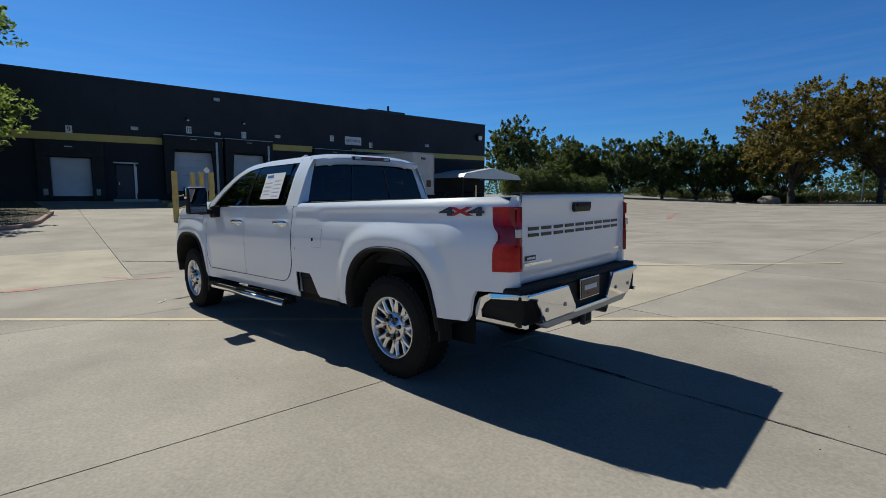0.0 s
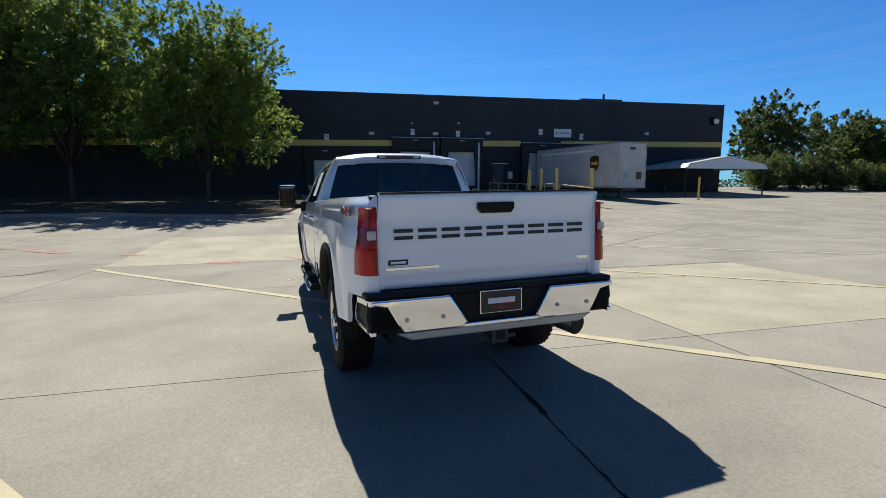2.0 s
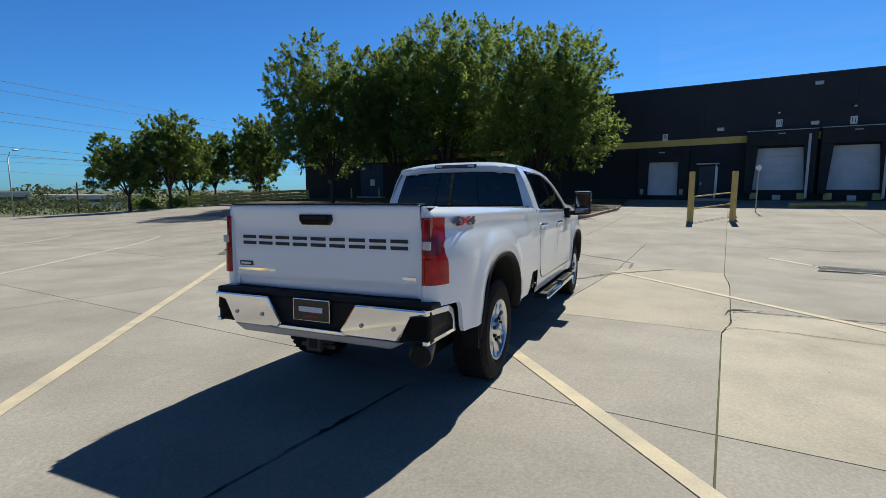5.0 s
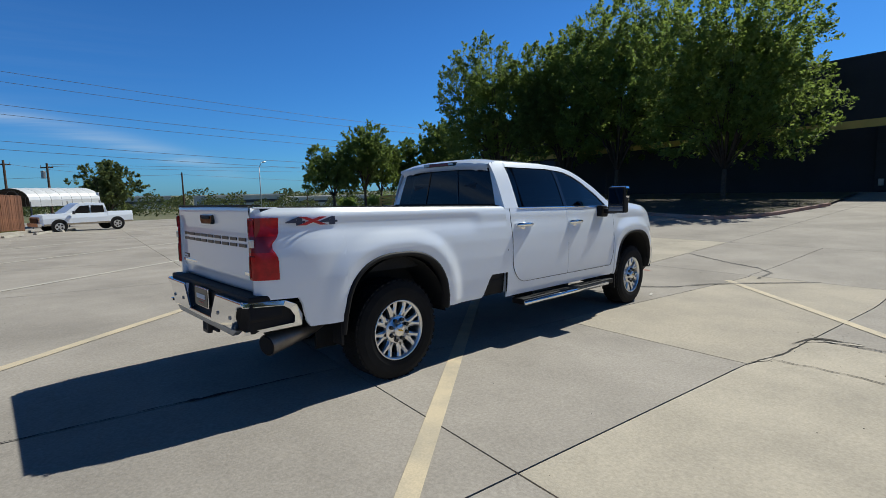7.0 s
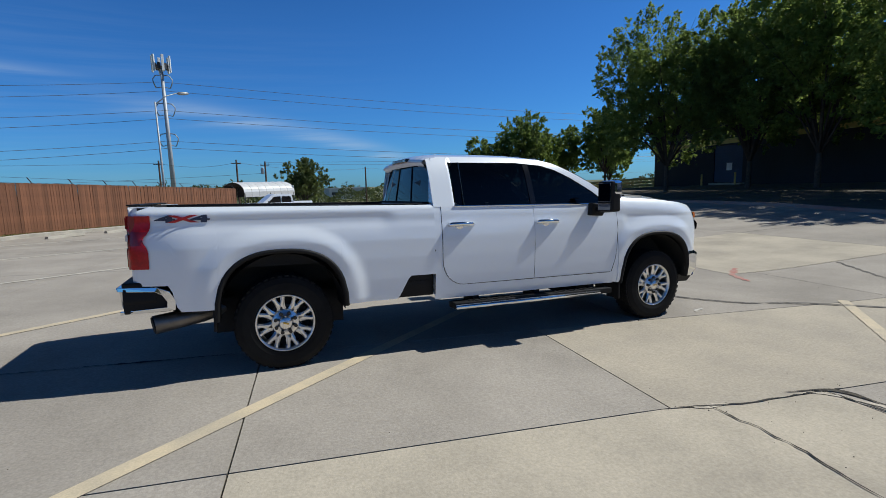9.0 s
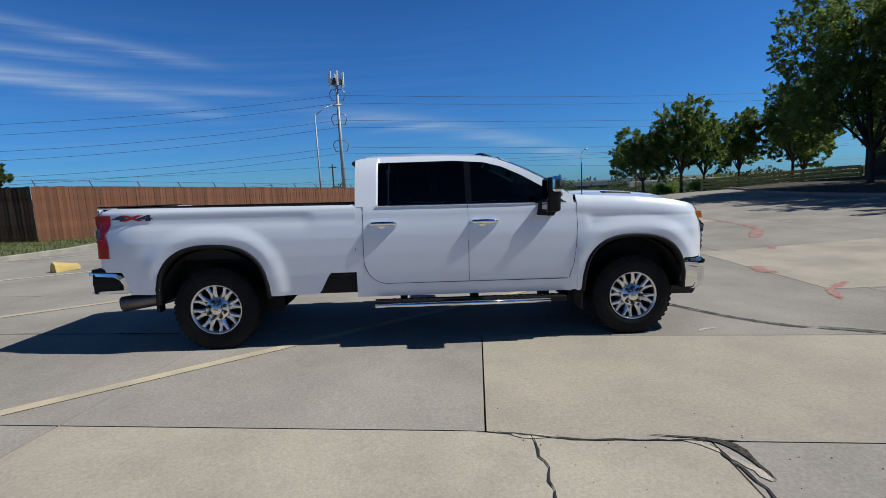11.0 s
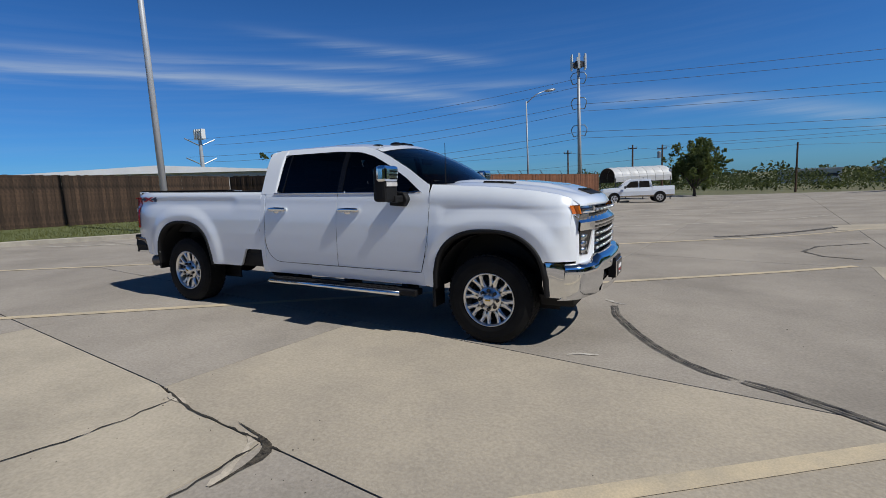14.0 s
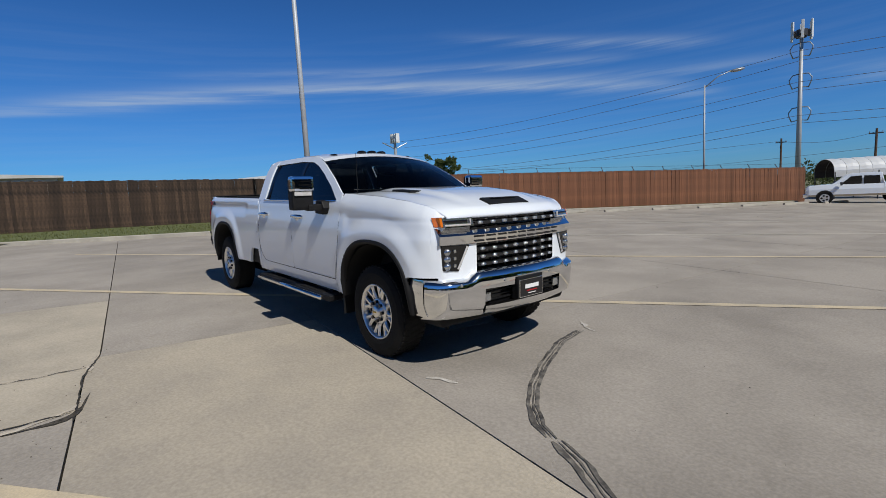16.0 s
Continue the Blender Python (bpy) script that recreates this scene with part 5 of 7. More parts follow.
part("lens", box(-0.795, -0.785, -0.15, 0.15, 1.912, 1.938), DARK_RED, brake)
for y0, y1 in ((-0.24, -0.16), (0.16, 0.24)):
    part("cargo_lens", box(-0.795, -0.785, y0, y1, 1.912, 1.938), WHITE_LENS, brake)
rows = []
for k in lin(0, 1, 10):
    row = []
    for t in lin(-1, 1, 17):
        ye0, ye1 = 0.745, 0.885
        xt, zt = 0.80 + 0.03 * (1 - t * t), 1.885 + 0.075 * (1 - t * t)
        xb, zb = 1.50 + 0.20 * (1 - t * t), 1.50 + 0.012 * (1 - t * t)
        y = t * (ye0 * (1 - k) + ye1 * k) * 0.985
        row.append((xt + (xb - xt) * k + 0.03 * math.sin(math.pi * k), y, zt + (zb - zt) * k + 0.03 * math.sin(math.pi * k)))
    rows.append(row)
patch("windscreen", rows, CLEAR, truck, "clear raked windscreen", flip=True)
patch("shade_band", [[(p[0] + 0.004, p[1], p[2] + 0.004) for p in rows[0]], [(p[0] + 0.004, p[1], p[2] + 0.004) for p in rows[1]]], WHITE, truck, flip=True)
part("cowl", box(1.42, 1.74, -0.84, 0.84, 1.455, 1.482), BLACK_PLASTIC, truck, "black cowl panel", bevel=0.01)
for y0, y1 in ((-0.75, -0.05), (-0.02, 0.62)):
    part("wiper", tube([(1.66, y1, 1.505), (1.60, (y0 + y1) / 2, 1.525), (1.50, y0, 1.535)], 0.010, 6), BLACK_PLASTIC, truck)


def hood_z(x, t):
    z = float(np.interp(x, (1.5, 1.75, 2.2, 2.55, 2.72, 2.85, 2.905, 2.935, 2.955), (1.505, 1.518, 1.505, 1.465, 1.428, 1.390, 1.368, 1.340, 1.305)))
    z += 0.030 * (1 - smooth01(0.48, 0.64, abs(t))) * smooth01(2.9, 2.55, x)
    k = smooth01(0.70, 1.0, abs(t))
    return z * (1 - k) + (fender_line(x) - 0.003) * k


rows = []
for x in [1.53, 1.6, 1.7, 1.8, 1.95, 2.1, 2.25, 2.4, 2.55, 2.65, 2.72, 2.77, 2.81, 2.85, 2.88, 2.905, 2.92, 2.935, 2.947, 2.955]:
    w = yside(min(x, 2.955), 1.30) - 0.075 + 0.03 * smooth01(2.85, 2.95, x) - 0.006
    row = []
    for t in lin(-1, 1, 45):
        bulge = 0.16 * (1.8 - x) / 0.27 * 0.8 if x < 1.8 else 0.09 * smooth01(2.3, 2.86, x)
        row.append((x + bulge * (1 - t * t), t * w, hood_z(x, t)))
    rows.append(row)
rows.append([(p[0] - 0.004, p[1], p[2] - 0.022) for p in rows[-1]])
rows.append([(p[0] - 0.06, p[1] * 0.99, p[2] - 0.004) for p in rows[-1]])
patch("bonnet", rows, WHITE, truck, "white bonnet with raised centre", flip=True)
part("slam_panel", box(2.60, 2.88, -0.80, 0.80, 1.18, 1.29), DARK_UNDER, truck)
scoop = part("bonnet_scoop", prism([(-0.29, -0.02), (0.29, -0.02), (0.25, 0.008), (-0.25, 0.008)], 2.83, 2.955), BLACK_PLASTIC, truck, "black air intake on the bonnet", bevel=0.005)
for v in scoop.data.vertices:
    v.co.z += hood_z(v.co.x - 0.085, v.co.y / 0.86) + 0.002
part("scoop_badge", box(2.82, 2.88, -0.16, 0.16, hood_z(2.765, 0) + 0.006, hood_z(2.765, 0) + 0.013), GLOSS_BLACK, scoop)
for s in (1, -1):
    vent = part("bonnet_vent", prism([(s * 0.36, 0.0), (s * 0.62, 0.0), (s * 0.60, 0.022), (s * 0.38, 0.022)], 1.98, 2.28), BLACK_PLASTIC, truck, "flat black vent on the bonnet", bevel=0.006)
    for v in vent.data.vertices:
        v.co.z += hood_z(2.1, 0.5) - 0.034 - 0.05 * (v.co.x - 2.1)
for y in (-0.52, -0.14, 0.0, 0.14, 0.52):
    bm = bmesh.new()
    bmesh.ops.create_uvsphere(bm, u_segments=12, v_segments=6, radius=1, matrix=pose(0.67, y, 1.985 - 0.07 * (y / 0.6) ** 2) @ Matrix.Diagonal((0.075, 0.055, 0.028, 1)))
    part("clearance_lamp", bm, GLOSS_BLACK, truck, "small dark roof clearance lamp", smooth=True)
part("aerial_fin", side_prism([(-0.02, 1.960), (0.22, 1.955), (0.10, 1.998), (0.0, 2.022)], 0.34, 0.375), WHITE, truck, "white shark fin aerial", bevel=0.01)
part("whip_aerial", tube([(1.66, -0.80, 1.47), (1.655, -0.80, 1.90)], [0.006, 0.0025], 6), BLACK_PLASTIC, truck, "thin black whip aerial")
# rear screen
rear = lambda k, t: (-0.735 + 0.055 * k - 0.02 * (1 - t * t), t * (0.935 - 0.205 * k - 0.02 * k ** 4), 1.43 + 0.49 * k)
def rear_at(k, t, back=0.0):
    p = rear(k, t)
    return (p[0] - back, p[1], p[2])
patch("rear_screen_frame", [[rear_at(k, t) for t in lin(-1, 1, 15)] for k in (0.0, 0.06)], WHITE, truck, "white panel under the rear screen")
patch("rear_header", [[rear_at(k, t) for t in lin(-1, 1, 15)] for k in (0.88, 1.0)], WHITE, truck, "white panel over the rear screen")
for s in (1, -1):
    patch("rear_pillar", [[rear_at(k, s * t) for t in lin(0.875 + 0.045 * k, 1.0, 4)] for k in lin(0.06, 0.88, 6)], WHITE, truck, "white pillar beside the rear screen")
patch("rear_screen", [[rear_at(k, t * (0.88 + 0.045 * k), -0.004) for t in lin(-1, 1, 15)] for k in lin(0.055, 0.885, 6)], TINT, truck, "dark tinted rear screen", flip=True)
part("slider_frame", tube([rear_at(0.06, 0.3, 0.0), rear_at(0.88, 0.3, 0.0)], 0.008, 6), GLOSS_BLACK, truck)
part("slider_frame", tube([rear_at(0.06, -0.3, 0.0), rear_at(0.88, -0.3, 0.0)], 0.008, 6), GLOSS_BLACK, truck)
part("cab_back", box(-0.733, -0.70, -0.93, 0.93, 0.55, 1.428), WHITE, truck)

# -- cabin
part("cabin_floor", box(-0.68, 1.55, -0.88, 0.88, 0.56, 0.60), DARK_UNDER, truck)
part("dashboard", box(1.12, 1.48, -0.84, 0.84, 1.05, 1.44), SEAT, truck, "dark dashboard", bevel=0.05)
for sx, names in ((0.55, "front_seat"), (-0.45, "rear_seat")):
    for sy in (-0.42, 0.42):
        st = part(names, box(sx - 0.25, sx + 0.28, sy - 0.27, sy + 0.27, 0.80, 0.98), SEAT, truck, bevel=0.05)
        part("backrest", box(sx - 0.28, sx - 0.12, sy - 0.26, sy + 0.26, 0.95, 1.52), SEAT, st, bevel=0.05)
        part("headrest", box(sx - 0.27, sx - 0.16, sy - 0.13, sy + 0.13, 1.55, 1.72), SEAT, st, bevel=0.04)
bm = bmesh.new()
ring = [(1.02 - 0.06 * math.sin(a), 0.42 + 0.18 * math.cos(a), 1.33 + 0.18 * math.sin(a)) for a in lin(0, 2 * math.pi, 25)]
add_tube(bm, ring, 0.014, 8, caps=False)
part("steering_wheel", bm, BLACK_PLASTIC, truck)
part("inner_mirror", box(1.0, 1.03, -0.12, 0.12, 1.73, 1.80), GLOSS_BLACK, truck, bevel=0.01)

# -- load bed
part("bed_floor", box(BEDX0, BEDX1 - 0.02, -0.80, 0.80, 0.92, 0.95), LINER, truck, "black lined load bed floor")
for y0, y1 in ((-0.83, -0.79), (0.79, 0.83)):
    part("bed_inner_side", box(BEDX0, BEDX1 - 0.02, y0, y1, 0.92, 1.455), LINER, truck)
part("bed_front", box(BEDX1 - 0.05, BEDX1 - 0.01, -0.90, 0.90, 0.60, 1.455), WHITE, truck, "white front wall of the load bed")
part("bed_front_cap", box(BEDX1 - 0.07, BEDX1 - 0.004, -0.80, 0.80, 1.455, 1.475), BLACK_PLASTIC, truck)

# -- tail
def tail_x(z, y=0.0):
    return -3.330 - 0.02 * smooth01(1.30, 1.45, z) + 0.012 * smooth01(1.0, 0.86, z) + 0.015 * (y / 0.8) ** 2
rows = []
for z in lin(0.865, 1.462, 26):
    crease = 0.010 * smooth01(0.955, 0.945, z)
    rows.append([(tail_x(z, y) + crease, y, z) for y in lin(-0.792, 0.792, 25)])
rows = [[(p[0] + 0.05, p[1], p[2]) for p in rows[0]]] + rows + [[(p[0] + 0.012, p[1], p[2] + 0.012) for p in rows[-1]], [(p[0] + 0.08, p[1], p[2] + 0.012) for p in rows[-1]]]
tailgate = patch("tailgate", rows, WHITE, truck, "white tailgate with black badge bars", flip=True)
part("inner_panel", box(-3.285, -3.255, -0.79, 0.79, 0.87, 1.46), LINER, tailgate)
for s in (1, -1):
    part("edge", box(-3.315, -3.265, s * 0.780, s * 0.792, 0.87, 1.462), WHITE, tailgate)
part("top_cap", box(-3.345, -3.245, -0.785, 0.785, 1.472, 1.484), BLACK_PLASTIC, tailgate, "black tailgate top cap", bevel=0.004)
latch = part("latch_bezel", prism([(-0.135, 1.408), (0.135, 1.408), (0.135, 1.365), (0.11, 1.335), (-0.11, 1.335), (-0.135, 1.365)], -3.363, -3.325), GLOSS_BLACK, tailgate, "black tailgate handle", bevel=0.006)
part("latch_lever", box(-3.369, -3.355, -0.10, 0.10, 1.375, 1.398), BLACK_PLASTIC, latch, bevel=0.004)
# the maker's name as plain double bars
for k in range(9):
    cy = 0.635 - k * 0.159
    w = 0.062
    bm = bmesh.new()
    add_box(bm, tail_x(1.24, cy) - 0.006, tail_x(1.24, cy) + 0.004, cy - w, cy + w, 1.226, 1.249)
    add_box(bm, tail_x(1.2, cy) - 0.006, tail_x(1.2, cy) + 0.004, cy - w, cy + w, 1.182, 1.205)
    part("badge_bar", bm, BADGE_BLACK, tailgate, "black badge bars")
for y0, y1, z0, z1, mt, lb in ((0.40, 0.755, 0.985, 1.008, CHROME, "chrome badge strip"), (-0.76, -0.66, 0.985, 1.008, CHROME, "small chrome badge strip"), (0.61, 0.74, 1.02, 1.055, BADGE_BLACK, "black dealer badge")):
    part("badge_strip", box(tail_x(1.0, (y0 + y1) / 2) - 0.005, tail_x(1.0) + 0.01, y0, y1, z0, z1), mt, tailgate, lb, bevel=0.003)
part("badge_face", box(tail_x(1.0, 0.67) - 0.008, tail_x(1.0), 0.625, 0.725, 1.030, 1.045), PAPER, tailgate)
for s in (1, -1):
    # rear corner post beside the tailgate
    rows = []
    for z in lin(0.84, 1.462, 16):
        yo = yside(BEDX0, z)
        rows.append([(BEDX0 - 0.0, s * yo, z), (BEDX0 - 0.030, s * (yo - 0.012), z), (BEDX0 - 0.060, s * (yo - 0.045), z), (-3.330, s * 0.82, z), (-3.330, s * 0.797, z), (-3.245, s * 0.795, z)])
    post = patch("corner_post", rows, WHITE, truck, "white rear corner of the bed", flip=s > 0)
    part("post_cap", box(-3.315, -3.145, s * 0.80, s * 0.832, 1.455, 1.466), WHITE, truck, bevel=0.004)
    # hidden filler, added to keep sun from leaking past the tailgate edge
    part("corner_seal", box(-3.31, -3.23, min(s * 0.765, s * 0.835), max(s * 0.765, s * 0.825), 0.875, 1.375), WHITE, truck)
    # tail lamp wrapping the corner
    def lamp_rows(z0, z1, n, out=0.014, cut=0.0):
        rr = []
        for z in lin(z0, z1, n):
            yo = yside(BEDX0, z) + out
            waist = 0.048 * math.exp(-((z - 1.205) / 0.055) ** 2) + 0.022 * smooth01(1.25, 1.16, z)
            rr.append([(-3.170 - waist, s * (yside(-3.170 - waist, z) + out * 0.5), z), (-3.230, s * (yside(-3.230, z) + out), z), (BEDX0 - 0.005, s * (yo), z), (BEDX0 - 0.050, s * (yo - 0.020), z), (BEDX0 - 0.080, s * (yo - 0.06), z), (-3.350, s * 0.812, z), (-3.335, s * 0.806, z)])
        return rr
    lamp = patch("tail_lamp", lamp_rows(0.965, 1.392, 18), RED_LENS, truck, "red tail lamp with clear reversing lens", flip=s > 0)
    patch("lamp_shade", lamp_rows(1.155, 1.265, 6, 0.018), DARK_RED, lamp, "dark red centre of the lamp", flip=s > 0)
    part("reverse_lens", box(-3.353, -3.335, s * 0.818, s * 0.872, 1.19, 1.245), WHITE_LENS, lamp, "clear reversing lens", bevel=0.004)
    part("lamp_base", box(-3.325, -3.185, s * 0.80, s * 0.86, 0.965, 1.392), DARK_RED, lamp)
    for z0, z1 in ((1.29, 1.38), (0.98, 1.13)):
        bm = bmesh.new()
        pts = [(-3.351, s * 0.822, z0), (-3.351, s * 0.822, z1), (-3.338, s * 0.872, z1)]
        add_tube(bm, pts, 0.006, 6)
        part("light_bar", bm, DARK_RED, lamp)
# bumper: black shell, chrome faces, corner steps, plate
bumper = part("rear_bumper", prism([(-0.89, 0.82), (0.89, 0.82), (0.905, 0.70), (0.85, 0.605), (-0.85, 0.605), (-0.905, 0.70)], -3.40, -3.16), BLACK_PLASTIC, truck, "chrome rear bumper with black step pad", bevel=0.015)
part("step_pad", prism([(-0.905, 0.818), (0.905, 0.818), (0.90, 0.858), (-0.90, 0.858)], -3.40, -3.20), BLACK_PLASTIC, bumper, "black step pad", bevel=0.012)
for s in (1, -1):
    face = [(s * 0.25, 0.640), (s * 0.37, 0.822), (s * 0.872, 0.822), (s * 0.876, 0.795), (s * 0.775, 0.772), (s * 0.715, 0.66), (s * 0.68, 0.606), (s * 0.28, 0.606)]
    part("chrome_face", prism(face, -3.445, -3.39), CHROME, bumper, "chrome bumper face", bevel=0.010)
    outer = [(-3.435, 0.826), (-3.15, 0.812), (-3.065, 0.772), (-3.020, 0.690), (-3.030, 0.612), (-3.425, 0.598)]
    inner = [(-3.435, 0.788), (-3.17, 0.776), (-3.12, 0.745), (-3.085, 0.690), (-3.088, 0.642), (-3.425, 0.626)]
    bm = bmesh.new()
    rings = []
    for o, i_ in zip(outer, inner):
        inset = 0.035 * max(-3.30 - o[0], 0) / 0.13
        rings.append([bm.verts.new((q[0], s * (yy - inset), q[1])) for q, yy in ((o, 0.885), (o, 0.918), (i_, 0.922), (i_, 0.885))])
    for r, q in zip(rings, rings[1:]):
        for k in range(4):
            bm.faces.new((r[k], q[k], q[(k + 1) % 4], r[(k + 1) % 4]))
    bm.faces.new(rings[0])
    bm.faces.new(rings[-1])
    bmesh.ops.recalc_face_normals(bm, faces=bm.faces)
    part("chrome_side", bm, CHROME, bumper, "chrome band round the bumper end", bevel=0.004)
    part("corner_step", box(-3.40, -3.055, s * 0.70, s * 0.895, 0.60, 0.785), BLACK_PLASTIC, bumper, "black corner step", bevel=0.02)
    for y in (0.42, 0.66):
        part("parking_sensor", tube([(-3.452, s * y, 0.69 + 0.0 * y), (-3.44, s * y, 0.69)], 0.014, 12), STEEL, bumper)
part("chrome_sill", box(-3.44, -3.40, -0.32, 0.32, 0.600, 0.628), CHROME, bumper, bevel=0.006)
part("lower_valance", prism([(-0.72, 0.600), (0.72, 0.600), (0.62, 0.548), (-0.62, 0.548)], -3.42, -3.37), STEEL, bumper, "grey lower lip of the bumper", bevel=0.008)
plate = part("number_plate", box(-3.425, -3.412, -0.155, 0.155, 0.672, 0.828), CHROME, bumper, "black dealer plate in a thin chrome frame", bevel=0.004)
part("plate_face", box(-3.429, -3.424, -0.147, 0.147, 0.679, 0.821), BADGE_BLACK, plate)
part("plate_bar", box(-3.432, -3.428, -0.10, 0.10, 0.738, 0.774), PAPER, plate)
part("plate_bar", box(-3.432, -3.428, -0.055, 0.055, 0.705, 0.713), DECAL_RED, plate)
part("plate_bar", box(-3.432, -3.428, -0.09, 0.02, 0.732, 0.738), DECAL_RED, plate)
hitch = part("tow_hitch", box(-3.40, -2.9, -0.045, 0.045, 0.47, 0.56), DARK_STEEL, truck, "black square tow hitch receiver", bevel=0.006)
part("hitch_collar", box(-3.41, -3.37, -0.06, 0.06, 0.455, 0.575), DARK_STEEL, hitch, bevel=0.008)
# black plate on the collar in place of the receiver's dark inside
part("hitch_hole", box(-3.413, -3.408, -0.032, 0.032, 0.483, 0.547), DARK_UNDER, hitch)
part("hitch_loop", box(-3.36, -3.34, -0.14, 0.14, 0.47, 0.50), DARK_STEEL, hitch, bevel=0.006)
exhaust = part("exhaust_pipe", tube([(-1.3, -0.45, 0.52), (-2.6, -0.52, 0.53), (-2.85, -0.62, 0.50), (-3.22, -0.74, 0.46)], [0.05, 0.05, 0.075, 0.082], 16), mat("heat_stained_steel", (0.22, 0.20, 0.18), 0.38, metal=0.8, scale=8, vary=0.15), truck, "dull steel exhaust tail pipe", smooth=True)
# black disc on the closed pipe end paints the shade of its mouth
part("tip_mouth", tube([(-3.215, -0.738, 0.461), (-3.228, -0.742, 0.459)], 0.072, 16), DARK_UNDER, exhaust)

# -- nose
part("grille_back", box(2.84, 2.92, -0.80, 0.80, 0.60, 1.28), DARK_UNDER, truck)
grille = part("grille", prism([(-0.52, 0.82), (0.52, 0.82), (0.54, 1.285), (-0.54, 1.285)], 2.86, 2.97), GLOSS_BLACK, truck, "black grille with chrome studded bars", bevel=0.01)
def nose_x(y):
    return 3.085 - 0.125 * (abs(y) / 0.9) ** 2.4
for k, z in enumerate((1.240, 1.020, 0.955, 0.890)):
    half = 0.525 if k == 0 else 0.505 - 0.004 * k
    rows = [[(nose_x(y) - 0.035, y, z - 0.012), (nose_x(y) - 0.012, y, z - 0.008), (nose_x(y) - 0.012, y, z + 0.010), (nose_x(y) - 0.06, y, z + 0.016)] for y in lin(-half, half, 15)]
    bar = patch("grille_bar", rows, GRILLE_GREY, grille, "dark grey grille bar", smooth=False, flip=True)
    for j in range(8):
        y = -half * 0.9 + j * half * 1.8 / 7
        bm = bmesh.new()
        bmesh.ops.create_uvsphere(bm, u_segments=8, v_segments=5, radius=1, matrix=pose(nose_x(y) - 0.012, y, z + 0.006) @ Matrix.Diagonal((0.022, 0.030, 0.016, 1)))
        part("stud", bm, ALLOY, bar, smooth=True)
rows = [[(nose_x(y) - 0.06, y, 1.070), (nose_x(y) + 0.004, y, 1.080), (nose_x(y) + 0.010, y, 1.150), (nose_x(y) - 0.02, y, 1.180), (nose_x(y) - 0.05, y, 1.215), (nose_x(y) - 0.10, y, 1.222)] for y in lin(-0.858, 0.858, 31)]
bar = patch("chrome_bar", rows, CHROME, grille, "broad chrome bar across the nose", smooth=False, flip=True)
for k in range(9):
    cy = -0.50 + k * 0.125
    for z in (1.098, 1.136):
        rows = [[(nose_x(y) + 0.012 + (z - 1.08) * 0.05, y, z - 0.007), (nose_x(y) + 0.013 + (z - 1.08) * 0.05, y, z + 0.007)] for y in lin(cy - 0.048, cy + 0.048, 4)]
        patch("badge_bar", rows, BADGE_BLACK, bar, flip=True)
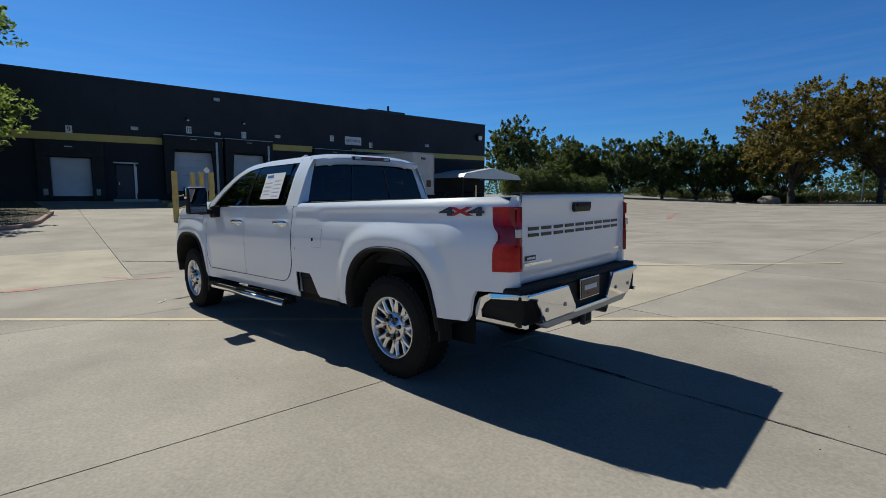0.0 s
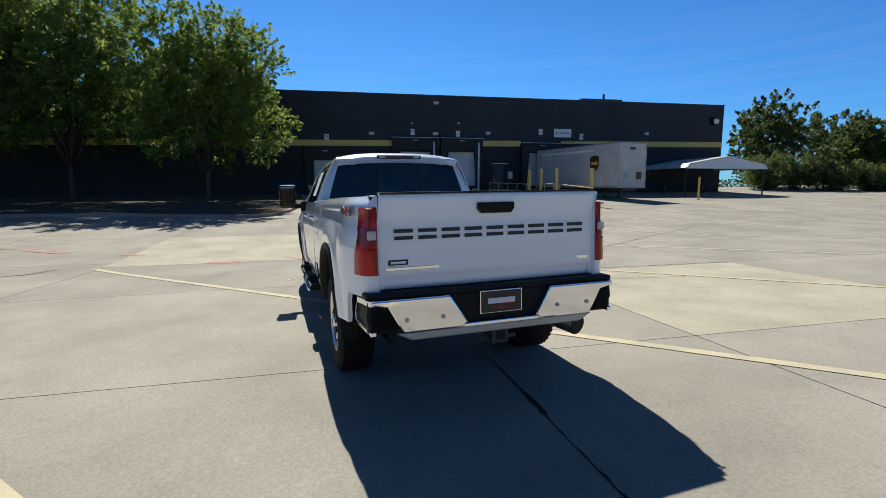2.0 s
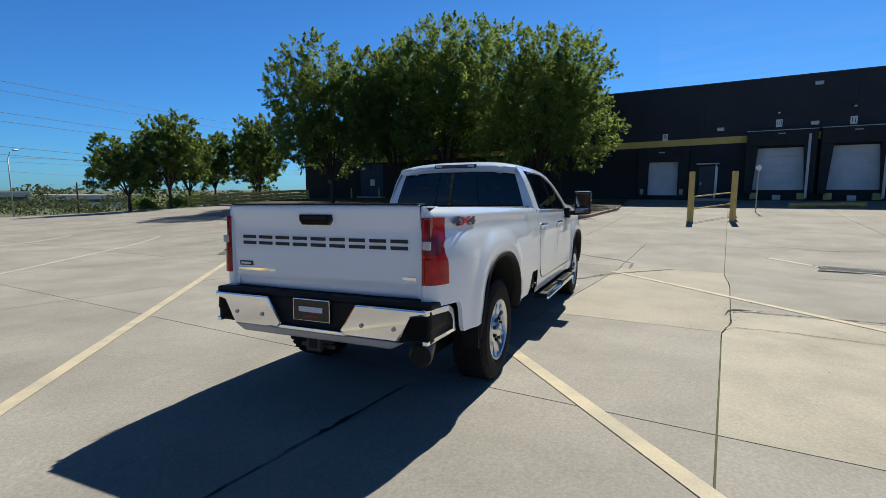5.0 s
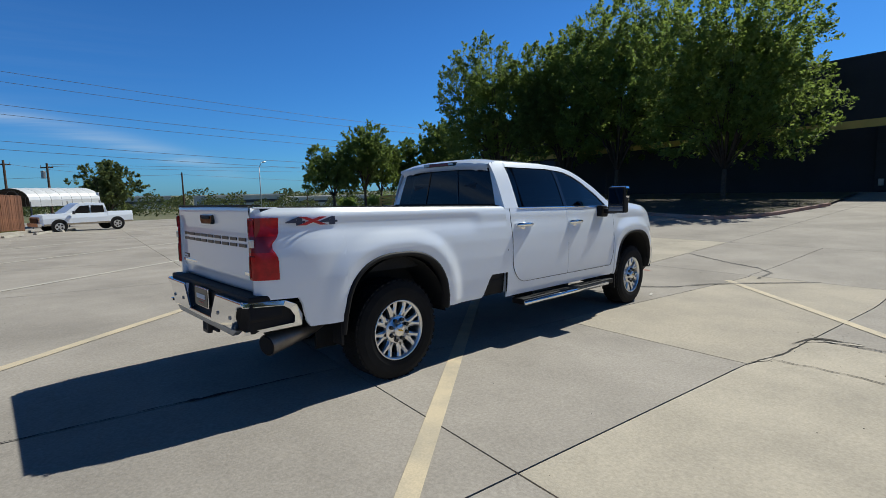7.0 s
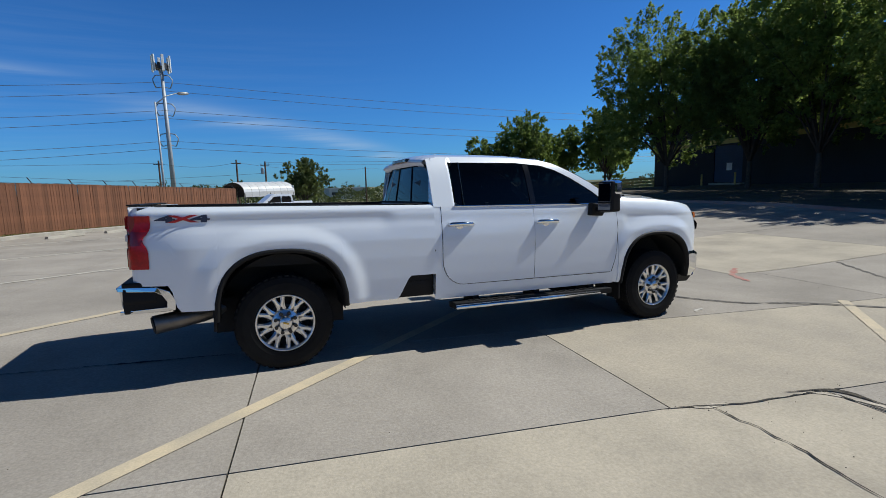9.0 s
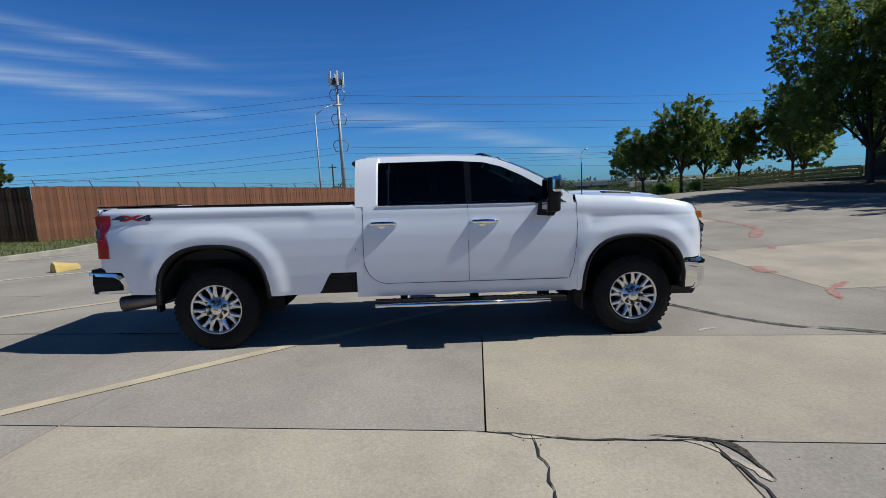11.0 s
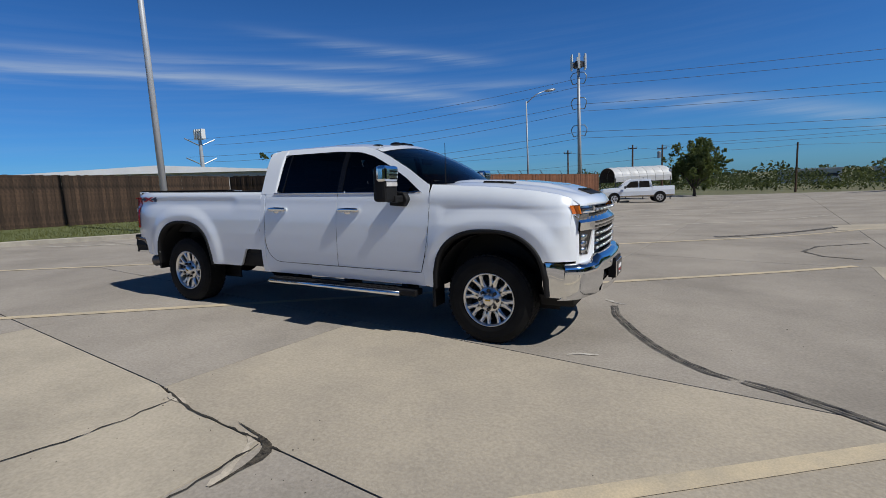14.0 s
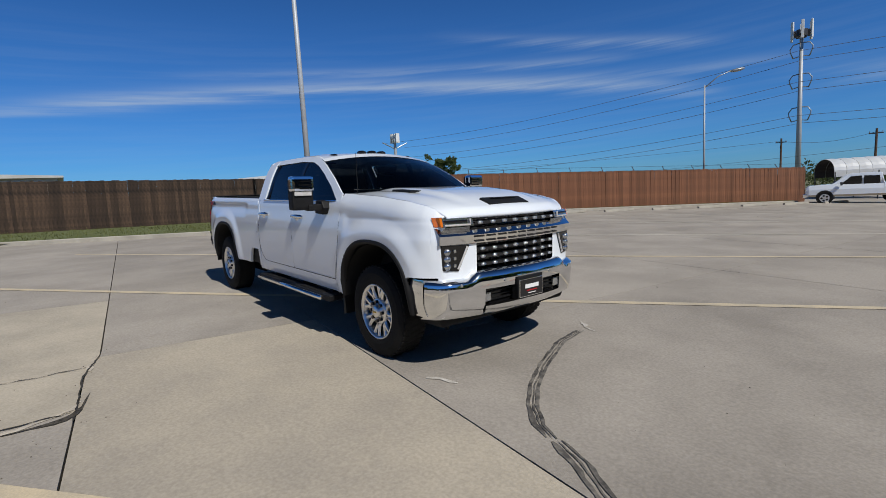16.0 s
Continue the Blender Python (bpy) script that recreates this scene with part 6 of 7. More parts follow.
for s in (1, -1):
    # upper lamp
    rows = [[(nose_x(y) - 0.09, s * y, 1.218), (nose_x(y) - 0.006, s * y, 1.224), (nose_x(y) - 0.026, s * y, 1.292), (nose_x(y) - 0.12, s * y, 1.300)] for y in lin(0.54, 0.815, 10)]
    lamp = patch("head_lamp", rows, CLEAR_LAMP, truck, "clear slim head lamp with amber corner", smooth=False, flip=s > 0)
    part("lamp_bar", tube([(nose_x(0.58) - 0.004, s * 0.58, 1.284), (nose_x(0.575) - 0.002, s * 0.575, 1.236), (nose_x(0.70) - 0.003, s * 0.70, 1.236), (nose_x(0.805) - 0.004, s * 0.805, 1.236)], 0.008, 6), WHITE_LENS, lamp)
    part("lamp_shadow", tube([(nose_x(0.60) - 0.014, s * 0.60, 1.266), (nose_x(0.72) - 0.013, s * 0.72, 1.266), (nose_x(0.805) - 0.015, s * 0.805, 1.266)], 0.012, 6), GLOSS_BLACK, lamp)
    rows = [[(nose_x(y) - 0.006, s * y, 1.226), (nose_x(y) - 0.026, s * y, 1.297)] for y in lin(0.815, 0.835, 3)] + [[(x, s * (yside(x, 1.226) + 0.001), 1.226), (x - 0.03, s * (yside(x - 0.03, 1.297) - 0.012), 1.299)] for x in (2.945, 2.93, 2.915)]
    patch("amber_corner", rows, AMBER, lamp, "amber corner lens", smooth=False, flip=s > 0)
    part("lamp_housing", box(2.70, 2.90, s * 0.50, s * 0.80, 1.20, 1.298), DARK_UNDER, lamp)
    # white cheek round the lower lamp
    rows = []
    for z in lin(0.79, 1.075, 8):
        rows.append([(nose_x(y) - 0.015 - 0.05 * smooth01(0.86, 0.80, z) * 0.0, s * y, z) for y in lin(0.51, 0.835, 9)] + [(2.945, s * (yside(2.945, z) - 0.002), z)])
    patch("cheek", rows, WHITE, truck, "white nose panel", flip=s < 0)
    lamp2 = part("lower_lamp", prism([(s * 0.690, 0.860), (s * 0.825, 0.872), (s * 0.838, 1.075), (s * 0.585, 1.072)], 2.80, 2.868), GLOSS_BLACK, truck, "lower lamp cluster with round projectors", bevel=0.008)
    for v in lamp2.data.vertices:
        v.co.x = nose_x(v.co.y) - (0.006 if v.co.x > 2.84 else 0.06)
    for k in range(3):
        bm = bmesh.new()
        zc = 0.905 + 0.058 * k
        bmesh.ops.create_uvsphere(bm, u_segments=12, v_segments=8, radius=0.034, matrix=pose(nose_x(0.785) - 0.016, s * 0.785, zc))
        part("projector", bm, CLEAR_LAMP, lamp2, "round clear projector", smooth=True)
    for k in range(3):
        part("reflector", box(nose_x(0.72) - 0.02, nose_x(0.72) + 0.000, s * 0.712, s * 0.738, 0.895 + 0.058 * k, 0.925 + 0.058 * k), CLEAR_LAMP, lamp2, bevel=0.004)
    part("light_blade", tube([(nose_x(0.608) - 0.004, s * 0.608, 1.060), (nose_x(0.650) - 0.002, s * 0.650, 0.97), (nose_x(0.698) - 0.004, s * 0.698, 0.878)], 0.009, 6), WHITE_LENS, lamp2)
# front bumper
def bump_x(y):
    return 3.175 - 0.19 * (abs(y) / 0.95) ** 2.4 - 0.11 * (max(abs(y) - 0.80, 0) / 0.145) ** 2.5
rows = []
for y in lin(-0.945, 0.945, 49):
    x = bump_x(y)
    up = 0.055 * smooth01(0.55, 0.62, abs(y)) * -1
    rows.append([(x - 0.16, y, 0.845 + up), (x - 0.06, y, 0.852 + up), (x - 0.012, y, 0.825 + up), (x, y, 0.76), (x - 0.004, y, 0.70)])
fb = patch("front_bumper", rows, CHROME, truck, "chrome front bumper with black centre opening", smooth=True, flip=True)
for y0, y1, z0, z1 in ((-0.945, -0.50, 0.47, 0.70), (0.50, 0.945, 0.47, 0.70), (-0.50, 0.50, 0.47, 0.555)):
    rr = [[(bump_x(y) - 0.004, y, z1), (bump_x(y) - 0.014, y, z0 + (z1 - z0) * 0.4), (bump_x(y) - 0.035, y, z0 + 0.02), (bump_x(y) - 0.07, y, z0)] for y in lin(y0, y1, 15)]
    patch("bumper_section", rr, CHROME, fb, flip=True)
for s in (1, -1):
    rr = [[(x, s * (0.945 + 0.012 * smooth01(2.9, 2.75, x)), 0.80), (x, s * (0.955 + 0.012 * smooth01(2.9, 2.75, x)), 0.74), (x, s * 0.955, 0.60), (x + 0.02, s * 0.935, 0.49)] for x in lin(2.68, 2.872, 7)]
    patch("bumper_end", rr, CHROME, fb, "chrome bumper end", flip=s < 0)
    part("fog_lamp", box(3.095, 3.115, s * 0.42, s * 0.535, 0.585, 0.66), CLEAR_LAMP, fb, "clear fog lamp", bevel=0.008)
    for y in (0.30, 0.72):
        part("parking_sensor", tube([(bump_x(y) - 0.004, s * y, 0.752), (bump_x(y) + 0.004, s * y, 0.752)], 0.013, 12), STEEL, fb)
part("lower_opening", box(3.03, 3.085, -0.52, 0.52, 0.545, 0.705), GLOSS_BLACK, fb, "black lower opening")
for z in (0.585, 0.62, 0.655):
    part("opening_bar", box(3.085, 3.10, -0.42, 0.42, z, z + 0.010), BLACK_PLASTIC, fb)
plate = part("front_plate", box(3.185, 3.20, -0.155, 0.155, 0.575, 0.735), CHROME, fb, "black dealer plate in a chrome frame", bevel=0.004)
part("plate_mount", box(3.12, 3.188, -0.165, 0.165, 0.565, 0.76), BLACK_PLASTIC, plate)
part("plate_face", box(3.198, 3.203, -0.147, 0.147, 0.583, 0.727), BADGE_BLACK, plate)
part("plate_bar", box(3.202, 3.206, -0.09, 0.09, 0.65, 0.685), PAPER, plate)
part("plate_bar", box(3.202, 3.206, -0.07, 0.07, 0.625, 0.634), DECAL_RED, plate)
part("plate_bar", box(3.202, 3.206, -0.05, 0.05, 0.603, 0.610), PAPER, plate)
dam = prism([(-0.88, 0.50), (0.88, 0.50), (0.80, 0.385), (-0.80, 0.385)], 2.62, 2.93)
part("air_dam", dam, BLACK_PLASTIC, truck, "black lower air dam", bevel=0.02)

# -- underside
for s in (1, -1):
    part("frame_rail", box(-3.1, 2.7, s * 0.40, s * 0.50, 0.46, 0.62), DARK_UNDER, truck)
part("underbody", box(-3.1, 2.75, -0.60, 0.60, 0.62, 0.72), DARK_UNDER, truck)
for ax in (-AXLE, AXLE):
    part("axle", tube([(ax, -0.80, 0.42), (ax, 0.80, 0.42)], 0.06, 10), DARK_UNDER, truck)
    bm = bmesh.new()
    bmesh.ops.create_uvsphere(bm, u_segments=14, v_segments=8, radius=0.17, matrix=pose(ax, 0.0 if ax < 0 else 0.25, 0.42))
    part("differential", bm, DARK_UNDER, truck, smooth=True)
part("spare_tyre", tube([(-2.75, 0, 0.52), (-2.75, 0, 0.72)], 0.38, 24), RUBBER, truck)
part("fuel_tank", box(-1.2, 0.8, 0.52, 0.80, 0.42, 0.62), DARK_UNDER, truck, bevel=0.03)

# -- wheels
def lathe(prof, n):
    bm = bmesh.new()
    rings = []
    for r, y in prof:
        rings.append([bm.verts.new((r * math.cos(2 * math.pi * k / n), y, r * math.sin(2 * math.pi * k / n))) for k in range(n)])
    for a, b in zip(rings, rings[1:]):
        for k in range(n):
            bm.faces.new((a[k], a[(k + 1) % n], b[(k + 1) % n], b[k]))
    return bm


def wheel():
    """A wheel about the y axis, its outer face towards -y."""
    w = empty("wheel")
    w.parent = truck
    w["label"] = "polished alloy wheel with a wide black tyre"
    R = 0.424
    bm = lathe([(0.248, 0.13), (0.30, 0.145), (0.36, 0.142), (0.405, 0.125), (R, 0.10), (R, -0.10), (0.405, -0.125), (0.36, -0.146), (0.30, -0.148), (0.262, -0.140), (0.250, -0.116)], 56)
    part("tyre", bm, RUBBER, w, "black all-terrain tyre")
    bm = bmesh.new()
    n = 44
    for k in range(n):
        a = 2 * math.pi * k / n
        for y0, y1, off in ((-0.116, -0.050, 0), (-0.042, 0.042, 0.5), (0.050, 0.116, 0)):
            add_box(bm, -0.017, 0.017, y0, y1, R - 0.018, R + 0.003, Matrix.Rotation(a + off * 2 * math.pi / n, 4, "Y") @ Matrix.Rotation(0.25 if off else 0, 4, "Z"))
    tagged(part("tread", bm, RUBBER, w), kind="stuff")
    bm = lathe([(0.262, -0.122), (0.270, -0.138), (0.260, -0.141), (0.247, -0.118), (0.238, -0.06), (0.235, 0.12)], 56)
    rim = part("rim", bm, ALLOY, w, "bright alloy rim", smooth=True)
    part("barrel", lathe([(0.236, -0.02), (0.02, -0.02)], 40), DARK_UNDER, rim)
    bm = lathe([(0.16, -0.035), (0.10, -0.035)], 40)
    part("brake_disc", bm, DARK_STEEL, rim)
    # eight forked spokes
    for k in range(8):
        rot = Matrix.Rotation(2 * math.pi * k / 8 + 0.2, 4, "Y")
        bm = bmesh.new()
        for sgn in (1, -1):
            pts = [(0.0, 0.10), (0.008, 0.150), (0.030, 0.205), (0.050, 0.258)]
            wd = [0.042, 0.032, 0.020, 0.026]
            dep = [-0.098, -0.106, -0.112, -0.118]
            prev = None
            for (px, pr), ww, dd in zip(pts, wd, dep):
                cur = [bm.verts.new((sgn * px - ww, dd + 0.012, pr)), bm.verts.new((sgn * px - ww * 0.45, dd, pr)), bm.verts.new((sgn * px + ww * 0.45, dd, pr)), bm.verts.new((sgn * px + ww, dd + 0.012, pr)), bm.verts.new((sgn * px + ww * 0.8, dd + 0.06, pr)), bm.verts.new((sgn * px - ww * 0.8, dd + 0.06, pr))]
                if prev:
                    for i in range(6):
                        bm.faces.new((prev[i], prev[(i + 1) % 6], cur[(i + 1) % 6], cur[i]))
                prev = cur
        bmesh.ops.recalc_face_normals(bm, faces=bm.faces)
        bmesh.ops.transform(bm, matrix=rot, verts=bm.verts)
        part("spoke", bm, ALLOY, rim)
    hub = part("hub", lathe([(0.128, -0.06), (0.128, -0.105), (0.115, -0.116), (0.062, -0.118), (0.060, -0.140), (0.050, -0.150), (0.0, -0.152)], 32), ALLOY, rim, "alloy hub with cap", smooth=True)
    bm = box(-0.026, 0.026, -0.157, -0.150, -0.008, 0.008)
    part("badge", bm, GOLD, rim, "small gold badge", bevel=0.002)
    for k in range(8):
        a = 2 * math.pi * k / 8
        part("lug_nut", tube([(0.094 * math.cos(a), -0.112, 0.094 * math.sin(a)), (0.094 * math.cos(a), -0.142, 0.094 * math.sin(a))], 0.017, 8), BADGE_BLACK, rim)
    for ob in (rim, *rim.children):
        for v in ob.data.vertices:
            v.co.x, v.co.z = v.co.x * 0.955, v.co.z * 0.955
    return w


w = wheel()
w.matrix_basis = pose(AXLE, -0.830, 0.420)
for x, y, rz, ry in ((-AXLE, -0.830, 0, 20), (AXLE, 0.830, 180, 10), (-AXLE, 0.830, 180, 35)):
    copy_thing(w, pose(x, y, 0.420, 0, 0, rz) @ Matrix.Rotation(radians(ry), 4, "Y"))

# ---- trees ----
def tree(name, x, y, high, crown_r, leaf, seed, leaves=9000, size=0.16, trunk_r=0.16, low=0.28, label="", lobes=9, group="", lean=0.0, spray=42):
    """A trunk with limbs; the crown is many leafy twigs that stand out from uneven lobes."""
    rng = np.random.RandomState(seed)
    z0 = height(x, y) - 0.08
    t = tagged(empty(name, Matrix.Translation((x, y, z0))), label, "tree", group)
    bm = bmesh.new()
    fork = high * low
    add_tube(bm, [(0, 0, -0.2), (0.02, 0, 0.15), (0.03, 0.02, fork * 0.5), (lean * 0.3, 0.0, fork)], [trunk_r * 1.5, trunk_r * 1.1, trunk_r * 0.95, trunk_r * 0.8], 10)
    half = (high - fork * 0.85) * 0.5
    mid = fork * 0.85 + half
    cen, rad = [np.array([lean * 0.5, 0.0, mid])], [min(crown_r, half) * 0.66]
    for k in range(lobes):
        a, u = 2.4 * k + rng.uniform(-0.5, 0.5), -0.72 + 1.6 * (k + rng.uniform(0.2, 0.8)) / lobes
        rr = math.sqrt(max(1 - u * u, 0.06)) * rng.uniform(0.50, 0.72)
        r = rng.uniform(0.30, 0.46) * min(crown_r, half * 1.1)
        cen.append(np.array([math.cos(a) * rr * crown_r + lean * (0.5 + u / 2), math.sin(a) * rr * crown_r, mid + u * half * 0.80]))
        rad.append(r)
    cen, rad = np.array(cen), np.array(rad)
    for k in range(1, len(cen)):
        q = np.array([lean * 0.3, 0, fork * 0.92])
        p = cen[k]
        m1 = q + (p - q) * 0.45 + np.array([0, 0, (high - fork) * 0.06])
        add_tube(bm, [q, m1, q + (p - q) * 1.0], [trunk_r * 0.55, trunk_r * 0.32, trunk_r * 0.10], 6)
        for j in range(3):
            e = p + rng.normal(size=3) * rad[k] * 0.55
            add_tube(bm, [m1, (m1 + e) / 2 + np.array([0, 0, 0.15]), e], [trunk_r * 0.22, trunk_r * 0.13, trunk_r * 0.04], 5)
    part("trunk", bm, BARK, t, smooth=True)
    ns = max(leaves // spray, 8)
    w = rad ** 2
    pick = rng.choice(len(cen), ns, p=w / w.sum())
    dv = rng.normal(size=(ns, 3))
    dv /= np.linalg.norm(dv, axis=1)[:, None]
    root = cen[pick] + dv * np.array([1, 1, 0.92]) * (rad[pick] * rng.uniform(0.30, 1.0, ns) ** 0.5)[:, None]
    out = dv + rng.normal(size=(ns, 3)) * 0.45 + np.array([0, 0, 0.55])
    out /= np.linalg.norm(out, axis=1)[:, None]
    long = (0.055 * crown_r + 0.32) * rng.uniform(0.6, 1.45, ns)
    n_all = ns * spray
    along = np.tile(np.linspace(0.0, 1.0, spray), ns)
    o = np.repeat(out, spray, 0)
    ln = np.repeat(long, spray)
    pos = np.repeat(root, spray, 0) + o * (along * ln)[:, None] + rng.normal(size=(n_all, 3)) * (ln * 0.24 * (1.12 - along))[:, None]
    n = np.repeat(out, spray, 0) * 0.5 + rng.normal(size=(n_all, 3)) * 0.8
    n[:, 2] += 0.45
    n /= np.linalg.norm(n, axis=1)[:, None]
    a = np.cross(n, o + rng.normal(size=(n_all, 3)) * 0.6)
    a /= np.linalg.norm(a, axis=1)[:, None] + 1e-9
    b = np.cross(n, a)
    sz = (size * rng.uniform(0.55, 1.25, n_all))[:, None]
    verts = np.stack([pos + b * sz, pos + a * sz * 0.5, pos - b * sz * 0.9, pos - a * sz * 0.5], 1).reshape(-1, 3)
    me = bpy.data.meshes.new("crown")
    me.from_pydata(verts.tolist(), [], np.arange(n_all * 4).reshape(-1, 4).tolist())
    me.materials.append(leaf)
    ob = new("crown", me)
    ob.parent = t
    return t


BIG = "tall leafy green tree with a dense crown on the planted island"
GR = "island trees"
tree("tree", 27.4, 5.2, 11.4, 5.8, LEAF_LIGHT, 1, 78000, 0.12, 0.15, 0.18, BIG, 20, GR)
tree("tree", 30.0, 13.2, 14.8, 5.3, LEAF_LIGHT, 2, 78000, 0.12, 0.17, 0.16, BIG, 20, GR)
tree("tree", 31.2, 18.4, 13.6, 4.9, LEAF_DARK, 3, 62000, 0.125, 0.17, 0.16, BIG, 17, GR)
tree("tree", 28.5, 23.2, 12.8, 5.8, LEAF_DARK, 4, 70000, 0.125, 0.17, 0.18, BIG, 18, GR)
SM = "rounded green tree at the edge of the lot"
tree("tree", 21.6, 39.4, 6.3, 3.2, LEAF_DARK, 5, 22000, 0.14, 0.14, 0.24, SM, 10)
tree("tree", 24.9, 38.6, 8.7, 3.0, LEAF_DARK, 6, 22000, 0.14, 0.14, 0.22, SM, 11)
tree("tree", 27.6, 39.4, 6.9, 2.4, LEAF_LIGHT, 7, 15000, 0.14, 0.12, 0.24, SM, 9)
tree("tree", 32.5, 41.5, 7.9, 2.6, LEAF_DARK, 8, 15000, 0.15, 0.12, 0.24, SM, 9)
tree("tree", 35.0, 37.6, 9.6, 3.5, LEAF_DARK, 9, 20000, 0.16, 0.14, 0.22, SM, 11)
tree("tree", 43.0, 46.0, 9.0, 3.6, LEAF_DARK, 10, 14000, 0.19, 0.14, 0.24, SM, 9)
# across the lot
FT = "dark evergreen oak across the parking lot"
far_trees = [(33.4, -51.5, 10.2, 4.5), (29.0, -60.0, 7.4, 3.8), (24.0, -63.0, 8.0, 4.4), (19.0, -66.0, 8.6, 4.9), (15.2, -68.0, 8.6, 4.8), (11.0, -70.0, 8.0, 4.6), (7.0, -80.0, 9.4, 5.0), (38.0, -70.0, 9.5, 5.2), (-4.0, -86.0, 9.0, 5.0), (-11.0, -80.0, 9.0, 5.0)]
for k, (x, y, h, r) in enumerate(far_trees):
    tree("oak_tree", x, y, h, r, LEAF_OLIVE, 20 + k, 24000, 0.19, 0.2, 0.08, FT, 15, "oaks across the lot")
RT = "broad tree with yellowing rust-tinged leaves on a kerbed island"
tree("autumn_tree", 4.4, -66.0, 14.0, 7.8, LEAF_RUST, 40, 34000, 0.19, 0.34, 0.22, RT, 16)
tree("autumn_tree", -3.4, -67.0, 13.4, 6.6, LEAF_RUST, 41, 28000, 0.19, 0.28, 0.22, RT, 15)


def shrub(name, x, y, wide, high, leaf, seed, leaves, size, label, group=""):
    rng = np.random.RandomState(seed)
    t = tagged(empty(name, Matrix.Translation((x, y, height(x, y) - 0.05))), label, "bush", group)
    c = rng.normal(size=(14, 3)) * np.array([wide * 0.28, wide * 0.28, high * 0.16]) + np.array([0, 0, high * 0.5])
    pick = rng.randint(14, size=leaves)
    dv = rng.normal(size=(leaves, 3))
    dv /= np.linalg.norm(dv, axis=1)[:, None]
    pos = c[pick] + dv * (np.array([wide * 0.28, wide * 0.28, high * 0.36]) * rng.uniform(0.4, 1.05, (leaves, 1)))
    pos[:, 2] = np.abs(pos[:, 2])
    n = dv + rng.normal(size=(leaves, 3)) * 0.6
    n /= np.linalg.norm(n, axis=1)[:, None]
    a = np.cross(n, rng.normal(size=(leaves, 3)))
    a /= np.linalg.norm(a, axis=1)[:, None]
    b = np.cross(n, a)
    s = (size * rng.uniform(0.6, 1.3, leaves))[:, None]
    verts = np.stack([pos + a * s, pos + b * s * 0.5, pos - a * s, pos - b * s * 0.5], 1).reshape(-1, 3)
    me = bpy.data.meshes.new("foliage")
    me.from_pydata(verts.tolist(), [], np.arange(leaves * 4).reshape(-1, 4).tolist())
    me.materials.append(leaf)
    ob = new("foliage", me)
    ob.parent = t
    bm = bmesh.new()
    for k in range(5):
        add_tube(bm, [(0, 0, 0), tuple(c[k] * 0.9)], [0.04, 0.015], 5)
    part("stems", bm, BARK, t)
    return t


for k, (x, y, w, h) in enumerate(((28.5, -44.5, 2.6, 3.6), (27.5, -47.5, 2.8, 3.8), (26.0, -50.0, 2.6, 3.2), (30.0, -46.5, 2.6, 3.9), (24.8, -53.0, 2.6, 2.8), (23.5, -55.0, 2.4, 3.0))):
    shrub("oleander_bush", x, y, w, h, LEAF_OLIVE, 60 + k, 6000, 0.12, "tall green bush beside the far lot", "bushes by the canopy")
for k in range(12):
    x = 25.0 - k * 3.4
    shrub("hedge", x, -71.0 - 1.2 * abs(k - 4), 4.6, 1.5, LEAF_SCRUB, 80 + k, 3200, 0.12, "low dark clipped hedge across the lot", "far hedge")
for k, (x, y, w, h) in enumerate(((24.3, 41.5, 1.6, 1.2), (29.2, 43.5, 1.8, 1.3), (34.0, 47.0, 2.4, 1.8), (30.5, 50.0, 2.2, 1.6))):
    shrub("bush", x, y, w, h, LEAF_LIGHT, 100 + k, 1500, 0.10, "round green bush beyond the lot", "bushes beyond the lot")
# scrub and woods in the distance, uncountable
rng = np.random.RandomState(11)
cnt = 56000
pos = np.zeros((cnt, 3))
siz = np.zeros(cnt)
for k in range(cnt):
    if k < 20000:
        d, an = rng.uniform(75, 130), rng.uniform(radians(40), radians(100))
        hh, siz[k] = rng.uniform(0, 1) ** 0.8 * (1.4 + 1.6 * (math.sin(an * 37) * math.sin(an * 91 + 1) + 0.7)), 0.19
    elif k < 38000:
        d, an = rng.uniform(240, 330), rng.uniform(radians(20), radians(215))
        hh, siz[k] = rng.uniform(0, 1) * (7 + 3.0 * math.sin(an * 23) * math.sin(an * 61 + 2)) * (1 - 0.55 * smooth01(1.65, 1.85, an)), 0.8
    else:
        d, an = rng.uniform(110, 150), rng.uniform(radians(-150), radians(-50))
        hh, siz[k] = rng.uniform(0, 1) * (4 + 2.0 * math.sin(an * 31)), 0.33
    x, y = d * math.cos(an), d * math.sin(an)
    pos[k] = (x, y, height(x, y) + max(hh, 0.1))
n = rng.normal(size=(cnt, 3)) + np.array([0, 0, 0.4])
n /= np.linalg.norm(n, axis=1)[:, None]
a = np.cross(n, rng.normal(size=(cnt, 3)))
a /= np.linalg.norm(a, axis=1)[:, None]
b = np.cross(n, a)
s = (siz * rng.uniform(0.6, 1.5, cnt))[:, None]
verts = np.stack([pos + a * s, pos + b * s * 0.6, pos - a * s, pos - b * s * 0.6], 1).reshape(-1, 3)
tagged(raw("distant_woods", verts.tolist(), np.arange(cnt * 4).reshape(-1, 4).tolist(), LEAF_SCRUB), "scrub and woods in the far distance", "woods", kind="stuff")

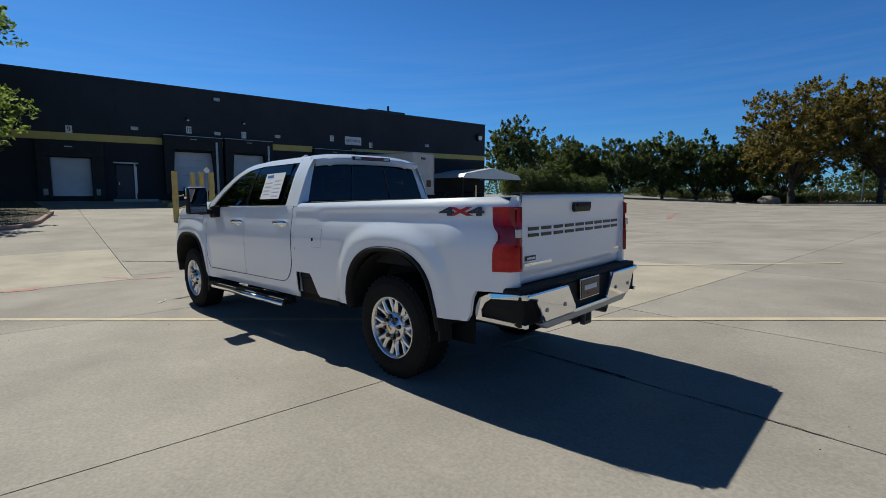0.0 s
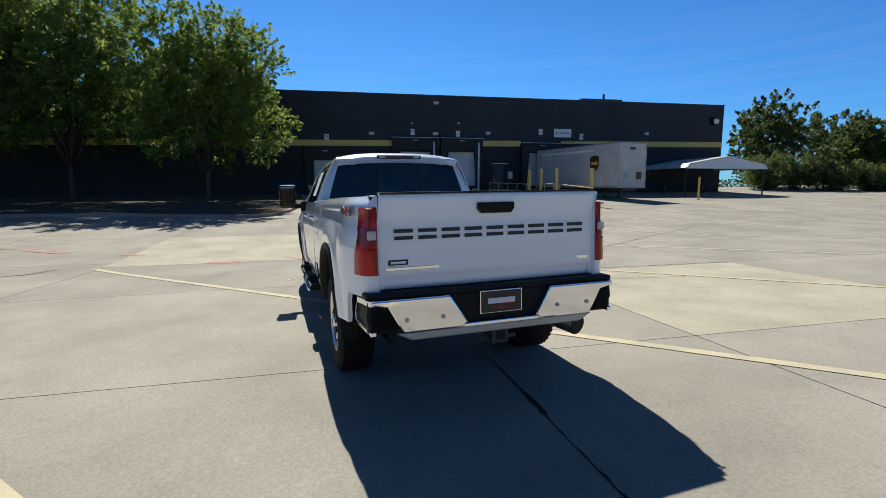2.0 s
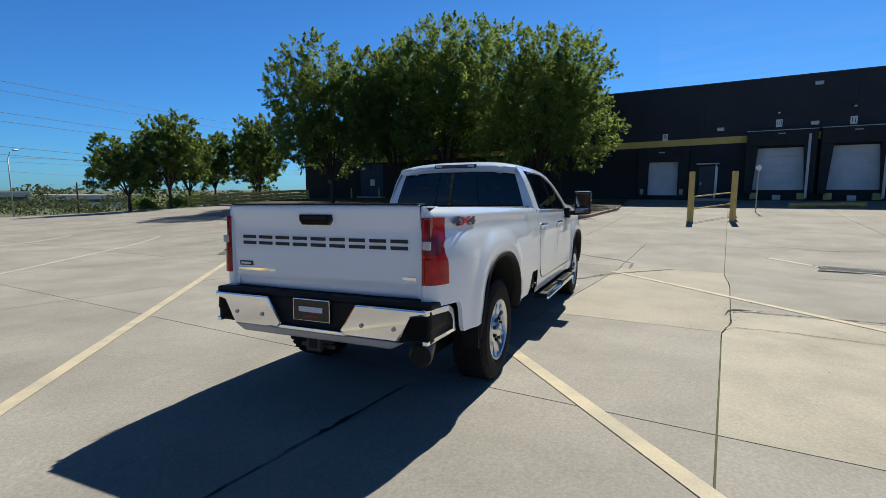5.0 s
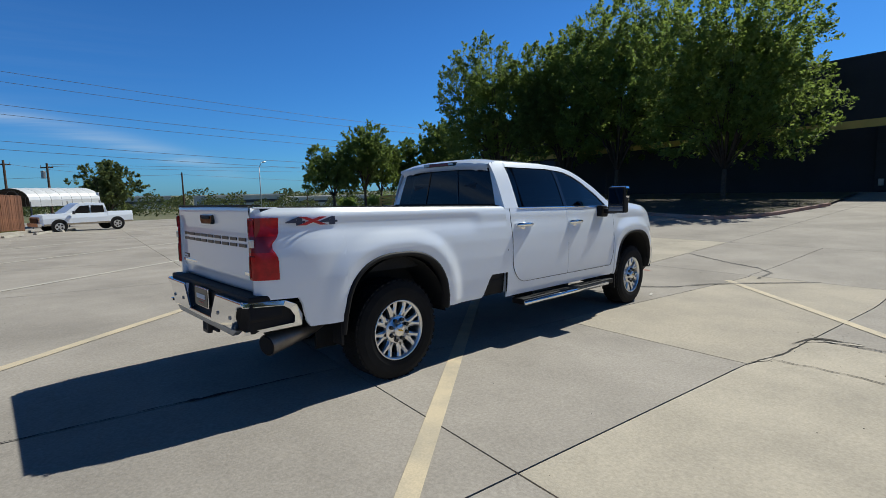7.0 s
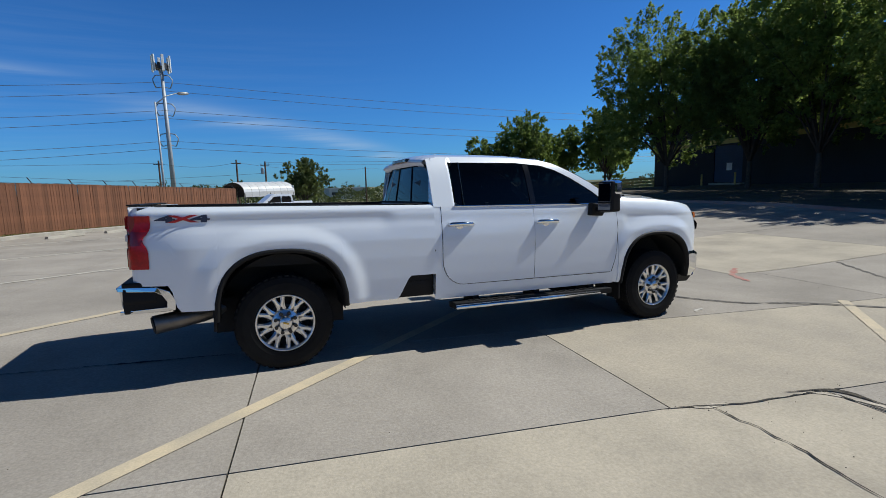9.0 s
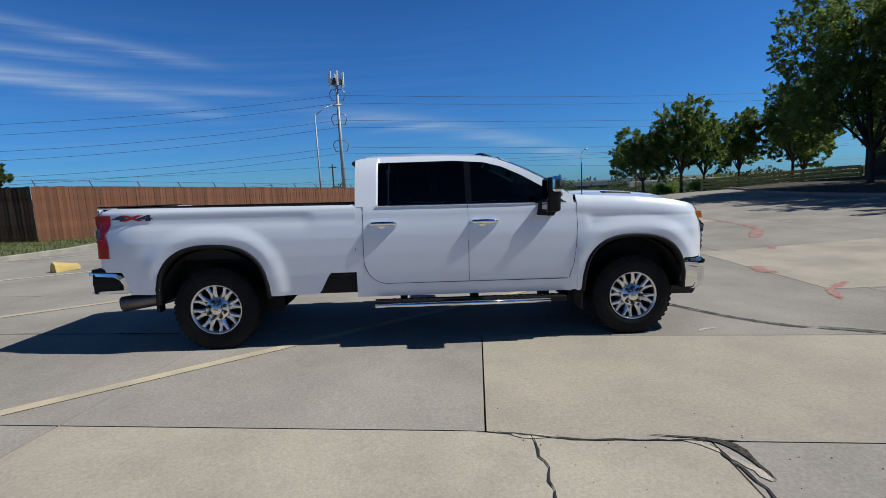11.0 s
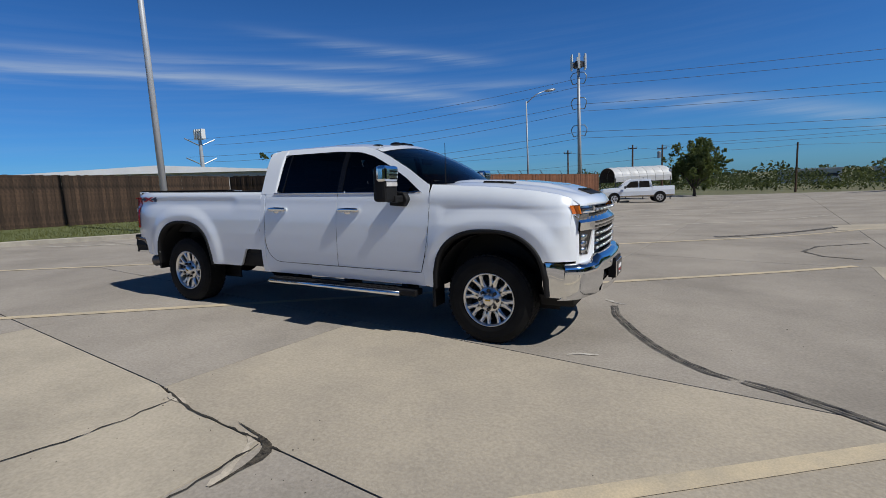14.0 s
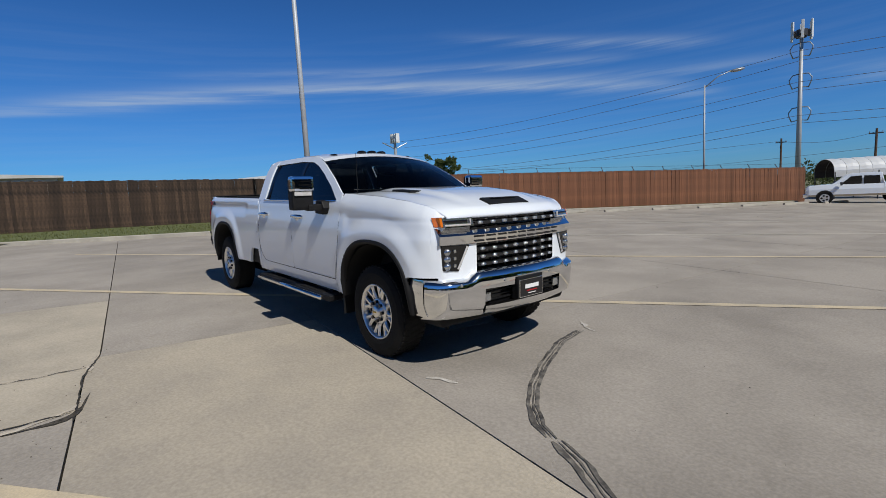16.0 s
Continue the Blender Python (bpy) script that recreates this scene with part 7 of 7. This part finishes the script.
# ---- fence ----
def fence(name, a, b, high, board, material, label, bolt=0):
    a, b = Vector(a), Vector(b)
    f = tagged(empty(name, Matrix.Translation((a.x, a.y, 0))), label, "fence")
    d = b - a
    n = int(d.length / board)
    ang = math.atan2(d.y, d.x)
    meshes = []
    for k in range(4):
        bm = box(0.0008, board + 0.004, -0.009, 0.009, 0, high + random.uniform(-0.02, 0.02))
        me = bpy.data.meshes.new("board")
        bm.to_mesh(me)
        bm.free()
        me.materials.append(material)
        meshes.append(me)
    for i in range(n):
        p = a + d * (i / n)
        ob = new("board", meshes[random.randrange(4)])
        ob.parent = f
        ob.matrix_basis = pose(p.x - a.x, p.y - a.y, height(p.x, p.y) - 0.02, random.uniform(-0.4, 0.4), random.uniform(-0.12, 0.12), math.degrees(ang) + random.uniform(1.5, 3.0))
    return f


FX0, FX1 = (-18.3, 12.9), (-21.9, -16.5)
fence("wooden_fence", FX0, FX1, 2.2, 0.14, FENCE_DARK, "dark weathered wooden board fence behind a grass verge")
lf = fence("wooden_fence", (-14.5, 13.2), (-2.8, 34.6), 2.2, 0.14, FENCE_RED, "red-brown wooden board fence with wire arms on top")
# the return's shade is put into its colour by using the dark boards
fence("wooden_fence", (-14.52, 13.2), (-18.3, 12.95), 2.2, 0.14, FENCE_DARK, "short return of a wooden board fence, its shade put into dark boards")
# slanting arms and wires over the red-brown fence
A0, A1 = Vector((-14.4, 13.4)), Vector((-2.8, 34.6))
nrm = Vector((-(A1 - A0).y, (A1 - A0).x)).normalized()
for k in range(13):
    p = A0.lerp(A1, k / 12)
    z = height(p.x, p.y)
    q = Vector((p.x - A0.x + 14.4 - 14.4, p.y - A0.y, 0))
    base = Vector((p.x + 14.5, p.y - 13.2, z + 2.05))
    tip = base + Vector((nrm.x * 0.32, nrm.y * 0.32, 0.40))
    part("wire_arm", tube([base, tip], 0.02, 6), DARK_STEEL, lf)
for h in (0.15, 0.38):
    pts = []
    for k in range(13):
        p = A0.lerp(A1, k / 12)
        pts.append(Vector((p.x + 14.5 + nrm.x * 0.32 * h / 0.4, p.y - 13.2 + nrm.y * 0.32 * h / 0.4, height(p.x, p.y) + 2.05 + h)))
    part("fence_wire", tube(pts, 0.006, 4), DARK_STEEL, lf)

# ---- poles, wires and the mobile mast ----
def post_lamp(x, y, high, arm, label, r=0.09, yaw=0.0, base=True):
    ob = tagged(empty("street_lamp", Matrix.Translation((x, y, height(x, y))) @ Matrix.Rotation(yaw, 4, "Z")), label, "street lamp")
    part("pole", tube([(0, 0, -0.2), (0, 0, high)], [r, r * 0.6], 12), POLE_GREY, ob, smooth=True)
    if base:
        part("base", tube([(0, 0, -0.2), (0, 0, 0.46), (0, 0, 0.50)], [0.27, 0.27, 0.25], 32), KERB, ob, "round concrete footing", smooth=False)
        part("base_plate", box(-0.2, 0.2, -0.2, 0.2, 0.50, 0.53), STEEL, ob)
        part("hand_hole", box(-0.21, 0.21, -0.21, 0.21, 0.53, 0.66), STEEL, ob, bevel=0.02)
    if arm:
        part("arm", tube([(0, 0, high - 0.15), (arm * 0.5, 0, high + 0.45), (arm, 0, high + 0.72)], [r * 0.5, r * 0.4, r * 0.4], 8), STEEL, ob, smooth=True)
        bm = bmesh.new()
        bmesh.ops.create_uvsphere(bm, u_segments=12, v_segments=8, radius=1, matrix=pose(arm + 0.3, 0, high + 0.72, 0, -8, 0) @ Matrix.Diagonal((0.42, 0.16, 0.10, 1)))
        part("lamp_head", bm, STEEL, ob, "oval grey lamp head", smooth=True)
    return ob


post_lamp(-11.65, 4.95, 11.8, 0.0, "tall grey lamp post on a concrete footing in the verge", 0.115)
post_lamp(-6.83, 29.25, 7.35, 1.5, "street lamp with a curved arm beside the fence", 0.075, radians(35), False)
post_lamp(22.6, 59.5, 6.3, 0.6, "far street lamp beyond the lot", 0.08, radians(20), False)
for x, y, dx, dy, h in ((-11.75, 4.45, -0.05, -0.02, 1.3), (-11.55, 5.75, -0.42, -0.38, 1.2)):
    ob = tagged(empty("wooden_post", Matrix.Translation((x, y, height(x, y)))), "rough brown wooden guard post" + (" leaning over" if abs(dx) > 0.1 else ""), "post", "guard posts")
    part("post", tube([(0, 0, -0.15), (dx * 0.5, dy * 0.5, h * 0.5), (dx, dy, h)], [0.10, 0.095, 0.09], 12), WOOD_POST, ob)
ob = tagged(empty("wooden_post", Matrix.Translation((-6.45, 28.9, height(-6.45, 28.9)))), "short brown wooden guard post by the lamp", "post", "guard posts")
part("post", tube([(0, 0, -0.1), (0, 0, 1.0)], 0.1, 10), WOOD_POST, ob)

MX, MY = -10.1, 63.2
MZ = height(MX, MY)
mast = tagged(empty("mobile_mast", Matrix.Translation((MX, MY, MZ))), "tall grey steel mast with antennas and insulator loops", "mast")
MH = 17.6 - MZ
part("shaft", tube([(0, 0, -0.5), (0, 0, MH - 1.0)], [0.31, 0.17], 12), POLE_GREY, mast, smooth=True)
for k in range(6):
    a = 2 * math.pi * k / 6 + 0.3
    part("antenna", box(-0.14, 0.14, -0.08, 0.08, MH - 1.6, MH + 0.3, Matrix.Rotation(a, 4, "Z") @ Matrix.Translation((0, 1.0, 0))), SIGN_WHITE, mast, "white panel antenna", bevel=0.03)
    part("antenna_arm", tube([(0, 0, MH - 0.9), (math.cos(a + 1.57) * 0.95, math.sin(a + 1.57) * 0.95, MH - 0.9)], 0.035, 6), DARK_STEEL, mast)
    part("radio_box", box(-0.16, 0.16, -0.12, 0.12, MH - 1.3, MH - 0.6, Matrix.Rotation(a + 0.5, 4, "Z") @ Matrix.Translation((0, 0.62, 0))), DARK_STEEL, mast)
WIRE_Z = ((14.7, 14.0), (11.4, 10.7), (7.8, 7.1))
for zz in WIRE_Z:
    for sg in (-1, 1):
        z = zz[0] - MZ
        part("insulator_loop", tube([(0, 0, z + 1.0), (sg * 0.75, 0, z + 0.9), (sg * 1.05, 0, z + 0.45), (sg * 1.0, 0, z + 0.1), (sg * 0.75, 0, z - 0.55)], 0.06, 8), STEEL, mast, smooth=True)
        part("insulator", tube([(0, 0, z - 0.4), (sg * 0.75, 0, z - 0.55)], 0.05, 6), STEEL, mast)
far_mast = tagged(empty("lattice_mast", Matrix.Translation((-73.6, 52.5, height(-73.6, 52.5)))), "distant steel power mast with cross arms", "mast")
FH = 12.1 - height(-73.6, 52.5)
part("shaft", tube([(0, 0, -0.5), (0, 0, FH)], [0.5, 0.25], 10), POLE_GREY, far_mast)
for zz in (0.3, 3.6, 7.0):
    for sg in (-1, 1):
        part("cross_arm", tube([(0, 0, FH - zz - 1.2), (sg * 0.5, sg * 2.6, FH - zz)], 0.10, 6), STEEL, far_mast)
for k in range(4):
    part("antenna", box(-1.0 + k * 0.6, -0.7 + k * 0.6, -0.4, 0.4, FH - 0.4, FH + 1.4), SIGN_WHITE, far_mast)
WIRE = mat("aluminium_wire", (0.10, 0.10, 0.11), 0.6, vary=0.0)
for (za, zb), zo in zip(WIRE_Z, (11.6, 8.6, 5.9)):
    for z, dy in ((za, -0.9), (zb, 0.9)):
        pts = [Vector((-73.6, 52.5 + dy * 2.6, zo + (z - za)))]
        for k in range(1, 13):
            t = k / 12
            pts.append(Vector((-73.6 + t * 63.5, 52.5 + t * 10.7 + dy * (2.6 - 1.6 * t), (zo + z - za) * (1 - t) + z * t - 1.3 * 4 * t * (1 - t))))
        for k in range(1, 13):
            t = k / 12
            pts.append(Vector((MX + t * 130, MY + dy - t * 1.5, z - t * 1.5 - 1.6 * 4 * t * (1 - t))))
        tagged(part("power_line", tube(pts, 0.022, 4), WIRE), "thin dark power line strung between masts", "power line", "power lines")


def utility_pole(x, y, high, cross, label="plain brown wooden utility pole"):
    ob = tagged(empty("utility_pole", Matrix.Translation((x, y, height(x, y)))), label, "utility pole", "utility poles")
    part("pole", tube([(0, 0, -0.3), (0.03, 0, high)], [0.125, 0.09], 8), WOOD_POST, ob)
    if cross:
        part("cross_arm", box(-0.52, 0.52, -0.04, 0.04, high - 0.48, high - 0.38), WOOD_POST, ob)
        for k in (-0.46, 0, 0.46):
            part("insulator", tube([(k, 0, high - 0.38), (k, 0, high - 0.22)], 0.035, 6), STEEL, ob)
    return ob


utility_pole(-11.2, 61.0, 5.9, True)
utility_pole(-2.7, 57.3, 5.9, True)
tp = utility_pole(0.5, 57.8, 5.8, True, "wooden utility pole with a grey transformer")
part("transformer", tube([(-0.32, 0, 4.3), (-0.32, 0, 5.0), (-0.32, 0, 5.06)], [0.2, 0.2, 0.15], 12), STEEL, tp, "grey transformer drum")
utility_pole(14.4, 64.1, 5.7, False)
utility_pole(36.0, 72.0, 4.6, False)
for pa, pb in (((-78, 66, 6.4), (-11.2, 61.0, 5.1)), ((-11.2, 61.0, 5.1), (-2.7, 57.3, 4.9)), ((-2.7, 57.3, 4.9), (14.4, 64.1, 4.2)), ((14.4, 64.1, 4.2), (90, 85, 3.0)), ((-60, 74, 3.4), (0.5, 57.8, 3.6)), ((0.5, 57.8, 4.7), (80, 64, 5.4)), ((0.5, 57.8, 4.9), (80, 60, 6.4))):
    a, b = Vector(pa), Vector(pb)
    pts = [a.lerp(b, k / 10) - Vector((0, 0, 0.5 * 4 * (k / 10) * (1 - k / 10))) for k in range(11)]
    tagged(part("power_line", tube(pts, 0.014, 4), WIRE), "thin dark service wire", "power line", "power lines")

# ---- carport and the far pickup ----
cp = tagged(empty("carport", Matrix.Translation((-3.1, 40.7, height(-1, 40.7))) @ Matrix.Rotation(radians(29), 4, "Z")), "white corrugated metal carport with a rounded roof", "carport")
prof = [(math.cos(a) * 1.9, 2.0 + math.sin(a) * 0.85) for a in lin(0, math.pi, 13)]
prof = [(1.9, 1.55)] + prof + [(-1.9, 1.55)]
# the shade under the carport roof is put into this dark colour
UNDERSIDE_SHADE = mat("shed_underside_shade", (0.05, 0.042, 0.036), 0.8, vary=0.2, scale=2)
for k in range(7):
    bm = bmesh.new()
    x0, x1 = k * 0.71, k * 0.71 + 0.69
    o = [[bm.verts.new((x, y, z + dz)) for y, z in prof] for x, dz in ((x0, 0.0), (x0 + 0.37, 0.03), (x1, 0.0))]
    for r, q in zip(o, o[1:]):
        for j in range(len(prof) - 1):
            bm.faces.new((r[j], q[j], q[j + 1], r[j + 1]))
    part("roof_sheet", bm, SHED_ROOF, cp)
    bm = bmesh.new()
    i_ = [[bm.verts.new((x, y * 0.985, z - 0.03)) for y, z in prof] for x in (x0, x1)]
    for j in range(len(prof) - 1):
        bm.faces.new((i_[0][j], i_[0][j + 1], i_[1][j + 1], i_[1][j]))
    part("lining", bm, UNDERSIDE_SHADE, cp, "roof underside with its shade put into the colour")
for x in (0.05, 2.45, 4.85):
    for y in (-1.88, 1.88):
        part("post", tube([(x, y, -0.3), (x, y, 1.9)], 0.04, 6), DARK_STEEL, cp)
part("end_wall", box(4.90, 4.94, -1.85, 1.85, 1.6, 2.5), SHED_ROOF, cp)


def mini_truck(x, y, yaw, label):
    """A parked pickup far off."""
    ob = tagged(empty("pickup_truck", Matrix.Translation((x, y, height(x, y) - 0.01)) @ Matrix.Rotation(yaw, 4, "Z") @ Matrix.Scale(0.89, 4)), label, "truck")
    def loft(name, secs, mt):
        bm = bmesh.new()
        rings = [[bm.verts.new((xx, yy * w, zz)) for yy, zz in ((-1, z0), (-1, z0 + (z1 - z0) * 0.6), (-0.92, z1), (0.92, z1), (1, z0 + (z1 - z0) * 0.6), (1, z0))] for xx, w, z0, z1 in secs]
        for r, q in zip(rings, rings[1:]):
            for j in range(6):
                bm.faces.new((r[j], r[(j + 1) % 6], q[(j + 1) % 6], q[j]))
        bm.faces.new(rings[0][::-1])
        bm.faces.new(rings[-1])
        bmesh.ops.recalc_face_normals(bm, faces=bm.faces)
        return part(name, bm, mt, ob, smooth=False, bevel=0.02)
    loft("body", [(-2.85, 0.93, 0.58, 1.30), (-1.2, 0.98, 0.52, 1.32), (-1.15, 0.98, 0.52, 1.24), (1.2, 0.98, 0.52, 1.27), (1.35, 0.97, 0.52, 1.30), (2.1, 0.96, 0.52, 1.28), (2.6, 0.94, 0.52, 1.22), (2.78, 0.88, 0.55, 1.10)], WHITE)
    loft("cab", [(-1.2, 0.92, 1.15, 1.3), (-1.08, 0.82, 1.15, 1.92), (-0.3, 0.82, 1.15, 1.97), (0.4, 0.82, 1.15, 1.95), (0.6, 0.82, 1.15, 1.88), (1.4, 0.92, 1.15, 1.28)], WHITE)
    for s in (1, -1):
        part("side_window", side_prism([(-1.0, 1.25), (-0.95, 1.75), (-0.2, 1.78), (-0.2, 1.25)], s * 0.86, s * 0.895), GLOSS_BLACK, ob)
        part("side_window", side_prism([(-0.1, 1.25), (-0.1, 1.78), (0.45, 1.76), (0.95, 1.25)], s * 0.86, s * 0.895), GLOSS_BLACK, ob)
        part("lower_trim", box(-2.75, 2.6, s * 0.965, s * 0.985, 0.5, 0.62), mat_tan, ob, "tan lower body")
        part("head_lamp", box(2.62, 2.80, s * 0.62, s * 0.88, 0.85, 1.02), CLEAR_LAMP, ob)
        for ax in (-1.75, 1.75):
            # black disc on the body side paints the shaded wheel arch
            part("wheel_arch", tube([(ax, s * 0.90, 0.45), (ax, s * 0.988, 0.45)], 0.47, 20), DARK_UNDER, ob)
            wh = part("wheel", tube([(ax, s * 0.80, 0.40), (ax, s * 0.995, 0.40)], 0.40, 22), RUBBER, ob)
            part("rim", tube([(ax, s * 0.99, 0.40), (ax, s * 1.002, 0.40)], 0.27, 18), ALLOY, wh)
            # small black discs paint the shade between the spokes
            for j in range(5):
                gx, gz = ax + 0.16 * math.cos(1.2566 * j), 0.40 + 0.16 * math.sin(1.2566 * j)
                part("rim_opening", tube([(gx, s * 1.0, gz), (gx, s * 1.005, gz)], 0.065, 8), DARK_UNDER, wh)
        part("mirror", box(0.85, 0.98, s * 1.0, s * 1.2, 1.2, 1.42), DARK_STEEL, ob, bevel=0.03)
    bm = bmesh.new()
    vs = [bm.verts.new(p) for p in ((0.60, -0.72, 1.82), (0.60, 0.72, 1.82), (1.27, 0.82, 1.24), (1.27, -0.82, 1.24))]
    bm.faces.new(vs)
    bmesh.ops.translate(bm, vec=(0.02, 0, 0.02), verts=vs)
    part("windscreen", bm, GLOSS_BLACK, ob)
    part("grille", box(2.78, 2.83, -0.6, 0.6, 0.72, 1.02), DARK_STEEL, ob)
    part("bumper", box(2.7, 2.92, -0.93, 0.93, 0.45, 0.70), CHROME, ob, bevel=0.03)
    part("bed_gap", box(-2.75, -1.25, -0.8, 0.8, 1.25, 1.28), DARK_UNDER, ob)
    return ob


mat_tan = mat("tan_paint", (0.30, 0.25, 0.18), 0.4, coat=0.6, vary=0.05)
mini_truck(0.0, 33.6, radians(193), "white and tan pickup parked by the carport")
# wheel stops along the kerb
for k in range(7):
    x, y = -10.2 + k * 1.35, 18.0 + k * 2.5
    ob = tagged(empty("wheel_stop", Matrix.Translation((x + 1.2, y, height(x + 1.2, y))) @ Matrix.Rotation(radians(62), 4, "Z")), "pale concrete wheel stop by the kerb", "wheel stop", "wheel stops")
    part("block", prism([(-0.09, 0.0), (0.09, 0.0), (0.06, 0.12), (-0.06, 0.12)], -0.85, 0.85), KERB, ob, bevel=0.012)
for x, y, rot, lb in ((-8.1, 5.4, 70, "broken yellow concrete block lying on the lot"),):
    ob = tagged(empty("kerb_block", Matrix.Translation((x, y, height(x, y))) @ Matrix.Rotation(radians(rot), 4, "Z")), lb, "block")
    bm = prism([(-0.10, 0.0), (0.10, 0.0), (0.08, 0.10), (0.0, 0.17), (-0.07, 0.12)], -0.28, 0.28)
    for v in bm.verts:
        v.co.z *= 1.5 if v.co.x < 0 else 0.8
    part("block", bm, YELLOW, ob, bevel=0.015)
# yellow guard rail by the end of the warehouse
gr = railing("guard_rail", [(27.3, 39.2), (31.0, 36.4), (36.8, 32.5)], (0.30, 0.62, 0.95), 8, mat("pale_yellow_paint", (0.85, 0.58, 0.20), 0.7, vary=0.08), "pale yellow pipe guard rail beyond the island", 0.12)
# low white roof behind the fence, and pale buildings beyond
sheds = ((-31.7, 17.5, 12.0, 13.5, 2.45, -32.3, SHED_ROOF, "long low white metal shed behind the fence"), (-41.0, -10.6, 14.0, 18.0, 2.4, -2, SHED_WALL, "cream flat-roofed building behind the fence"))
for x, y, w, l, h, rot, mt, lb in sheds:
    ob = tagged(empty("shed", Matrix.Translation((x, y, height(x, y))) @ Matrix.Rotation(radians(rot), 4, "Z")), lb, "shed")
    part("wall", box(-w / 2, w / 2, -l / 2, l / 2, -0.5, h), SHED_WALL, ob)
    bm = prism([(-l / 2 - 0.3, h), (l / 2 + 0.3, h), (l / 2 + 0.3, h + 0.12), (0, h + 0.5), (-l / 2 - 0.3, h + 0.12)], -w / 2 - 0.3, w / 2 + 0.3)
    part("roof", bm, mt, ob)
tree("tree", 3.9, 50.0, 5.6, 3.0, LEAF_OLIVE, 70, 14000, 0.16, 0.16, 0.14, "round dark tree behind the carport", 9)
tree("tree", -24.0, 22.0, 4.3, 1.6, LEAF_OLIVE, 71, 3000, 0.16, 0.1, 0.2, "small dark tree behind the fence", 5)
for x, y, w, l, h in ((70.0, 190.0, 30.0, 14.0, 4.6), (105.0, 185.0, 34.0, 14.0, 4.0), (40.0, 210.0, 16.0, 16.0, 4.4)):
    ob = tagged(empty("far_building", Matrix.Translation((x, y, height(x, y)))), "pale flat-roofed building in the distance", "building", "distant buildings")
    part("wall", box(-w / 2, w / 2, -l / 2, l / 2, -1, h), SHED_WALL, ob)
    part("window_band", box(-w / 2 + 1, w / 2 - 1, -l / 2 - 0.05, -l / 2 + 0.1, h * 0.45, h * 0.7), DARK_STEEL, ob)
    part("roof", box(-w / 2 - 0.4, w / 2 + 0.4, -l / 2 - 0.4, l / 2 + 0.4, h, h + 0.5), ROOF, ob)
# boulder and sign posts on the far island
bm = bmesh.new()
bmesh.ops.create_icosphere(bm, subdivisions=3, radius=1.0)
for v in bm.verts:
    v.co *= 1 + 0.18 * noise.noise(v.co * 1.7)
    v.co.x, v.co.y, v.co.z = v.co.x * 1.2, v.co.y * 0.8, v.co.z * 0.7
bo = part("boulder", bm, STONE, None, smooth=True)
bo.location = (6.4, -65.0, height(6.4, -65.0) + 0.35)
tagged(bo, "rounded tan boulder on the far island", "boulder")
for x, y, mt, lb in ((1.6, -66.0, ORANGE, "thin orange marker post on the far island"), (-2.0, -64.0, STEEL, "thin grey sign post on the far island")):
    ob = tagged(empty("marker_post", Matrix.Translation((x, y, height(x, y)))), lb, "post")
    part("post", tube([(0, 0, 0), (0, 0, 2.0 if mt is ORANGE else 3.6)], 0.05, 8), mt, ob)
    part("foot", tube([(0, 0, -0.1), (0, 0, 0.12)], 0.1, 8), mt, ob)
